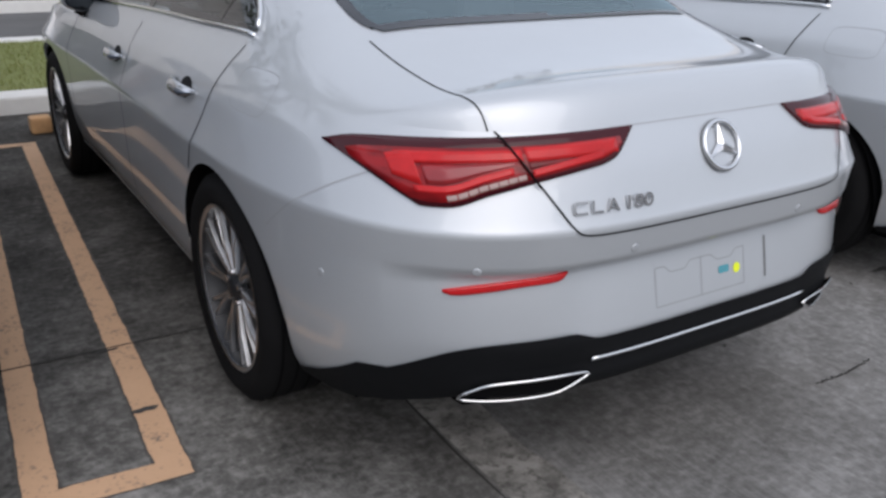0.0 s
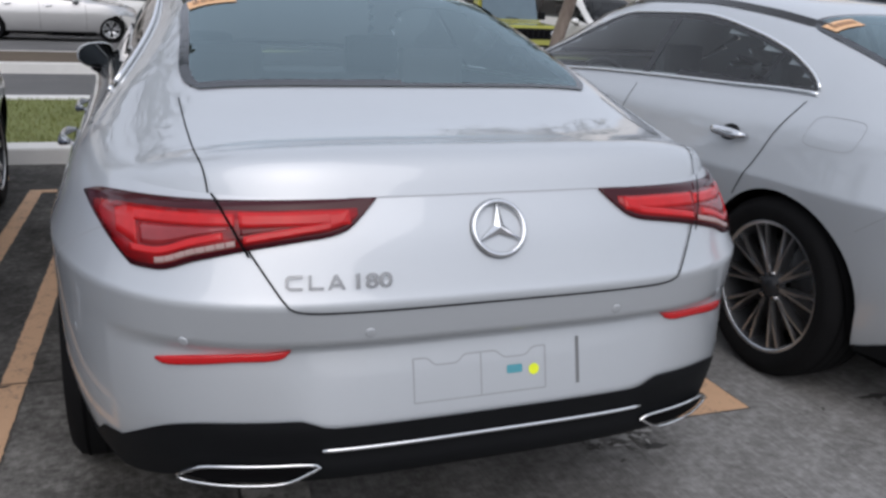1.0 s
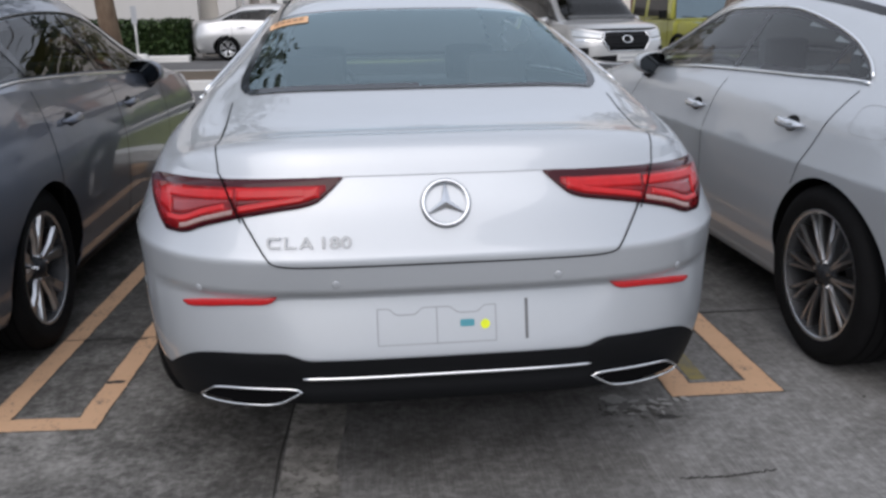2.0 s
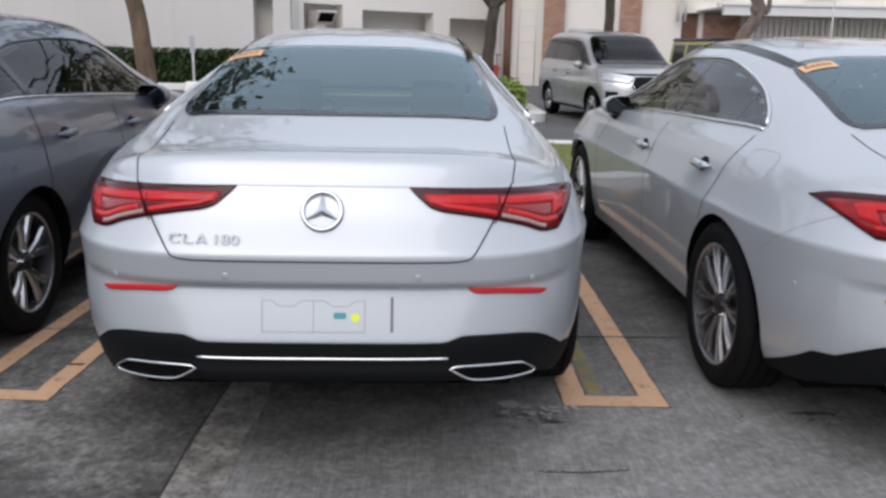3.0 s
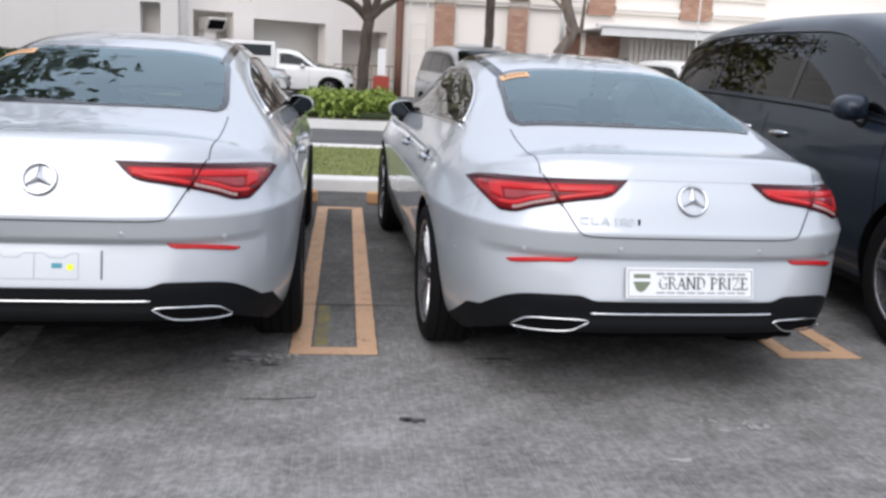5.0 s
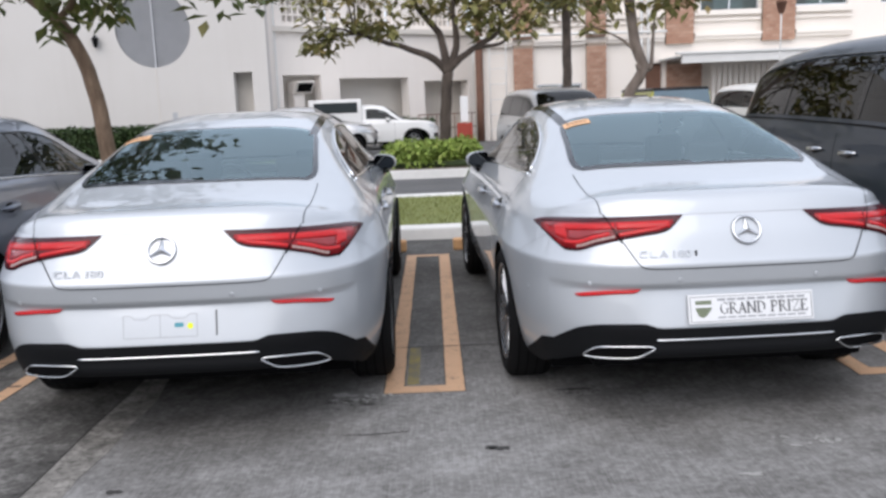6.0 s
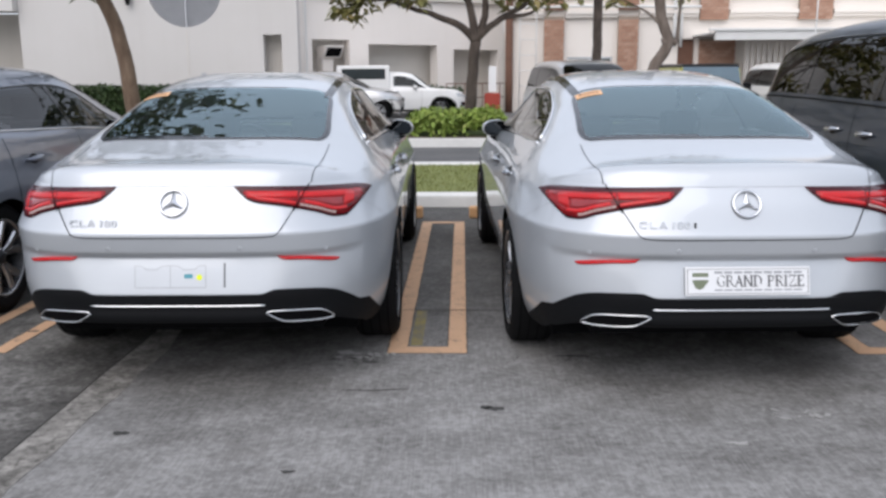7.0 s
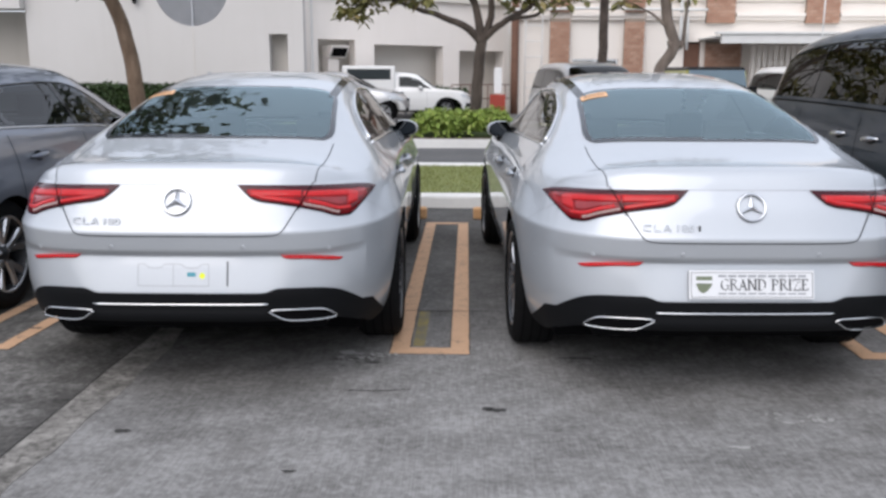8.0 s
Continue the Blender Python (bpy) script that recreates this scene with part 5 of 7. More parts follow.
def saloon_shell(width=0.875, height=1.435, length=4.62):
    k = width / 0.885
    q = height / 1.435
    return Shell(
        w=curve((0.16, 0.79 * k), (0.30, 0.855 * k), (0.50, 0.880 * k), (0.66, 0.885 * k), (0.80, 0.868 * k), (0.90, 0.845 * k), (1.02, 0.80 * k), (1.10, 0.76 * k)),
        yr=curve((0.16, 0.14), (0.35, 0.03), (0.60, 0.0), (0.80, 0.04), (0.98, 0.10)),
        yf=curve((0.16, length - 0.14), (0.40, length - 0.02), (0.60, length), (0.75, length - 0.08), (0.95, length - 0.30)),
        zs=curve((0.0, 0.96), (0.5, 0.985), (0.9, 1.015), (2.0, 0.975), (2.9, 0.925), (3.5, 0.90), (4.1, 0.83), (4.45, 0.73), (4.6, 0.66)),
        top=curve((0.10, 0.96), (0.16, 1.03), (0.22, 1.06), (0.55, 1.085), (0.72, 1.13), (1.15, 1.32), (1.5, 1.405 * q), (2.0, 1.435 * q), (2.4, 1.42 * q), (2.75, 1.32), (3.1, 1.16), (3.42, 1.01), (3.6, 0.985), (4.1, 0.90), (4.4, 0.80), (4.6, 0.66)),
        arches=((1.0, 0.32, 0.345), (3.70, 0.32, 0.345)), sill=0.21, lift=(0.55, 1.5, 2.7, 3.5), deck=(4.0, 6.0))


sh = saloon_shell()
sedan = vehicle("sedan", "grey four-door sedan parked nose-in next to a silver coupe", "car", sh, GREY_PAINT, SALOON_SIDE, None,
                handles=((1.40, 0.865), (2.30, 0.845)), mirrors=(2.74, 0.93, -0.09), doors=(("rear_door", 1.14, 2.10), ("front_door", 2.10, 3.04)), pillars=(1.22, 2.08),
                rear_glass=((0.72, 1.36), curve((0.72, 0.62), (0.8, 0.68), (1.3, 0.66), (1.36, 0.60))), front_glass=((2.62, 3.38), curve((2.62, 0.62), (2.7, 0.68), (3.3, 0.82), (3.38, 0.80))),
                trim=CHROME, spokes="five", rim=0.222, tyre=0.322, heads=1.22, handle_mat=GREY_PAINT)
sedan.matrix_basis = pose(-0.215, 1.862, 0, 0, 0, 0.0)

# the dark people carrier, backed into its bay
VAN_CABIN = curve((0, 1), (0.4, 0.99), (0.62, 0.965), (0.74, 0.91), (0.80, 0.82), (0.845, 0.70), (1, 0))
MPV_SIDE = ((0.16, 3.72), curve((0.16, 0.90), (0.3, 0.865), (0.6, 0.835), (1.0, 0.825), (2.6, 0.825), (3.0, 0.86), (3.4, 0.915), (3.72, 0.965)), lambda y: 0.972)
sh = Shell(
    w=curve((0.18, 0.86), (0.32, 0.93), (0.55, 0.955), (0.80, 0.96), (0.95, 0.945), (1.05, 0.92), (1.16, 0.88)),
    yr=curve((0.18, 0.10), (0.40, 0.0), (0.75, 0.02), (1.10, 0.06)), yf=curve((0.18, 4.95), (0.40, 5.06), (0.7, 5.08), (0.95, 4.98), (1.1, 4.80)),
    zs=curve((0.0, 1.10), (1.0, 1.085), (2.5, 1.055), (3.6, 1.025), (4.4, 0.98), (4.8, 0.90), (5.05, 0.80)),
    top=curve((0.06, 1.10), (0.14, 1.30), (0.26, 1.52), (0.42, 1.60), (0.8, 1.655), (1.6, 1.69), (2.4, 1.68), (2.8, 1.62), (3.3, 1.42), (3.85, 1.11), (4.1, 1.07), (4.6, 0.99), (4.9, 0.88), (5.05, 0.80)),
    arches=((0.98, 0.36, 0.395), (3.76, 0.36, 0.395)), sill=0.24, depth=0.45, m=4.5, n=2.5, cabin=VAN_CABIN, lift=(0.05, 0.25, 3.0, 3.9), deck=(6.0, 6.0))
mpv = vehicle("people_carrier", "dark blue-grey people carrier with black trim and tinted glass", "car", sh, SUV_PAINT, MPV_SIDE, None,
              handles=((1.90, 0.945), (2.38, 0.938)), mirrors=(3.12, 1.10), doors=(("sliding_door", 1.10, 2.16), ("front_door", 2.16, 3.45)), pillars=(1.18, 2.36),
              front_glass=((2.95, 3.80), curve((2.95, 0.66), (3.05, 0.72), (3.7, 0.84), (3.80, 0.82))), trim=BLACK_PLASTIC, spokes="five", rim=0.245, tyre=0.362, heads=1.45,
              seats=(0.9, 1.8, 2.6), handle_mat=BADGE, track=0.84, dark=GLASS_SMOKED)
mpv.matrix_basis = pose(6.79, 5.98, 0, 0, 0, 180.0) @ Matrix.Diagonal((1, 1, 1.03, 1))


def tall_shell(width, height, length, belt=1.12, nose=1.02, wb=(0.95, 3.72), r=0.345, wind=(2.9, 3.75)):
    q = height
    return Shell(
        w=curve((0.18, width * 0.90), (0.35, width * 0.98), (0.70, width), (0.95, width * 0.985), (belt, width * 0.94)),
        yr=curve((0.18, 0.08), (0.45, 0.0), (0.9, 0.03), (belt, 0.06)), yf=curve((0.18, length - 0.12), (0.45, length), (0.7, length - 0.01), (nose, length - 0.22)),
        zs=curve((0.0, belt), (wind[0], belt - 0.05), (wind[1], nose - 0.02), (length - 0.3, nose - 0.12), (length, nose - 0.30)),
        top=curve((0.06, belt), (0.15, belt + 0.25), (0.30, q - 0.10), (0.6, q - 0.02), (1.4, q), (wind[0] - 0.5, q - 0.02), (wind[0], q - 0.10), ((wind[0] + wind[1]) / 2, (q + nose) / 2 + 0.01), (wind[1] + 0.05, nose + 0.05), (length - 0.35, nose - 0.04), (length - 0.15, nose - 0.15), (length, nose - 0.30)),
        arches=((wb[0], r, r + 0.04), (wb[1], r, r + 0.04)), sill=0.26, depth=0.4, m=5, n=2.6, fdepth=0.7, fm=3.2, cabin=VAN_CABIN, lift=(0.04, 0.25, wind[0], wind[1] + 0.15), deck=(6.0, 6.0))


def tall_side(wind):
    a, b = 0.22, wind[1] - 0.12
    return ((a, b), curve((a, 0.87), (a + 0.25, 0.835), (a + 0.8, 0.825), (wind[0] - 0.3, 0.83), (wind[0] + 0.1, 0.86), (b, 0.965)), lambda y: 0.968)


def wind_glass(wind):
    return ((wind[0] + 0.02, wind[1] + 0.02), curve((wind[0] + 0.02, 0.68), (wind[0] + 0.1, 0.74), (wind[1] - 0.05, 0.84), (wind[1] + 0.02, 0.82)))


# silver people carrier that faces the bays from across the road
wind = (2.75, 3.62)
sh = tall_shell(0.90, 1.78, 4.70, 1.10, 1.08, wind=wind)
van = vehicle("minivan", "silver minivan with a black grille standing across the road", "car", sh, SILVER_FAR, tall_side(wind), None, handles=((1.5, 0.95), (2.35, 0.94)),
              mirrors=(3.0, 1.08), doors=(("rear_door", 1.30, 2.22), ("front_door", 2.22, 3.2)), pillars=(1.2, 2.2), front_glass=wind_glass(wind), trim=CHROME, spokes="five", rim=0.21, tyre=0.33, heads=1.42, dark=GLASS_SMOKED)


def van_nose(sh, car):
    """Six-sided grille with a chrome rim, slanted lamps, fog corners and a wide lower intake."""
    def lo(x):
        return 0.60 + 0.16 * max(0.0, (abs(x) - 0.33) / 0.14)

    def hi(x):
        return 0.93 - 0.10 * max(0.0, (abs(x) - 0.38) / 0.09)
    g = front_patch(sh, car, "grille", -0.455, 0.455, lo, hi, 0.014, BLACK_PLASTIC, n=33)
    rim = [(-0.455, 0.80), (-0.38, 0.93), (0.38, 0.93), (0.455, 0.80), (0.34, 0.60), (-0.34, 0.60), (-0.455, 0.80)]
    pts = []
    for (xa, za), (xb, zb) in zip(rim[:-1], rim[1:]):
        pts += [sh.front(xa + (xb - xa) * t, za + (zb - za) * t, 0.022) for t in np.linspace(0, 1, 10)[:-1]]
    tube("grille_rim", pts, 0.013, CHROME, g, 6, "chrome grille surround", True)
    for z in (0.68, 0.74, 0.86):
        tube("grille_bar", [sh.front(x, z, 0.02) for x in np.linspace(-0.36, 0.36, 12)], 0.008, GLOSS_BLACK, g, 6)
    pts = [sh.front(0.085 * math.cos(a), 0.80 + 0.06 * math.sin(a), 0.035) for a in np.linspace(0, 2 * math.pi, 24, endpoint=False)]
    tube("badge", pts, 0.012, CHROME, g, 6, "oval chrome badge", True)
    for sign in (-1, 1):
        front_patch(sh, car, "head_lamp", 0.47, 0.86, lambda x: 0.80 + 0.10 * (x - 0.47), lambda x: 0.90 + 0.22 * (x - 0.47), 0.012, LAMP_GLASS, sign, "clear slanted head lamp")
        front_patch(sh, car, "lamp_strip", 0.47, 0.84, lambda x: 0.755 + 0.06 * (x - 0.47), lambda x: 0.785 + 0.08 * (x - 0.47), 0.014, CHROME, sign)
        front_patch(sh, car, "fog_lamp_bezel", 0.68, 0.84, lambda x: 0.47 + 0.3 * (x - 0.68), lambda x: 0.66, 0.010, BLACK_PLASTIC, sign)
    front_patch(sh, car, "lower_intake", -0.62, 0.62, lambda x: 0.40 + 0.08 * (abs(x) / 0.62) ** 2, lambda x: 0.54 - 0.03 * (abs(x) / 0.62), 0.010, BLACK_PLASTIC, n=21)
    front_patch(sh, car, "skid_strip", -0.60, 0.60, lambda x: 0.31 + 0.05 * (abs(x) / 0.6) ** 2, lambda x: 0.38 + 0.05 * (abs(x) / 0.6) ** 2, 0.022, SATIN, n=21)
    p = sh.front(0, 0.47)
    pl = block("number_plate", (-0.20, 0.20, p.y + 0.014, p.y + 0.03, 0.42, 0.54), PLATE_BAR, car, 0.003)
    block("printed_bar", (-0.15, 0.15, p.y + 0.0305, p.y + 0.033, 0.465, 0.50), SEAT_LINE, pl)


van_nose(sh, van)
van.matrix_basis = pose(5.40, 17.85, 0, 0, 0, 189.5) @ Matrix.Scale(0.93, 4)

# white pick-up with a box body, beside the white building
wind = (3.05, 3.75)
sh = tall_shell(0.88, 1.72, 5.10, 1.10, 1.06, wb=(1.05, 4.12), r=0.37, wind=wind)
side = ((2.35, 3.62), curve((2.35, 0.84), (2.6, 0.83), (3.0, 0.85), (3.62, 0.965)), lambda y: 0.968)
pick = vehicle("pickup_truck", "white pickup truck with a tall white cargo box", "car", sh, WHITE_PAINT, side, None, handles=((2.45, 0.97),), mirrors=(3.1, 1.10), doors=(("front_door", 2.3, 3.4),),
               pillars=(), front_glass=wind_glass(wind), trim=None, spokes="six", rim=0.21, tyre=0.36, heads=1.4, seats=(2.5,))
bonnet_end(sh, pick, (0.42, 0.62, 0.82), (0.48, 0.82, 0.74, 0.88))
block("cargo_box", (-0.90, 0.90, 0.25, 2.22, 0.70, 1.92), WHITE_PAINT, pick, 0.05)
for sx in (-0.905, 0.898):
    block("box_window", (sx, sx + 0.007, 0.45, 2.05, 1.42, 1.80), GLASS_DARK, pick)
pick.matrix_basis = pose(-1.05, 26.75, 0, 0, 0, -86.0) @ Matrix.Scale(0.87, 4)

sh = saloon_shell(0.86, 1.48, 4.4)
far = vehicle("sedan", "pale silver-green sedan standing by the white building", "car", sh, SILVER_FAR, SALOON_SIDE, None, handles=((1.40, 0.865), (2.30, 0.845)), mirrors=(2.86, 0.955),
              doors=(("rear_door", 1.14, 2.10), ("front_door", 2.10, 3.14)), pillars=(1.22, 2.08), rear_glass=((0.72, 1.36), curve((0.72, 0.62), (0.8, 0.68), (1.3, 0.66), (1.36, 0.60))),
              front_glass=((2.62, 3.38), curve((2.62, 0.62), (2.7, 0.68), (3.3, 0.82), (3.38, 0.80))), trim=None, spokes="five", rim=0.20, tyre=0.31, heads=1.22)
bonnet_end(sh, far, (0.36, 0.60, 0.70), (0.42, 0.80, 0.62, 0.74), True, False)
far.matrix_basis = pose(-2.88, 24.1, 0, 0, 0, -90.0)

# small lime off-roader, boxy
def prism(name, quad, y0, y1, mat, car, bevel=0.02, label=""):
    """A box whose half width and height limits differ at its two ends: quad gives (half low, half high, z low, z high) twice."""
    (a0, b0, c0, d0), (a1, b1, c1, d1) = quad
    bm = bmesh.new()
    vs = [bm.verts.new(p) for p in ((-a0, y0, c0), (a0, y0, c0), (b0, y0, d0), (-b0, y0, d0), (-a1, y1, c1), (a1, y1, c1), (b1, y1, d1), (-b1, y1, d1))]
    for q in ((0, 1, 2, 3), (5, 4, 7, 6), (1, 5, 6, 2), (4, 0, 3, 7), (3, 2, 6, 7), (4, 5, 1, 0)):
        bm.faces.new([vs[i] for i in q])
    bmesh.ops.bevel(bm, geom=bm.edges[:], offset=bevel, segments=2, affect="EDGES")
    bmesh.ops.recalc_face_normals(bm, faces=bm.faces)
    return part(name, bm, mat, car, label)


def off_roader():
    car = thing("off_roader", "small boxy lime green off-roader with a black roof", "car")
    prism("body", ((0.76, 0.77, 0.42, 1.08), (0.76, 0.77, 0.42, 1.06)), 0.10, 2.50, LIME_PAINT, car, 0.04)
    prism("bonnet", ((0.74, 0.72, 0.50, 1.06), (0.70, 0.66, 0.55, 1.00)), 2.505, 3.38, LIME_PAINT, car, 0.05)
    prism("cabin", ((0.755, 0.69, 1.085, 1.62), (0.755, 0.69, 1.085, 1.62)), 0.12, 2.28, LIME_PAINT, car, 0.03)
    prism("roof", ((0.70, 0.67, 1.623, 1.70), (0.70, 0.67, 1.623, 1.69)), 0.10, 2.26, GLOSS_BLACK, car, 0.025, "gloss black roof")
    for sign in (-1, 1):
        for ya, yb in ((0.30, 0.94), (1.12, 2.08)):
            vs = [Vector((sign * (0.762 - (z - 1.10) * 0.122), y, z)) for y, z in ((ya, 1.14), (yb, 1.14), (yb - (0.06 if yb > 2 else 0), 1.55), (ya, 1.55))]
            raw("side_window", vs + [v - Vector((sign * 0.02, 0, 0)) for v in vs], [(0, 1, 2, 3), (4, 5, 6, 7), (0, 1, 5, 4), (1, 2, 6, 5), (2, 3, 7, 6), (3, 0, 4, 7)], GLOSS_BLACK, car, smooth=False)
        side = [(0.98, 1.08), (0.985, 0.50), (2.18, 0.50), (2.20, 1.08)]
        tube("door_joint", [(sign * 0.770, y, z) for y, z in side], 0.004, GAP, car, 5)
        block("door_handle", (sign * 0.785 - 0.012, sign * 0.785 + 0.012, 1.10, 1.24, 0.93, 0.96), BLACK_PLASTIC, car, 0.005)
        for y in (0.66, 2.78):
            wheel(car, sign * 0.68, y, 0.34, sign, 0.19, "six", 0.20)
            arc = [(sign * 0.79, y + 0.41 * math.cos(a), 0.36 + 0.41 * math.sin(a)) for a in np.linspace(-0.1, math.pi + 0.1, 18)]
            tube("arch_flare", arc, 0.045, BLACK_PLASTIC, car, 8)
        m = block("wing_mirror", (sign * 0.90 - 0.09, sign * 0.90 + 0.09, 2.18, 2.26, 1.10, 1.27), BLACK_PLASTIC, car, 0.025)
        lamp = lathe("head_lamp", [(0.0, 0.001), (0.012, 0.06), (0.0, 0.085), (-0.03, 0.088)], LAMP_GLASS, car, 24, "y", "round head lamp")
        lamp.location = (sign * 0.53, 3.43, 0.83)
        lathe("lamp_ring", [(-0.03, 0.10), (0.006, 0.10), (0.006, 0.088), (-0.03, 0.088)], SATIN, lamp, 24, "y")
    vs = [Vector(p) for p in ((-0.69, 2.42, 1.10), (0.69, 2.42, 1.10), (0.645, 2.30, 1.62), (-0.645, 2.30, 1.62))]
    prism("screen_frame", ((0.72, 0.70, 1.07, 1.10), (0.72, 0.70, 1.07, 1.10)), 2.25, 2.50, LIME_PAINT, car, 0.01)
    w = raw("windscreen", vs + [v - Vector((0, 0.02, 0)) for v in vs], [(0, 1, 2, 3), (7, 6, 5, 4), (0, 1, 5, 4), (1, 2, 6, 5), (2, 3, 7, 6), (3, 0, 4, 7)], SCREEN_SKY, car, "opaque windscreen with a blue-grey sky reflection painted in", smooth=False)
    for sx in (-0.2, 0.25):
        tube("wiper", [(sx, 2.43, 1.11), (sx + 0.30, 2.425, 1.14)], 0.008, BLACK_PLASTIC, w, 5)
    g = prism("grille", ((0.67, 0.67, 0.72, 0.95), (0.66, 0.66, 0.73, 0.94)), 3.36, 3.415, BLACK_PLASTIC, car, 0.02, "black grille panel between round lamps")
    for k in range(6):
        x = -0.33 + k * 0.132
        block("grille_slot", (x - 0.04, x + 0.04, 3.415, 3.42, 0.76, 0.91), GAP, g)
    prism("bumper", ((0.74, 0.74, 0.42, 0.62), (0.70, 0.70, 0.44, 0.60)), 3.30, 3.52, BLACK_PLASTIC, car, 0.03, "black front bumper")
    block("number_plate", (-0.20, 0.20, 3.52, 3.535, 0.47, 0.57), PLATE_BAR, car, 0.003)
    block("floor_pan", (-0.60, 0.60, 0.2, 3.2, 0.30, 0.50), GAP, car)
    return car


# opaque screen colour that carries the sky's blue reflection
SCREEN_SKY = plain("screen_sky", (0.10, 0.155, 0.20), 0.12, 0.0, grain=0.2, size=4, Coat_Weight=1.0)
off = off_roader()
off.matrix_basis = pose(8.21, 18.33, 0, 0, 0, 186.0) @ Matrix.Scale(0.92, 4)

wind = (2.75, 3.60)
sh = tall_shell(0.89, 1.72, 4.55, 1.08, 1.02, wind=wind)
suv = vehicle("estate_car", "white estate car standing across the road", "car", sh, WHITE_PAINT, tall_side(wind), None, handles=((1.5, 0.95), (2.35, 0.94)), mirrors=(3.0, 1.05),
              doors=(("rear_door", 1.30, 2.22), ("front_door", 2.22, 3.2)), pillars=(1.2, 2.2), front_glass=wind_glass(wind), trim=None, rim=0.21, tyre=0.34, heads=1.4)
bonnet_end(sh, suv, (0.40, 0.62, 0.80), (0.46, 0.82, 0.70, 0.82))
suv.matrix_basis = pose(10.75, 19.5, 0, 0, 0, 185.0) @ Matrix.Scale(0.93, 4)


# ---- planting strip, island and walls beyond the road ----
def leaf_mat(name, a, b, c):
    n = Nodes(name, a, 0.55)
    g = n.add("ShaderNodeNewGeometry")
    n.colour(n.mix(n.ramp(g.outputs["Random Per Island"], ((0.0, a), (0.6, b), (1.0, c))), tuple(x * 0.7 for x in a), n.noise(3, 3)))
    n.set("Specular IOR Level", 0.35)
    return n.mat


LEAF = leaf_mat("tree_leaf", (0.09, 0.125, 0.035), (0.165, 0.19, 0.06), (0.31, 0.24, 0.09))
LEAF_OLIVE = leaf_mat("olive_leaf", (0.19, 0.19, 0.065), (0.33, 0.305, 0.11), (0.52, 0.36, 0.16))
LEAF_LIME = leaf_mat("shrub_leaf", (0.20, 0.30, 0.05), (0.36, 0.46, 0.09), (0.48, 0.52, 0.16))
LEAF_HEDGE = leaf_mat("hedge_leaf", (0.025, 0.055, 0.015), (0.05, 0.085, 0.02), (0.07, 0.11, 0.03))
BLADE = leaf_mat("grass_blade", (0.19, 0.22, 0.06), (0.26, 0.28, 0.09), (0.36, 0.33, 0.16))


def bark(name, a, b):
    n = Nodes(name, a, 0.9)
    f, g = n.noise(14, 5, 0.7, (1, 1, 0.25)), n.noise(3, 3)
    n.colour(n.mix(n.ramp(f, ((0.3, a), (0.7, b))), tuple(x * 0.6 for x in a), n.ramp(g, ((0.4, grey(0)), (0.7, grey(0.6))))))
    n.bump(f, 0.7, 0.03)
    return n.mat


BARK_BROWN = bark("bark_brown", (0.13, 0.085, 0.055), (0.27, 0.19, 0.13))
BARK_GREY = bark("bark_grey", (0.14, 0.11, 0.09), (0.30, 0.245, 0.205))
BARK_DARK = bark("bark_dark", (0.055, 0.042, 0.034), (0.14, 0.11, 0.09))


def leaves(name, spots, size, mat, parent, rng, flat=0.5, label=""):
    """Many small bent leaves, one four-cornered island each, at the given spots."""
    verts, faces = [], []
    for p in spots:
        a = rng.uniform(0, 2 * math.pi)
        tilt = rng.uniform(-1.0, 0.35) * flat - 0.2
        d = Vector((math.cos(a) * math.cos(tilt), math.sin(a) * math.cos(tilt), math.sin(tilt)))
        s = Vector((-math.sin(a), math.cos(a), rng.uniform(-0.4, 0.4))).normalized()
        ln = size * rng.uniform(0.7, 1.3)
        p = Vector(p)
        k = len(verts)
        n = d.cross(s)
        verts += [p, p + d * ln * 0.5 + s * ln * 0.26 + n * ln * 0.06, p + d * ln - n * ln * 0.08, p + d * ln * 0.5 - s * ln * 0.26 + n * ln * 0.06]
        faces += [(k, k + 1, k + 2), (k, k + 2, k + 3)]
    return raw(name, verts, faces, mat, parent, label, smooth=False)


def bent(points, n=24):
    d = [0.0]
    for a, b in zip(points[:-1], points[1:]):
        d.append(d[-1] + (Vector(a) - Vector(b)).length)
    fs = [curve(*[(s, p[i]) for s, p in zip(d, points)]) for i in range(3)]
    return [Vector([f(s) for f in fs]) for s in np.linspace(0, d[-1], n)]


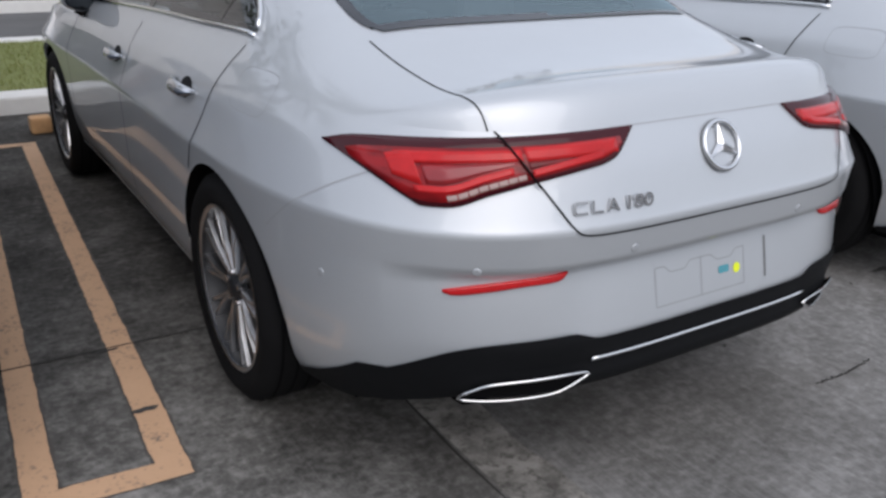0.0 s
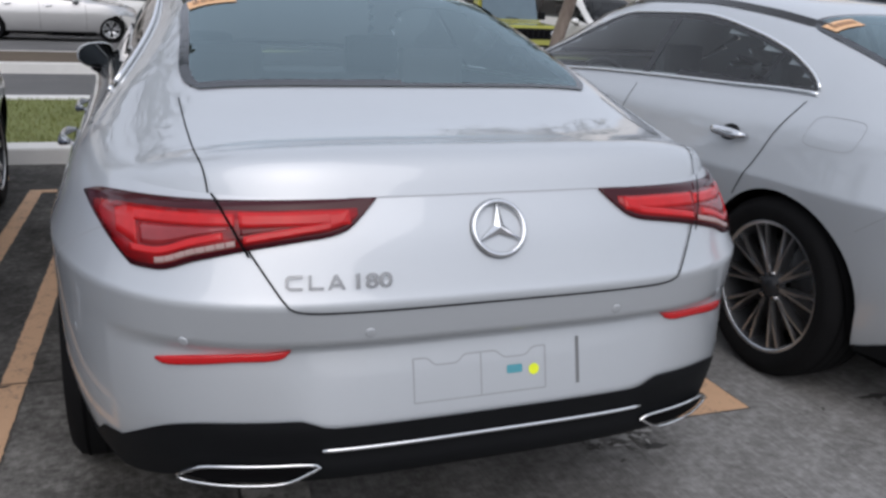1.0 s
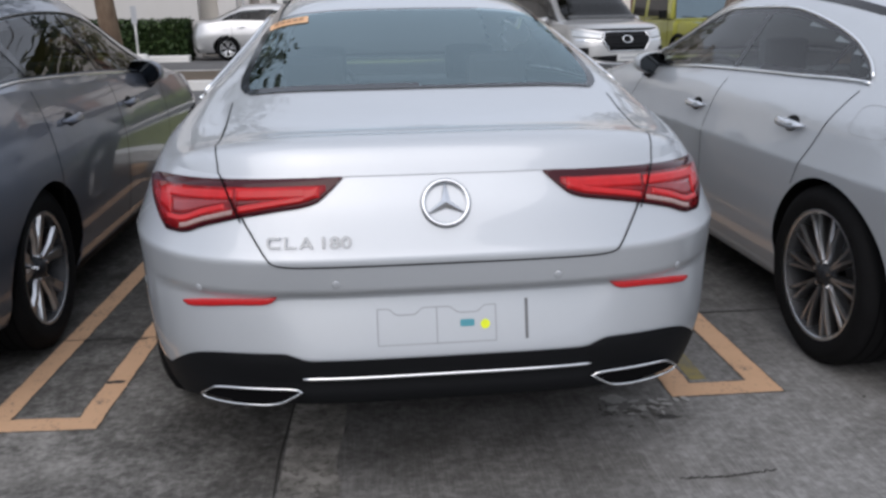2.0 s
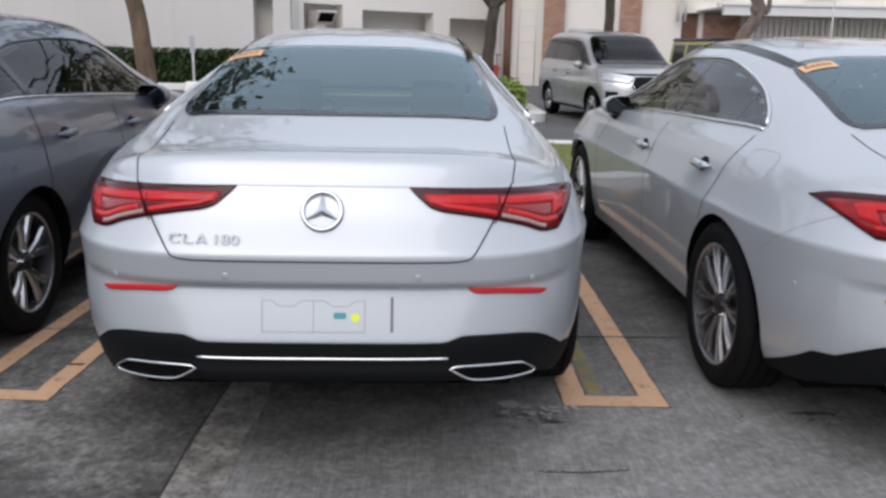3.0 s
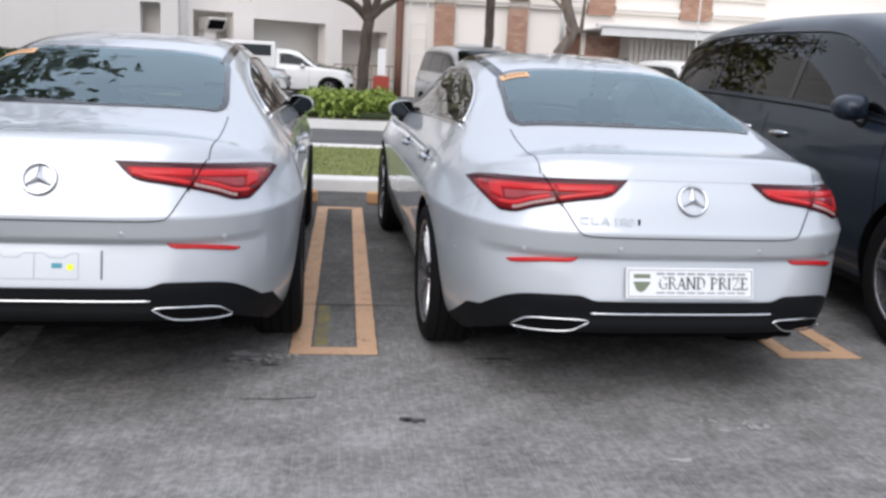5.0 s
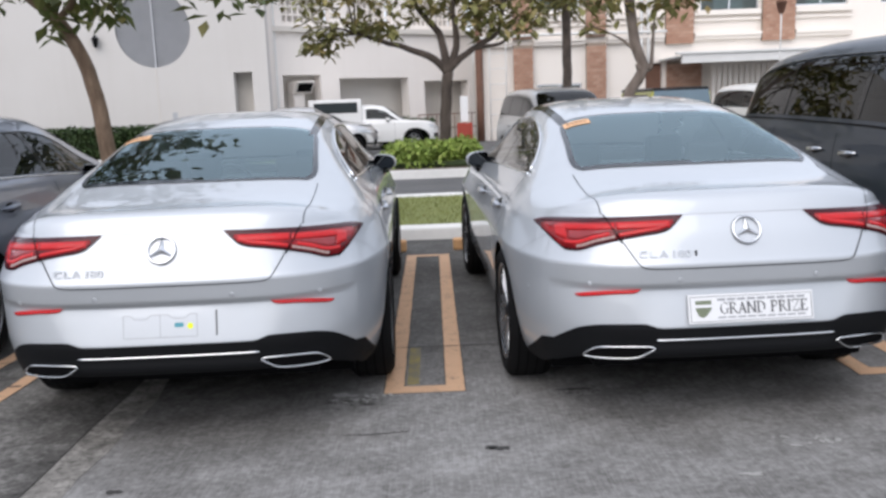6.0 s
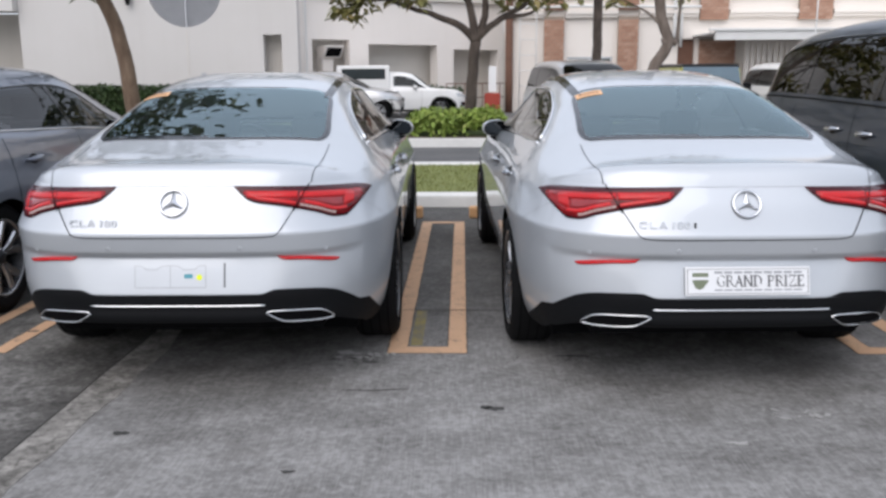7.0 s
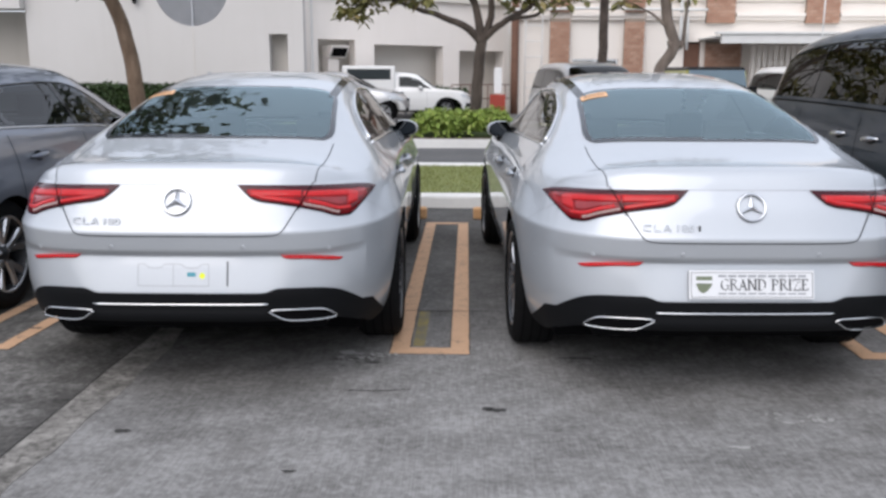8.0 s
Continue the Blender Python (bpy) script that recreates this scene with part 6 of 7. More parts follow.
def tree(label, bark_mat, trunk, limbs, clumps, leaf, seed, per=90, mat=LEAF, radius=(0.11, 0.07)):
    """trunk and limbs as bent tapering bars; a crown of leaf clumps (x, y, z, radius)."""
    rng = random.Random(seed)
    t = thing("tree", label, "tree")
    pts = bent(trunk)
    n = len(pts)
    tube("trunk", [p + Vector((noise.noise(p * 3), noise.noise(p * 3 + Vector((9, 0, 0))), 0)) * 0.02 for p in pts], [radius[0] * (1.25 - 0.25 * min(1, i / 4)) + (radius[1] - radius[0]) * i / (n - 1) for i in range(n)], bark_mat, t, 14)
    for limb, r0, r1 in limbs:
        p = bent(limb, 16)
        tube("limb", [q + Vector((noise.noise(q * 4), noise.noise(q * 4 + Vector((5, 0, 0))), noise.noise(q * 4 + Vector((0, 7, 0))))) * 0.03 for q in p], [r0 + (r1 - r0) * i / 15 for i in range(16)], bark_mat, t, 9)
    spots, twigs = [], []
    for cx, cy, cz, r in clumps:
        for _ in range(int(per * r)):
            v = Vector((rng.gauss(0, 1), rng.gauss(0, 1), rng.gauss(0, 0.7)))
            v = v.normalized() * r * rng.random() ** 0.45
            spots.append(Vector((cx, cy, cz)) + v)
    leaves("crown", spots, leaf, mat, t, rng, 0.7)
    for k, (cx, cy, cz, r) in enumerate(clumps):
        ends = [l[0][-1] for l in limbs] + [trunk[-1]]
        e = min(ends, key=lambda q: (Vector(q) - Vector((cx, cy, cz))).length)
        mid = (Vector(e) + Vector((cx, cy, cz))) / 2 + Vector((0, 0, 0.1))
        tube("branch", bent([e, mid, (cx, cy, cz + r * 0.3)], 8), [0.022, 0.02, 0.018, 0.016, 0.013, 0.01, 0.008, 0.005], bark_mat, t, 6)
    return t


rng = random.Random(5)
cl = [(-2.0 + 0.36 * k, 7.3 + rng.uniform(-0.6, 0.6), 2.62 + rng.uniform(-0.06, 0.25), rng.uniform(0.26, 0.40)) for k in range(11)]
cl += [(-0.75, 7.3, 2.35, 0.2), (-1.75, 7.3, 2.42, 0.16), (-0.1, 7.3, 2.45, 0.22)]
cl += [(rng.uniform(-3.2, 0.3), rng.uniform(4.6, 9.2), rng.uniform(3.1, 5.4), rng.uniform(0.45, 0.75)) for _ in range(30)]
tree("leaning brown-barked tree with large drooping leaves on the grass strip", BARK_BROWN, [(-0.33, 7.55, 0.1), (-0.37, 7.55, 1.0), (-0.41, 7.55, 1.45), (-0.47, 7.55, 1.75), (-0.54, 7.55, 1.98), (-0.66, 7.52, 2.28), (-0.82, 7.5, 2.50), (-1.05, 7.4, 2.75), (-1.15, 7.3, 3.3)],
     [([(-0.75, 7.5, 2.40), (-0.2, 7.3, 2.85), (0.5, 7.0, 3.2)], 0.04, 0.02), ([(-1.0, 7.4, 2.7), (-1.5, 7.5, 2.9), (-1.9, 7.8, 3.2)], 0.05, 0.02), ([(-1.12, 7.35, 3.1), (-0.9, 6.6, 3.7), (-0.3, 6.0, 4.0)], 0.05, 0.02)], cl, 0.22, 11, 85, radius=(0.095, 0.06))
cl = [(0.9, 16, 2.95, 0.35), (0.75, 16, 2.65, 0.25), (1.0, 15.9, 2.62, 0.28), (1.25, 15.8, 2.85, 0.35), (1.7, 16, 3.05, 0.45), (2.2, 15.7, 2.95, 0.4), (2.5, 16.2, 3.3, 0.5), (3.1, 16, 3.4, 0.45), (3.8, 16.2, 3.5, 0.5), (4.4, 15.8, 3.3, 0.45), (4.3, 16, 3.0, 0.35), (4.8, 16, 3.0, 0.4), (5.2, 16, 3.0, 0.35), (5.4, 16.2, 3.1, 0.4), (4.0, 15.6, 3.1, 0.3)]
cl += [(rng.uniform(0.6, 6.0), rng.uniform(14.5, 17.5), rng.uniform(3.5, 5.2), rng.uniform(0.5, 0.8)) for _ in range(20)]
tree("spreading tree with forked grey limbs on the shrub island", BARK_DARK, [(3.42, 16.3, 0.1), (3.46, 16.3, 0.9), (3.50, 16.25, 1.6), (3.55, 16.2, 2.05)],
     [([(3.55, 16.2, 2.0), (3.2, 16.1, 2.35), (2.7, 16, 2.55), (1.7, 15.9, 2.85)], 0.09, 0.03), ([(3.55, 16.2, 2.0), (3.45, 16.2, 2.7), (3.0, 16.1, 3.3), (2.7, 16, 3.9)], 0.10, 0.03), ([(3.55, 16.2, 2.05), (3.75, 16.2, 2.6), (3.7, 16.2, 3.3), (3.9, 16.2, 4.0)], 0.09, 0.03),
      ([(3.58, 16.2, 2.1), (4.1, 16.1, 2.5), (4.6, 16, 2.8), (4.75, 16, 3.4)], 0.08, 0.03), ([(4.1, 16.1, 2.5), (4.6, 16.0, 2.55), (5.1, 16, 2.95)], 0.05, 0.02)], cl, 0.25, 12, 130, LEAF_OLIVE, radius=(0.125, 0.11))
cl = [(rng.uniform(5.4, 8.2), rng.uniform(21, 23.2), rng.uniform(3.7, 5.5), rng.uniform(0.4, 0.7)) for _ in range(24)]
tree("straight dark-trunked tree in front of the brick building", BARK_DARK, [(6.95, 22.0, 0), (6.95, 22, 2), (6.93, 22, 4.5), (6.9, 22, 5.5)], [([(6.93, 22, 3.8), (6.3, 21.8, 4.3), (5.8, 21.6, 4.6)], 0.06, 0.02), ([(6.93, 22, 4.0), (7.5, 22, 4.5), (7.9, 22.1, 4.9)], 0.06, 0.02)], cl, 0.20, 13, 170, LEAF_OLIVE, radius=(0.135, 0.11))
cl = [(4.75, 7.5, 2.5, 0.26), (5.0, 7.4, 2.38, 0.22), (5.2, 7.5, 2.42, 0.25), (5.62, 7.5, 2.34, 0.24), (5.8, 7.5, 2.45, 0.25), (5.95, 7.6, 2.42, 0.2), (4.92, 7.5, 2.12, 0.10)] + [(rng.uniform(4.4, 6.4), rng.uniform(7.2, 8.4), rng.uniform(2.75, 3.2), rng.uniform(0.3, 0.45)) for _ in range(5)]
tree("gnarled grey tree with a crooked trunk on the grass strip", BARK_GREY, [(5.06, 7.55, 0.1), (5.16, 7.55, 0.7), (5.3, 7.55, 1.25), (5.38, 7.55, 1.48), (5.495, 7.55, 1.65), (5.5, 7.55, 1.73), (5.43, 7.55, 1.86), (5.38, 7.55, 2.07), (5.35, 7.55, 2.4), (5.34, 7.5, 3.2)],
     [([(5.44, 7.55, 1.66), (5.52, 7.55, 1.69), (5.58, 7.55, 1.67)], 0.06, 0.035), ([(5.31, 7.55, 2.4), (5.54, 7.5, 2.7), (5.84, 7.5, 3.0)], 0.05, 0.02), ([(5.3, 7.55, 2.5), (4.84, 7.5, 2.9), (4.54, 7.4, 3.2)], 0.045, 0.02)], cl, 0.14, 14, 220, LEAF_OLIVE, radius=(0.066, 0.052))

# grass blades on the strip where the bays look on to it
rng = random.Random(21)
verts, faces = [], []
for _ in range(16000):
    x, y = rng.uniform(-2.5, 7.0), rng.uniform(7.16, 10.12)
    a, h = rng.uniform(0, 2 * math.pi), rng.uniform(0.02, 0.05)
    k = len(verts)
    c, s = 0.006 * math.cos(a), 0.006 * math.sin(a)
    verts += [(x - c, y - s, 0.098), (x + c, y + s, 0.098), (x + rng.uniform(-0.02, 0.02), y + rng.uniform(-0.02, 0.02), 0.10 + h)]
    faces.append((k, k + 1, k + 2))
tagged(raw("grass", verts, faces, BLADE, smooth=False), "short green and yellow grass blades on the strip", "grass", kind="stuff")


def shrub(name, label, x0, x1, y0, y1, z0, z1, count, leaf, mat, seed, lumps=14, clipped=True):
    """A clipped shrub: overlapping lumps of leaves over a dark core."""
    rng = random.Random(seed)
    t = thing(name, label, "shrub")
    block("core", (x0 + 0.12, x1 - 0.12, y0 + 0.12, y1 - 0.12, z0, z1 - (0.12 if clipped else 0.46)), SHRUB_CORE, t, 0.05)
    spots = []
    for k in range(lumps):
        cx, cy, cz = rng.uniform(x0 + 0.15, x1 - 0.15), rng.uniform(y0 + 0.15, y1 - 0.15), rng.uniform(z0 + 0.15, z1 - (0.15 if clipped else 0.26))
        r = rng.uniform(0.2, 0.34)
        for _ in range(count // lumps // (2 if clipped else 1)):
            v = Vector((rng.gauss(0, 1), rng.gauss(0, 1), rng.gauss(0, 1))).normalized() * r * rng.uniform(0.75, 1.05)
            spots.append((cx + v.x, cy + v.y, max(z0, cz + v.z)))
    for _ in range(count // 2 if clipped else 0):
        u, w = rng.random(), rng.random()
        face = rng.choice("fftlr")
        x = x0 + (x1 - x0) * u if face in "ft" else (x0 if face == "l" else x1)
        y = y0 if face == "f" else y0 + (y1 - y0) * w
        z = z1 - 0.03 if face == "t" else z0 + (z1 - z0) * rng.random()
        spots.append((x + rng.uniform(-0.06, 0.06), y + rng.uniform(-0.06, 0.06), z + rng.uniform(-0.06, 0.08)))
    leaves("foliage", spots, leaf, mat, t, rng, 1.0)
    return t


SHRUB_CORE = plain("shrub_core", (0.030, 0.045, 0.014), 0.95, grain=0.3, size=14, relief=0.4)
# island with a rounded end
out = [(-8.0, 14.45)] + [(3.93 + 0.55 * math.sin(a), 15.0 - 0.55 * math.cos(a)) for a in np.linspace(0, math.pi / 2, 10)] + [(4.48, 17.4), (-8.0, 17.4)]
for nm, inset, z1, mat, lab, cat in (("kerb", 0.0, 0.15, KERB_WHITE, "white painted kerb round the shrub island", "kerb"), ("soil_bed", 0.28, 0.158, SOIL, "brown soil inside the island kerb", "soil")):
    bm = bmesh.new()
    cx, cy = -1.7, 16.0
    pts = [(x - math.copysign(inset, x - cx), y - math.copysign(inset, y - cy)) for x, y in out]
    top = [bm.verts.new((x, y, z1)) for x, y in pts]
    bot = [bm.verts.new((x, y, -0.1)) for x, y in pts]
    bm.faces.new(top)
    for i in range(len(top)):
        j = (i + 1) % len(top)
        bm.faces.new((bot[i], bot[j], top[j], top[i]))
    tagged(part(nm, bm, mat), lab, cat, kind="structure")
shrub("shrub", "low lime green shrub bed on the island", 2.25, 4.1, 14.95, 16.9, 0.15, 0.73, 11000, 0.12, LEAF_LIME, 31, 46, False)
shrub("hedge", "clipped dark green hedge along the white wall", -13.0, -3.1, 23.7, 24.6, 0.0, 1.08, 22000, 0.14, LEAF_HEDGE, 32, 60)
shrub("hedge", "small dark olive hedge beside the building", 1.5, 3.2, 26.7, 27.6, 0.0, 0.95, 2500, 0.12, LEAF_HEDGE, 33, 12)
tagged(block("kerb", (-13.5, -2.9, 23.2, 23.55, -0.1, 0.16), KERB_WHITE, None, 0.03), "white kerb in front of the hedge", "kerb", kind="structure")

# concrete wheel stops, painted
STOP = plain("stop_paint", (0.62, 0.36, 0.17), 0.7, grain=0.25, size=25, relief=0.2)
STOP_WORN = plain("stop_concrete", (0.20, 0.15, 0.11), 0.9, grain=0.3, size=25, relief=0.3)
for x0, x1 in ((1.10, 2.89), (3.335, 5.10), (-1.20, 0.55), (5.65, 7.4)):
    s = thing("wheel_stop", "worn concrete wheel stop with orange painted ends", "wheel stop", group="wheel stops")
    block("bar", (x0 + 0.13, x1 - 0.13, 6.14, 6.27, 0.0, 0.105), STOP_WORN, s, 0.02)
    for a, b in ((x0, x0 + 0.129), (x1 - 0.129, x1)):
        block("painted_end", (a, b, 6.14, 6.27, 0.0, 0.107), STOP, s, 0.02)


def wall_mat(name, base, stain, streak=0.35):
    n = Nodes(name, base, 0.85)
    big, fine, run = n.noise(0.35, 4), n.noise(25, 5), n.noise(1.1, 5, 0.6, (3.0, 3.0, 0.12))
    c = n.mix(base, stain, n.ramp(big, ((0.42, grey(0)), (0.75, grey(0.55)))))
    c = n.mix(c, stain, n.ramp(run, ((0.52, grey(0)), (0.78, grey(streak)))))
    n.colour(n.mix(c, tuple(x * 0.93 for x in base), fine))
    n.bump(fine, 0.15, 0.01)
    return n.mat


WALL_WHITE = wall_mat("white_render", (0.86, 0.81, 0.76), (0.72, 0.67, 0.61))
# greyer tone of the white render, for the flat wing and the overhang
WALL_GREYED = wall_mat("greyed_white_render", (0.62, 0.60, 0.575), (0.50, 0.475, 0.44))
WALL_CREAM = wall_mat("cream_render", (0.86, 0.805, 0.74), (0.72, 0.655, 0.58), 0.2)
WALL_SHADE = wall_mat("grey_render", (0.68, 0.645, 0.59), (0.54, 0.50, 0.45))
# cream darkened in the base colour for the shade below the overhang
WALL_CREAM_DIM = wall_mat("dimmed_cream_render", (0.46, 0.43, 0.385), (0.36, 0.33, 0.29))
LOUVRE = plain("louvre_grey", (0.42, 0.43, 0.45), 0.6, grain=0.1)
METAL_PIPE = plain("pipe_white", (0.70, 0.70, 0.68), 0.5, grain=0.06)
BROWN_STEEL = plain("brown_steel", (0.17, 0.085, 0.055), 0.7, grain=0.2)
RED_PAINT = plain("red_paint", (0.35, 0.05, 0.03), 0.6, grain=0.1)
BRICK = Nodes("brick", (0.30, 0.14, 0.09), 0.85)
oi = BRICK.add("ShaderNodeObjectInfo")
BRICK.colour(BRICK.mix(BRICK.ramp(oi.outputs["Random"], ((0, (0.37, 0.20, 0.135)), (0.5, (0.50, 0.30, 0.21)), (1, (0.63, 0.44, 0.33)))), (0.34, 0.19, 0.13), BRICK.noise(12, 4)))
BRICK = BRICK.mat
MORTAR = plain("mortar", (0.30, 0.24, 0.19), 0.9, grain=0.15, size=30)


def slab_wall(name, label, a, b, z0, z1, thick, mat, holes=(), m=None, kind="structure", category="wall"):
    """A wall along local x from a to b, its face at local y = 0, with rectangular openings right through."""
    xs = sorted({a, b, *[h[0] for h in holes], *[h[1] for h in holes]})
    zs = sorted({z0, z1, *[h[2] for h in holes], *[h[3] for h in holes]})
    bm = bmesh.new()
    vmap = {}

    def vert(x, y, z):
        k = (round(x, 4), round(y, 4), round(z, 4))
        if k not in vmap:
            vmap[k] = bm.verts.new(k)
        return vmap[k]

    def solid(i, j):
        if not (0 <= i < len(xs) - 1 and 0 <= j < len(zs) - 1):
            return False
        x, z = (xs[i] + xs[i + 1]) / 2, (zs[j] + zs[j + 1]) / 2
        return not any(h[0] < x < h[1] and h[2] < z < h[3] for h in holes)
    for i in range(len(xs) - 1):
        for j in range(len(zs) - 1):
            if not solid(i, j):
                continue
            x0, x1, c0, c1 = xs[i], xs[i + 1], zs[j], zs[j + 1]
            bm.faces.new((vert(x0, 0, c0), vert(x1, 0, c0), vert(x1, 0, c1), vert(x0, 0, c1)))
            bm.faces.new((vert(x0, thick, c0), vert(x0, thick, c1), vert(x1, thick, c1), vert(x1, thick, c0)))
            for di, dj, q in ((-1, 0, ((x0, 0, c0), (x0, 0, c1), (x0, thick, c1), (x0, thick, c0))), (1, 0, ((x1, 0, c0), (x1, thick, c0), (x1, thick, c1), (x1, 0, c1))),
                              (0, -1, ((x0, 0, c0), (x0, thick, c0), (x1, thick, c0), (x1, 0, c0))), (0, 1, ((x0, 0, c1), (x1, 0, c1), (x1, thick, c1), (x0, thick, c1)))):
                if not solid(i + di, j + dj):
                    bm.faces.new([vert(*p) for p in q])
    ob = tagged(part(name, bm, mat), label, category, kind=kind)
    if m is not None:
        ob.matrix_basis = m
    return ob


# white building: flat wing, overhanging block at its far end, angled wing
flat = pose(0, 25.5, 0)
north = slab_wall("wall_north", "stained white rendered wall with a round louvred vent", -10.7, -1.9, 0, 9, 0.4, WALL_GREYED, ((-2.99, -2.41, 0.0, 2.63), (-6.65, -4.15, 2.79, 5.29)), flat)
slab_wall("wall_recess", "grey rendered back wall inside the opening", -3.6, -2.0, 0, 3.2, 0.2, WALL_SHADE, (), pose(0, 26.15, 0))
slab_wall("wall_recess", "grey rendered back wall behind the vent", -7.2, -3.7, 2.4, 5.8, 0.1, WALL_SHADE, (), pose(0, 25.95, 0))
slab_wall("wall_upper", "white overhanging upper wall at the building's end", -22, -10.72, 3.38, 9, 1.0, WALL_GREYED, (), pose(0, 25.2, 0))
slab_wall("wall_lower", "cream wall set back under the overhang, its shade painted in", -22, -10.72, 0, 3.38, 0.3, WALL_CREAM_DIM, (), pose(0, 26.6, 0))
slab_wall("wall_return", "white end of the flat wing", 0, 1.5, 0, 9, 0.3, WALL_WHITE, (), pose(-2.2, 25.9, 0, 0, 0, 90) @ pose(0, -0.3, 0))


def round_vent(parent):
    """Circular frame in the wall with level louvres and a middle post."""
    t = thing("wall_vent", "round grey louvred vent set in the white wall", "vent", flat)
    cx, cz, r = -5.4, 4.04, 1.17
    n = 48
    sq = []
    for k in range(n):
        a = 2 * math.pi * k / n
        c, s = math.cos(a), math.sin(a)
        q = max(abs(c), abs(s))
        sq.append((cx + c / q * 1.25, cz + s / q * 1.25))
    rows = [[Vector((x, 0.0, z)) for x, z in sq],
            [Vector((cx + r * math.cos(2 * math.pi * k / n), 0.0, cz + r * math.sin(2 * math.pi * k / n))) for k in range(n)],
            [Vector((cx + r * math.cos(2 * math.pi * k / n), 0.30, cz + r * math.sin(2 * math.pi * k / n))) for k in range(n)]]
    v, f = grid(rows, True)
    raw("surround", v, f, WALL_GREYED, t, smooth=False)
    for k in range(34):
        z = cz - r + (k + 0.5) * 2 * r / 34
        h = math.sqrt(max(0.01, r * r - (z - cz) ** 2)) - 0.005
        bm = bmesh.new()
        vs = [bm.verts.new(p) for p in ((cx - h, 0.06, z - 0.032), (cx + h, 0.06, z - 0.032), (cx + h, 0.13, z + 0.024), (cx - h, 0.13, z + 0.024))]
        ws = [bm.verts.new(Vector(q.co) + Vector((0, 0.012, -0.012))) for q in vs]
        bm.faces.new(vs)
        bm.faces.new(ws[::-1])
        for i in range(4):
            bm.faces.new((vs[i], ws[i], ws[(i + 1) % 4], vs[(i + 1) % 4]))
        part("slat", bm, LOUVRE, t)
    block("post", (cx - 0.03, cx + 0.03, 0.03, 0.06, cz - r, cz + r), LOUVRE, t)
    return t


# the wall's square opening is closed to a circle by the vent's surround
round_vent(north)
block("wall_groove", (-5.41, -5.39, -0.012, 0.0, 1.0, 2.80), WALL_SHADE, north)
ang = pose(-1.9, 26.9, 0, 0, 0, math.degrees(math.atan2(4.7, 6.7)))
wing = slab_wall("wall_wing", "white rendered wing with wide dark carport openings", -0.2, 8.25, 0, 3.95, 0.5, WALL_WHITE, ((0.22, 1.63, 0, 2.55), (2.36, 5.22, 0, 2.42), (5.93, 8.0, 0, 2.28)), ang)
slab_wall("wall_recess", "grey rendered wall deep inside the carports", -0.2, 10.5, 0, 3.0, 0.2, WALL_SHADE, (), ang @ pose(0, 0.85, 0))
slab_wall("wall_return", "white end of the angled wing", 0, 1.6, 0, 4.0, 0.25, WALL_WHITE, (), ang @ pose(8.5, 0.5, 0, 0, 0, 90))
block("cornice", (-0.25, 8.3, -0.16, 0.5, 3.95, 4.12), WALL_SHADE, wing)
slab_wall("wall_attic", "white upper wall set back above the cornice", -0.2, 8.25, 4.12, 9, 0.3, WALL_WHITE, ((0.5, 2.3, 4.3, 5.1), (3.0, 4.8, 4.3, 5.1), (5.6, 7.6, 4.3, 5.1)), ang @ pose(0, 0.35, 0))


def screen_block(x0, x1, z0, z1, step, m, mat, label):
    """A pierced screen: a lattice of thick bars with square holes."""
    t = thing("breeze_screen", label, "screen", m)
    nx, nz = int((x1 - x0) / step), int((z1 - z0) / step)
    for i in range(nx + 1):
        x = x0 + (x1 - x0) * i / nx
        block("upright", (x - 0.03, x + 0.03, 0.06, 0.16, z0, z1), mat, t)
    for j in range(nz + 1):
        z = z0 + (z1 - z0) * j / nz
        block("course", (x0, x1, 0.055, 0.165, z - 0.03, z + 0.03), mat, t)
    return t


for a, b in ((0.5, 2.3), (3.0, 4.8), (5.6, 7.6)):
    screen_block(a, b, 4.3, 5.1, 0.2, ang @ pose(0, 0.40, 0), WALL_WHITE, "white pierced block screen above the cornice")
    slab_wall("wall_recess", "dark room behind the pierced screen", a - 0.1, b + 0.1, 4.2, 5.2, 0.05, WALL_SHADE, (), ang @ pose(0, 0.95, 0))
# duct hood in the first opening
d = thing("duct_hood", "white duct with a slanted black mouth in the opening", "duct", ang)
block("duct", (0.72, 1.12, 0.25, 0.75, 0.0, 1.95), WALL_WHITE, d, 0.02)
bm = box(bmesh.new(), 0.66, 1.34, -0.15, 0.6, 1.95, 2.35, 0.03)
bmesh.ops.translate(bm, verts=[v for v in bm.verts if v.co.z < 2.1 and v.co.y < 0.2], vec=(0, 0.28, 0.0))
part("hood", bm, WALL_WHITE, d)
bm = bmesh.new()
bm.faces.new([bm.verts.new(p) for p in ((0.74, 0.085, 1.99), (1.28, 0.085, 1.99), (1.28, -0.135, 2.27), (0.74, -0.135, 2.27))])
part("mouth", bm, GAP, d)
tube("downpipe", [(-0.02, -0.06, z) for z in np.linspace(0, 9, 10)], 0.045, METAL_PIPE, wing, 10)
# railing, notice board and red box by the carport
r = thing("railing", "thin brown steel railing beside the carport", "railing", ang)
for k in range(9):
    tube("post", [(5.0 + k * 0.4, -0.9, 0), (5.0 + k * 0.4, -0.9, 1.05)], 0.018, BROWN_STEEL, r, 6)
for z in (0.55, 1.05):
    tube("rail", [(5.0, -0.9, z), (8.2, -0.9, z)], 0.018, BROWN_STEEL, r, 6)
n = thing("notice_board", "white notice board above a red fire box", "sign", pose(4.35, 29.0, 0))
block("board", (-0.14, 0.14, -0.03, 0.03, 0.75, 1.65), PLASTIC_WHITE, n, 0.02)
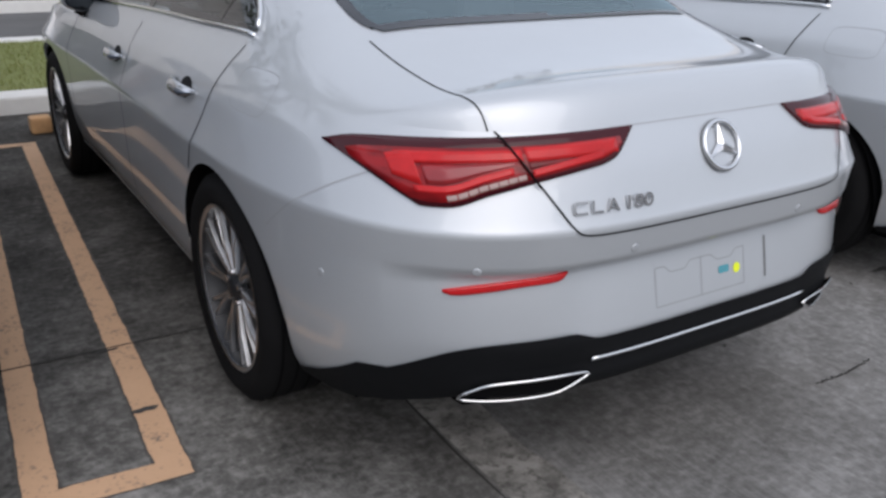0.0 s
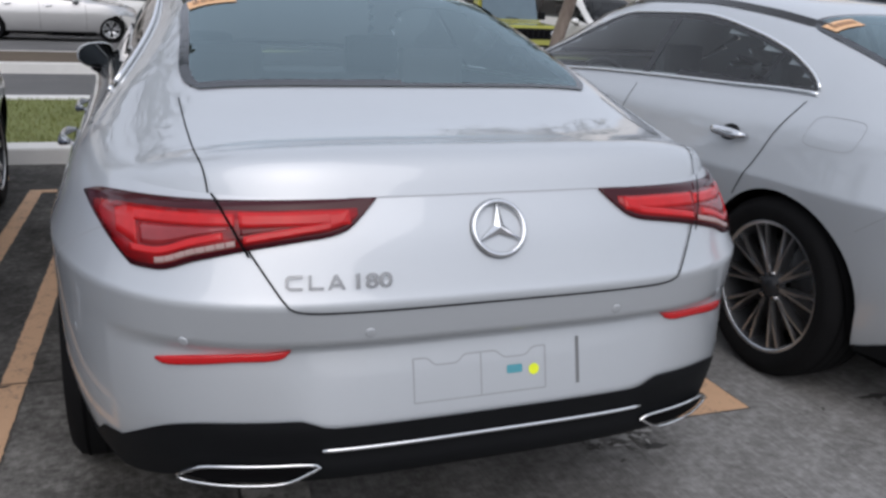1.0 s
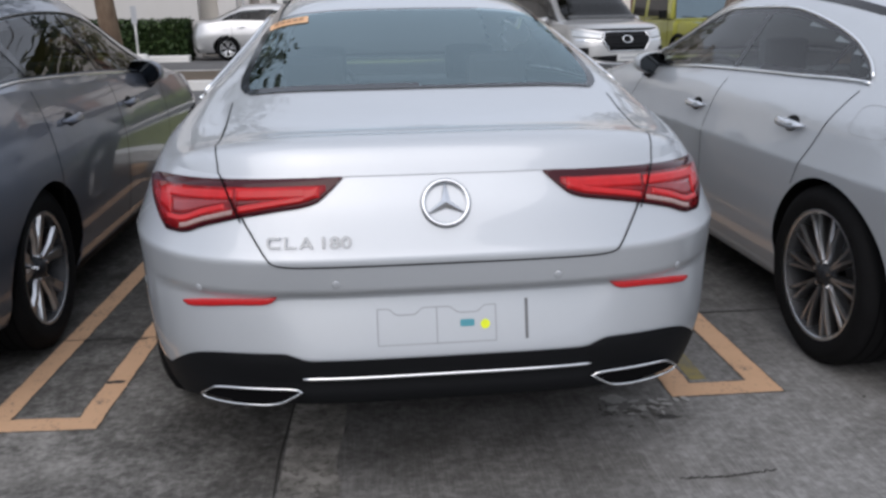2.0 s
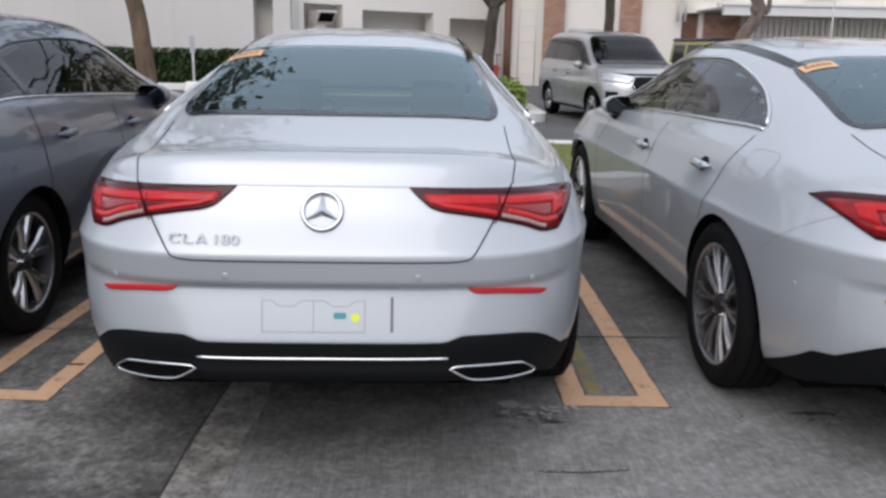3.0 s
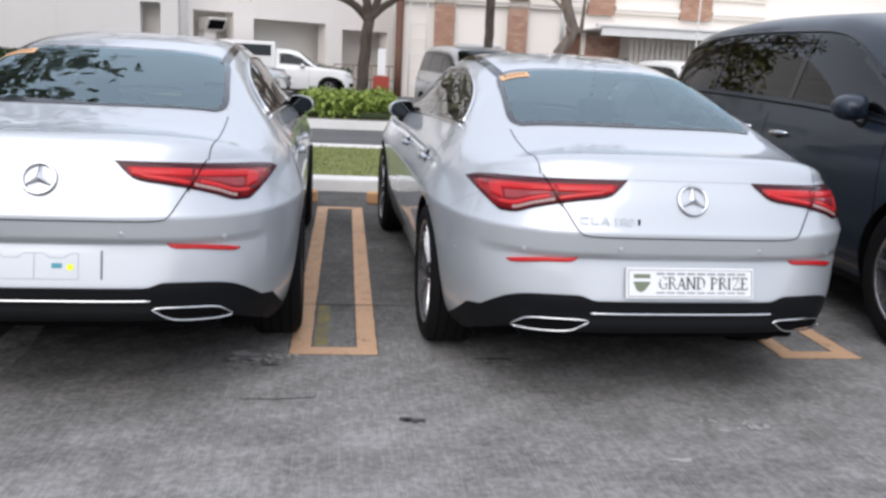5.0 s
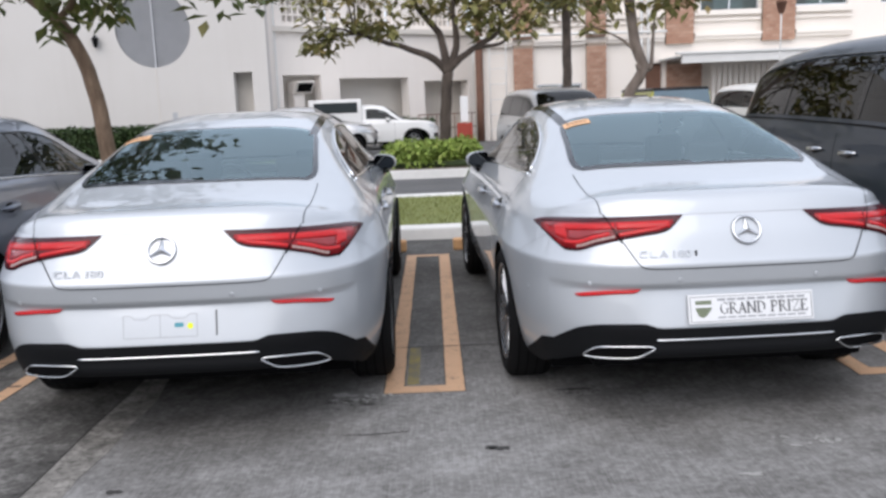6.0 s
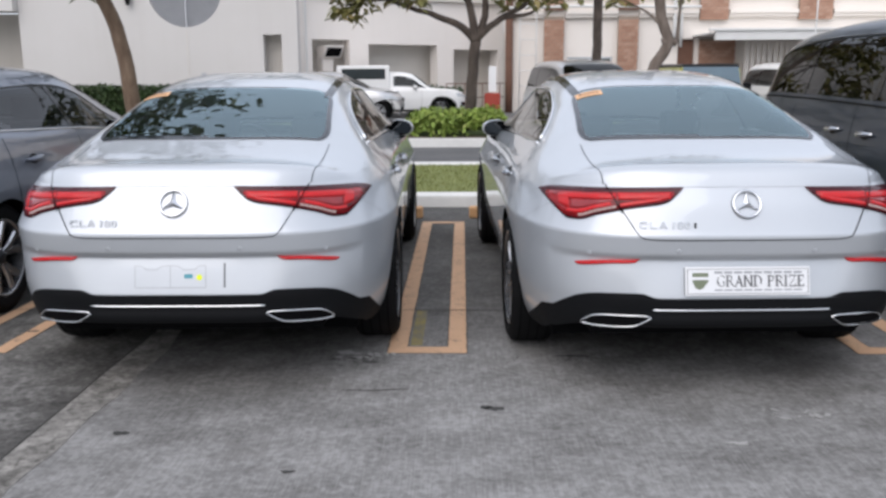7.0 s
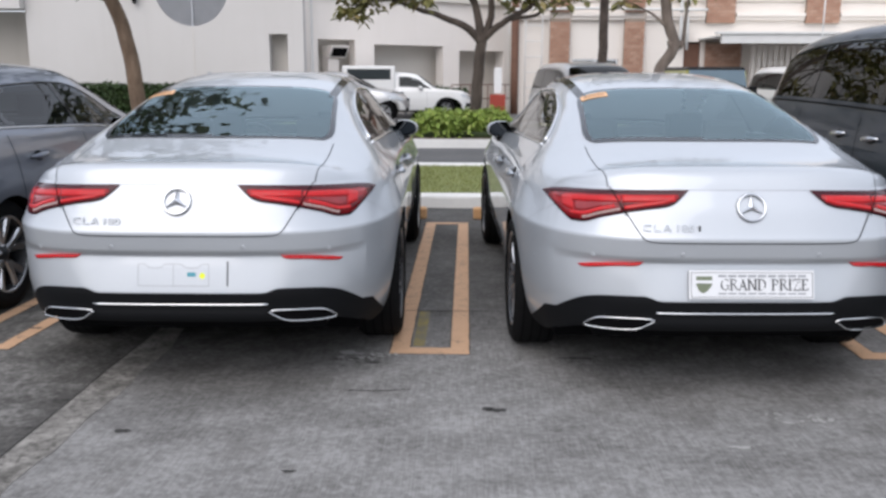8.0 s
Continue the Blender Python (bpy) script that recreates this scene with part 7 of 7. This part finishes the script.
block("fire_box", (-0.28, 0.28, -0.12, 0.12, 0.0, 0.72), RED_PAINT, n, 0.02)

# brick and cream building
back = slab_wall("wall_brick_house", "cream rendered wall between brick pilasters", 4.85, 40, 0, 10, 0.4, WALL_CREAM,
                 ((7.10, 8.75, 0.95, 1.98), (11.1, 11.72, 0.0, 2.6), (13.1, 15.25, 4.35, 5.9), (16.55, 18.5, 4.45, 5.9), (7.2, 8.7, 4.6, 5.9), (19.7, 21.6, 4.45, 5.9)), pose(0, 30, 0))
PANE_GREEN = glass("green_window_glass", (0.62, 0.70, 0.70))
for k, (x0, x1, z0, z1) in enumerate(((7.10, 8.75, 0.95, 1.98), (13.1, 15.25, 4.35, 5.9), (16.55, 18.5, 4.45, 5.9), (7.2, 8.7, 4.6, 5.9), (19.7, 21.6, 4.45, 5.9))):
    w = tagged(new("window_%d" % (k + 1)), "aluminium framed sliding window in the cream wall", "window", kind="structure")
    for a, b, c, e in ((x0, x1, z0, z0 + 0.06), (x0, x1, z1 - 0.06, z1), (x0, x0 + 0.06, z0 + 0.06, z1 - 0.06), (x1 - 0.06, x1, z0 + 0.06, z1 - 0.06), ((x0 + x1) / 2 - 0.03, (x0 + x1) / 2 + 0.03, z0 + 0.06, z1 - 0.06)):
        block("window_frame", (a, b, 30.10, 30.17, c, e), SATIN, w)
    if z0 > 4:
        q = (x1 - x0) / 4
        for a, b in ((x0 + q, x0 + 2 * q - 0.02), (x0 + 2 * q + 0.02, x1 - q)):
            block("curtain", (a, b, 30.22, 30.25, z0 + 0.02, z1 - 0.02), PLASTIC_WHITE, w, label="pale drawn curtain")
    for a, b in ((x0 + 0.06, (x0 + x1) / 2 - 0.03), ((x0 + x1) / 2 + 0.03, x1 - 0.06)):
        block("pane", (a, b, 30.13, 30.14, z0 + 0.06, z1 - 0.06), PANE_GREEN, w)
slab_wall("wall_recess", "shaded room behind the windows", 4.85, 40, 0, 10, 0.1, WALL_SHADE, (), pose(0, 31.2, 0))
dr = tagged(new("door_1"), "brown timber door in the cream wall", "door", kind="structure")
block("leaf", (11.11, 11.71, 30.2, 30.25, 0.0, 2.58), BROWN_STEEL, dr)
for z0, z1, out in ((3.36, 3.48, 0.18), (3.48, 3.60, 0.26), (4.02, 4.10, 0.10), (4.22, 4.40, 0.16), (6.1, 6.3, 0.2)):
    for a, b in ((4.85, 6.2), (7.0, 8.86), (9.66, 11.75), (12.85, 15.28), (16.54, 18.6)):
        block("moulding", (a, b, -out, 0.0, z0, z1), WALL_CREAM, back)
tube("service_pipe", [(x, -0.30, 3.72 + 0.02 * math.sin(x)) for x in np.linspace(4.9, 11.8, 20)], 0.05, METAL_PIPE, back, 8)
tube("service_pipe", [(10.9, -0.2, z) for z in np.linspace(2.3, 6.5, 6)], 0.06, METAL_PIPE, back, 8)
tube("service_pipe", [(11.15, -0.2, z) for z in np.linspace(2.3, 6.5, 6)], 0.05, METAL_PIPE, back, 8)
tube("downpipe", [(4.98, -0.15, z) for z in np.linspace(0, 9, 8)], 0.14, BROWN_STEEL, back, 10)
lad = thing("wall_ladder", "thin pale steel ladder frame against the wall", "ladder")
for x in (5.35, 5.95):
    tube("stile", [(x, 29.75, 0), (x, 29.75, 5.0)], 0.02, METAL_PIPE, lad, 6)
for k in range(9):
    tube("rung", [(5.35, 29.75, 0.4 + k * 0.55), (5.95, 29.75, 0.4 + k * 0.55)], 0.015, METAL_PIPE, lad, 6)


def pilaster(x0, x1, z0, z1, proud, pieces):
    """A brick pier: mortar core with bricks laid on its face in running bond."""
    p = thing("pilaster", "rough orange-red brick pier on the cream wall", "pier", pose(0, 30, 0))
    block("mortar_core", (x0 + 0.01, x1 - 0.01, -proud + 0.012, 0.0, z0, z1), MORTAR, p)
    rows = int((z1 - z0) / 0.115)
    me = {}
    for j in range(rows):
        z = z0 + j * 0.115
        x = x0 - (0.115 if j % 2 else 0)
        while x < x1 - 0.01:
            a, b = max(x0, x), min(x1, x + 0.222)
            key = (round(b - a, 2),)
            if b - a > 0.05:
                if key not in me:
                    bm = box(bmesh.new(), 0, b - a, 0, 0.06, 0, 0.100)
                    m = bpy.data.meshes.new("brick")
                    bm.to_mesh(m)
                    bm.free()
                    m.materials.append(BRICK)
                    me[key] = m
                pieces.append((me[key], p, (a, -proud - random.uniform(0, 0.012), z)))
            x += 0.235
    return p


BRICKS = []
for x0, x1 in ((6.23, 6.95), (8.90, 9.62), (11.80, 12.80), (15.32, 16.50)):
    pilaster(x0, x1, 0.3 if x0 < 11 else 3.25, 3.40 if x0 < 11 else 6.2, 0.22, BRICKS)
for x0, x1 in ((6.23, 6.95), (8.90, 9.62)):
    pilaster(x0, x1, 3.62, 6.2, 0.18, BRICKS)
pilaster(11.85, 13.15, 0.7, 2.62, 0.10, BRICKS)
# canopy over the service yard, with the pale louvre screen below
can = thing("canopy", "pale grey metal canopy with a deep fascia", "canopy")
block("fascia", (11.75, 24, 27.6, 27.75, 2.46, 2.76), METAL_PIPE, can, 0.01)
block("fascia_lip", (11.55, 24, 27.54, 27.78, 2.76, 2.84), METAL_PIPE, can, 0.01)
block("roof_sheet", (11.6, 24, 27.75, 30.0, 2.66, 2.72), METAL_PIPE, can)
for x in (18.5, 23.8):
    tube("column", [(x, 27.9, 0), (x, 27.9, 2.66)], 0.06, METAL_PIPE, can, 10)
scr = thing("louvre_screen", "pale pierced screen of upright slats", "screen", pose(0, 29.2, 0))
for k in range(26):
    x = 13.3 + k * 0.2
    block("slat", (x, x + 0.12, 0.0, 0.05, 0.8, 2.45), WALL_CREAM, scr)
for k in range(7):
    z = 0.90 + k * 0.235
    block("course", (13.25, 18.5, 0.05, 0.09, z, z + 0.06), WALL_CREAM, scr)
# street lamp
lamp = thing("street_lamp", "tall slim white pole with a brown lantern", "street lamp", pose(13.15, 22.8, 0))
tube("pole", [(0, 0, z) for z in np.linspace(0, 3.55, 8)], 0.021, METAL_PIPE, lamp, 10)
lathe("lantern", [(3.55, 0.03), (3.60, 0.09), (3.85, 0.15), (3.86, 0.17), (3.98, 0.05), (4.05, 0.02), (4.08, 0.001)], BROWN_STEEL, lamp, 8, "z")
wl = thing("wall_lantern", "small black lantern on the white wall", "lantern", pose(-7.15, 25.35, 3.55))
lathe("lantern", [(-0.02, 0.01), (0.0, 0.06), (0.22, 0.11), (0.23, 0.13), (0.36, 0.03), (0.38, 0.001)], GLOSS_BLACK, wl, 8, "z")
tube("arm", [(0, 0, 0.37), (0, 0.02, 0.5), (0, 0.15, 0.5)], 0.012, GLOSS_BLACK, wl, 6)
post = thing("sign_post", "short grey sign post on a white concrete foot", "sign", pose(-4.05, 22.6, 0))
lathe("foot", [(0.0, 0.28), (0.22, 0.24), (0.25, 0.2), (0.25, 0.01)], KERB_WHITE, post, 16, "z")
tube("pole", [(0, 0, 0.2), (0, 0, 1.45)], 0.03, METAL_PIPE, post, 8)
block("plate", (-0.07, 0.07, -0.045, -0.03, 1.0, 1.45), LOUVRE, post, 0.005)


# ---- paving details ----
STRIP = Nodes("pale_strip", (0.2, 0.19, 0.18), 0.9, Specular_IOR_Level=0.2)
STRIP.colour(STRIP.mix(STRIP.ramp(STRIP.noise(9, 6, 0.72), ((0.38, (0.13, 0.124, 0.113)), (0.62, (0.32, 0.305, 0.28)))), (0.06, 0.056, 0.05), STRIP.ramp(STRIP.noise(30, 5, 0.7), ((0.50, grey(0)), (0.64, grey(0.7))))))
STRIP = STRIP.mat
JOINT = plain("joint_dark", (0.035, 0.033, 0.03), 0.95, grain=0.3)
OLD_YELLOW = Nodes("old_yellow_paint", (0.4, 0.3, 0.08), 0.85)
OLD_YELLOW.colour(OLD_YELLOW.mix((0.30, 0.24, 0.06), (0.15, 0.14, 0.12), OLD_YELLOW.ramp(OLD_YELLOW.noise(9, 7, 0.75), ((0.35, grey(0)), (0.65, grey(1))))))
OLD_YELLOW = OLD_YELLOW.mat


def crack(name, pts, width, seed, mat, label, wobble=0.012, z=0.0022):
    """An uneven narrow sheet along points of the ground."""
    rng = random.Random(seed)
    p = bent([(x, y, 0) for x, y in pts], 60)
    rows = []
    for i, q in enumerate(p):
        d = (p[min(59, i + 1)] - p[max(0, i - 1)]).normalized()
        s = Vector((-d.y, d.x, 0))
        off = s * wobble * noise.noise(Vector((i * 0.35, seed, 0)))
        w = width * (0.5 + rng.random() * 0.8)
        rows.append([q + off - s * w / 2 + Vector((0, 0, z)), q + off + s * w / 2 + Vector((0, 0, z))])
    v, f = grid(rows)
    return tagged(raw(name, v, f, mat, smooth=False), label, "crack", kind="structure")


crack("slab_joint", [(1.60, -6), (1.605, 1.0), (1.61, 2.4), (1.63, 5.5), (1.63, 6.8)], 0.008, 1, JOINT, "dark open joint between two concrete slabs", 0.03)
crack("slab_joint", [(-8, 2.87), (0, 2.88), (2.4, 2.87), (3.6, 2.88), (12, 2.88)], 0.008, 2, JOINT, "thin dark joint across the bays", 0.006, 0.0042)
crack("slab_joint", [(6.2, -6), (6.2, 1.0), (6.22, 6.8)], 0.010, 3, JOINT, "dark joint between two concrete slabs", 0.02)
rows = []
for k in range(80):
    y = -4.0 + k * 0.082
    rows.append([Vector((1.612, y, 0.0018)), Vector((1.770 + 0.050 * noise.noise(Vector((y * 2.2, 3, 0))) + 0.012 * noise.noise(Vector((y * 11, 1, 0))), y, 0.0018))])
v, f = grid(rows)
tagged(raw("pale_strip", v, f, STRIP, smooth=False), "pale smooth strip of mortar beside the slab joint", "strip", kind="structure")
crack("crack", [(2.74, 1.585), (2.85, 1.58), (3.03, 1.60)], 0.008, 4, JOINT, "short dark crack in the paving")


def blot(x, y, rx, ry, seed, mat, label, z=0.0024):
    n = 26
    pts = []
    for k in range(n):
        a = 2 * math.pi * k / n
        w = 0.75 + 0.6 * noise.noise(Vector((math.cos(a) * 1.6 + seed, math.sin(a) * 1.6, seed * 0.7)))
        pts.append((x + rx * w * math.cos(a), y + ry * w * math.sin(a), z))
    return tagged(raw("stain", pts, [tuple(range(n))], mat, smooth=False), label, "stain", kind="structure")


STAIN = plain("stain_dark", (0.05, 0.048, 0.045), 0.7, grain=0.35, size=60)
CHALK = plain("chalk_pale", (0.36, 0.355, 0.34), 0.9, grain=0.3, size=60)
blot(3.40, 1.375, 0.055, 0.022, 1, STAIN, "small dark oily stain on the paving")
blot(3.365, 1.395, 0.03, 0.02, 2, STAIN, "small dark oily stain on the paving")
blot(2.66, 0.80, 0.03, 0.014, 3, STAIN, "small dark stain on the paving")
blot(1.95, 1.12, 0.035, 0.025, 4, STAIN, "small dark stain on the paving")
blot(2.78, 2.02, 0.07, 0.025, 5, CHALK, "pale scuffed mark on the paving")
blot(2.70, 2.10, 0.05, 0.03, 6, CHALK, "pale scuffed mark on the paving")
blot(2.83, 1.95, 0.05, 0.02, 7, STAIN, "dark scuffed mark on the paving", 0.0034)
blot(0.935, 2.44, 0.045, 0.022, 9, STAIN, "black tyre scuff on the orange line", 0.0046)
blot(0.92, 2.86, 0.06, 0.008, 10, STAIN, "thin dark crack in the orange line", 0.0046)
blot(3.80, 2.05, 0.09, 0.025, 11, STAIN, "dark scuffed mark on the paving")
blot(4.30, 1.05, 0.05, 0.02, 8, CHALK, "pale scuffed mark on the paving")


def scuff(x, y, rx, ry, count, size, seed, mat, label, z):
    """Broken flecks of scraped paving, scattered in a patch, in one mesh."""
    rng = random.Random(seed)
    verts, faces = [], []
    for _ in range(count):
        cx, cy = x + rng.gauss(0, 0.5) * rx, y + rng.gauss(0, 0.5) * ry
        r, turn = size * rng.uniform(0.4, 1.3), rng.uniform(0, math.pi)
        n = rng.choice((5, 6, 7))
        k = len(verts)
        for i in range(n):
            a = 2 * math.pi * i / n
            q = r * rng.uniform(0.55, 1.1)
            px, py = q * 1.7 * math.cos(a), q * 0.8 * math.sin(a)
            verts.append((cx + px * math.cos(turn) - py * math.sin(turn), cy + px * math.sin(turn) + py * math.cos(turn), z + 0.00002 * k))
        faces.append(tuple(range(k, k + n)))
    return tagged(raw("scuff", verts, faces, mat, smooth=False), label, "stain", kind="structure")


SCRAPED = plain("scraped_paving", (0.105, 0.10, 0.093), 0.9, grain=0.35, size=50)
scuff(2.73, 2.00, 0.16, 0.09, 26, 0.014, 3, SCRAPED, "dark flecks of scraped paving beside the line", 0.0026)
scuff(2.74, 2.02, 0.16, 0.08, 22, 0.013, 4, CHALK, "pale flecks of scraped paving beside the line", 0.0040)
scuff(4.64, 1.33, 0.14, 0.07, 14, 0.016, 5, CHALK, "pale flecks of scraped paving", 0.0026)
scuff(3.78, 2.02, 0.22, 0.06, 16, 0.012, 6, SCRAPED, "dark flecks of scraped paving by the tyre", 0.0026)
bm = box(bmesh.new(), 3.005, 3.065, 2.22, 2.865, -0.01, 0.0026)
tagged(part("old_line", bm, OLD_YELLOW), "nearly worn off yellow paint inside the bay line", "line", kind="structure")

# bricks of the piers last
for me, pier, at in BRICKS:
    ob = new("brick", me)
    ob.parent = pier
    ob.location = at
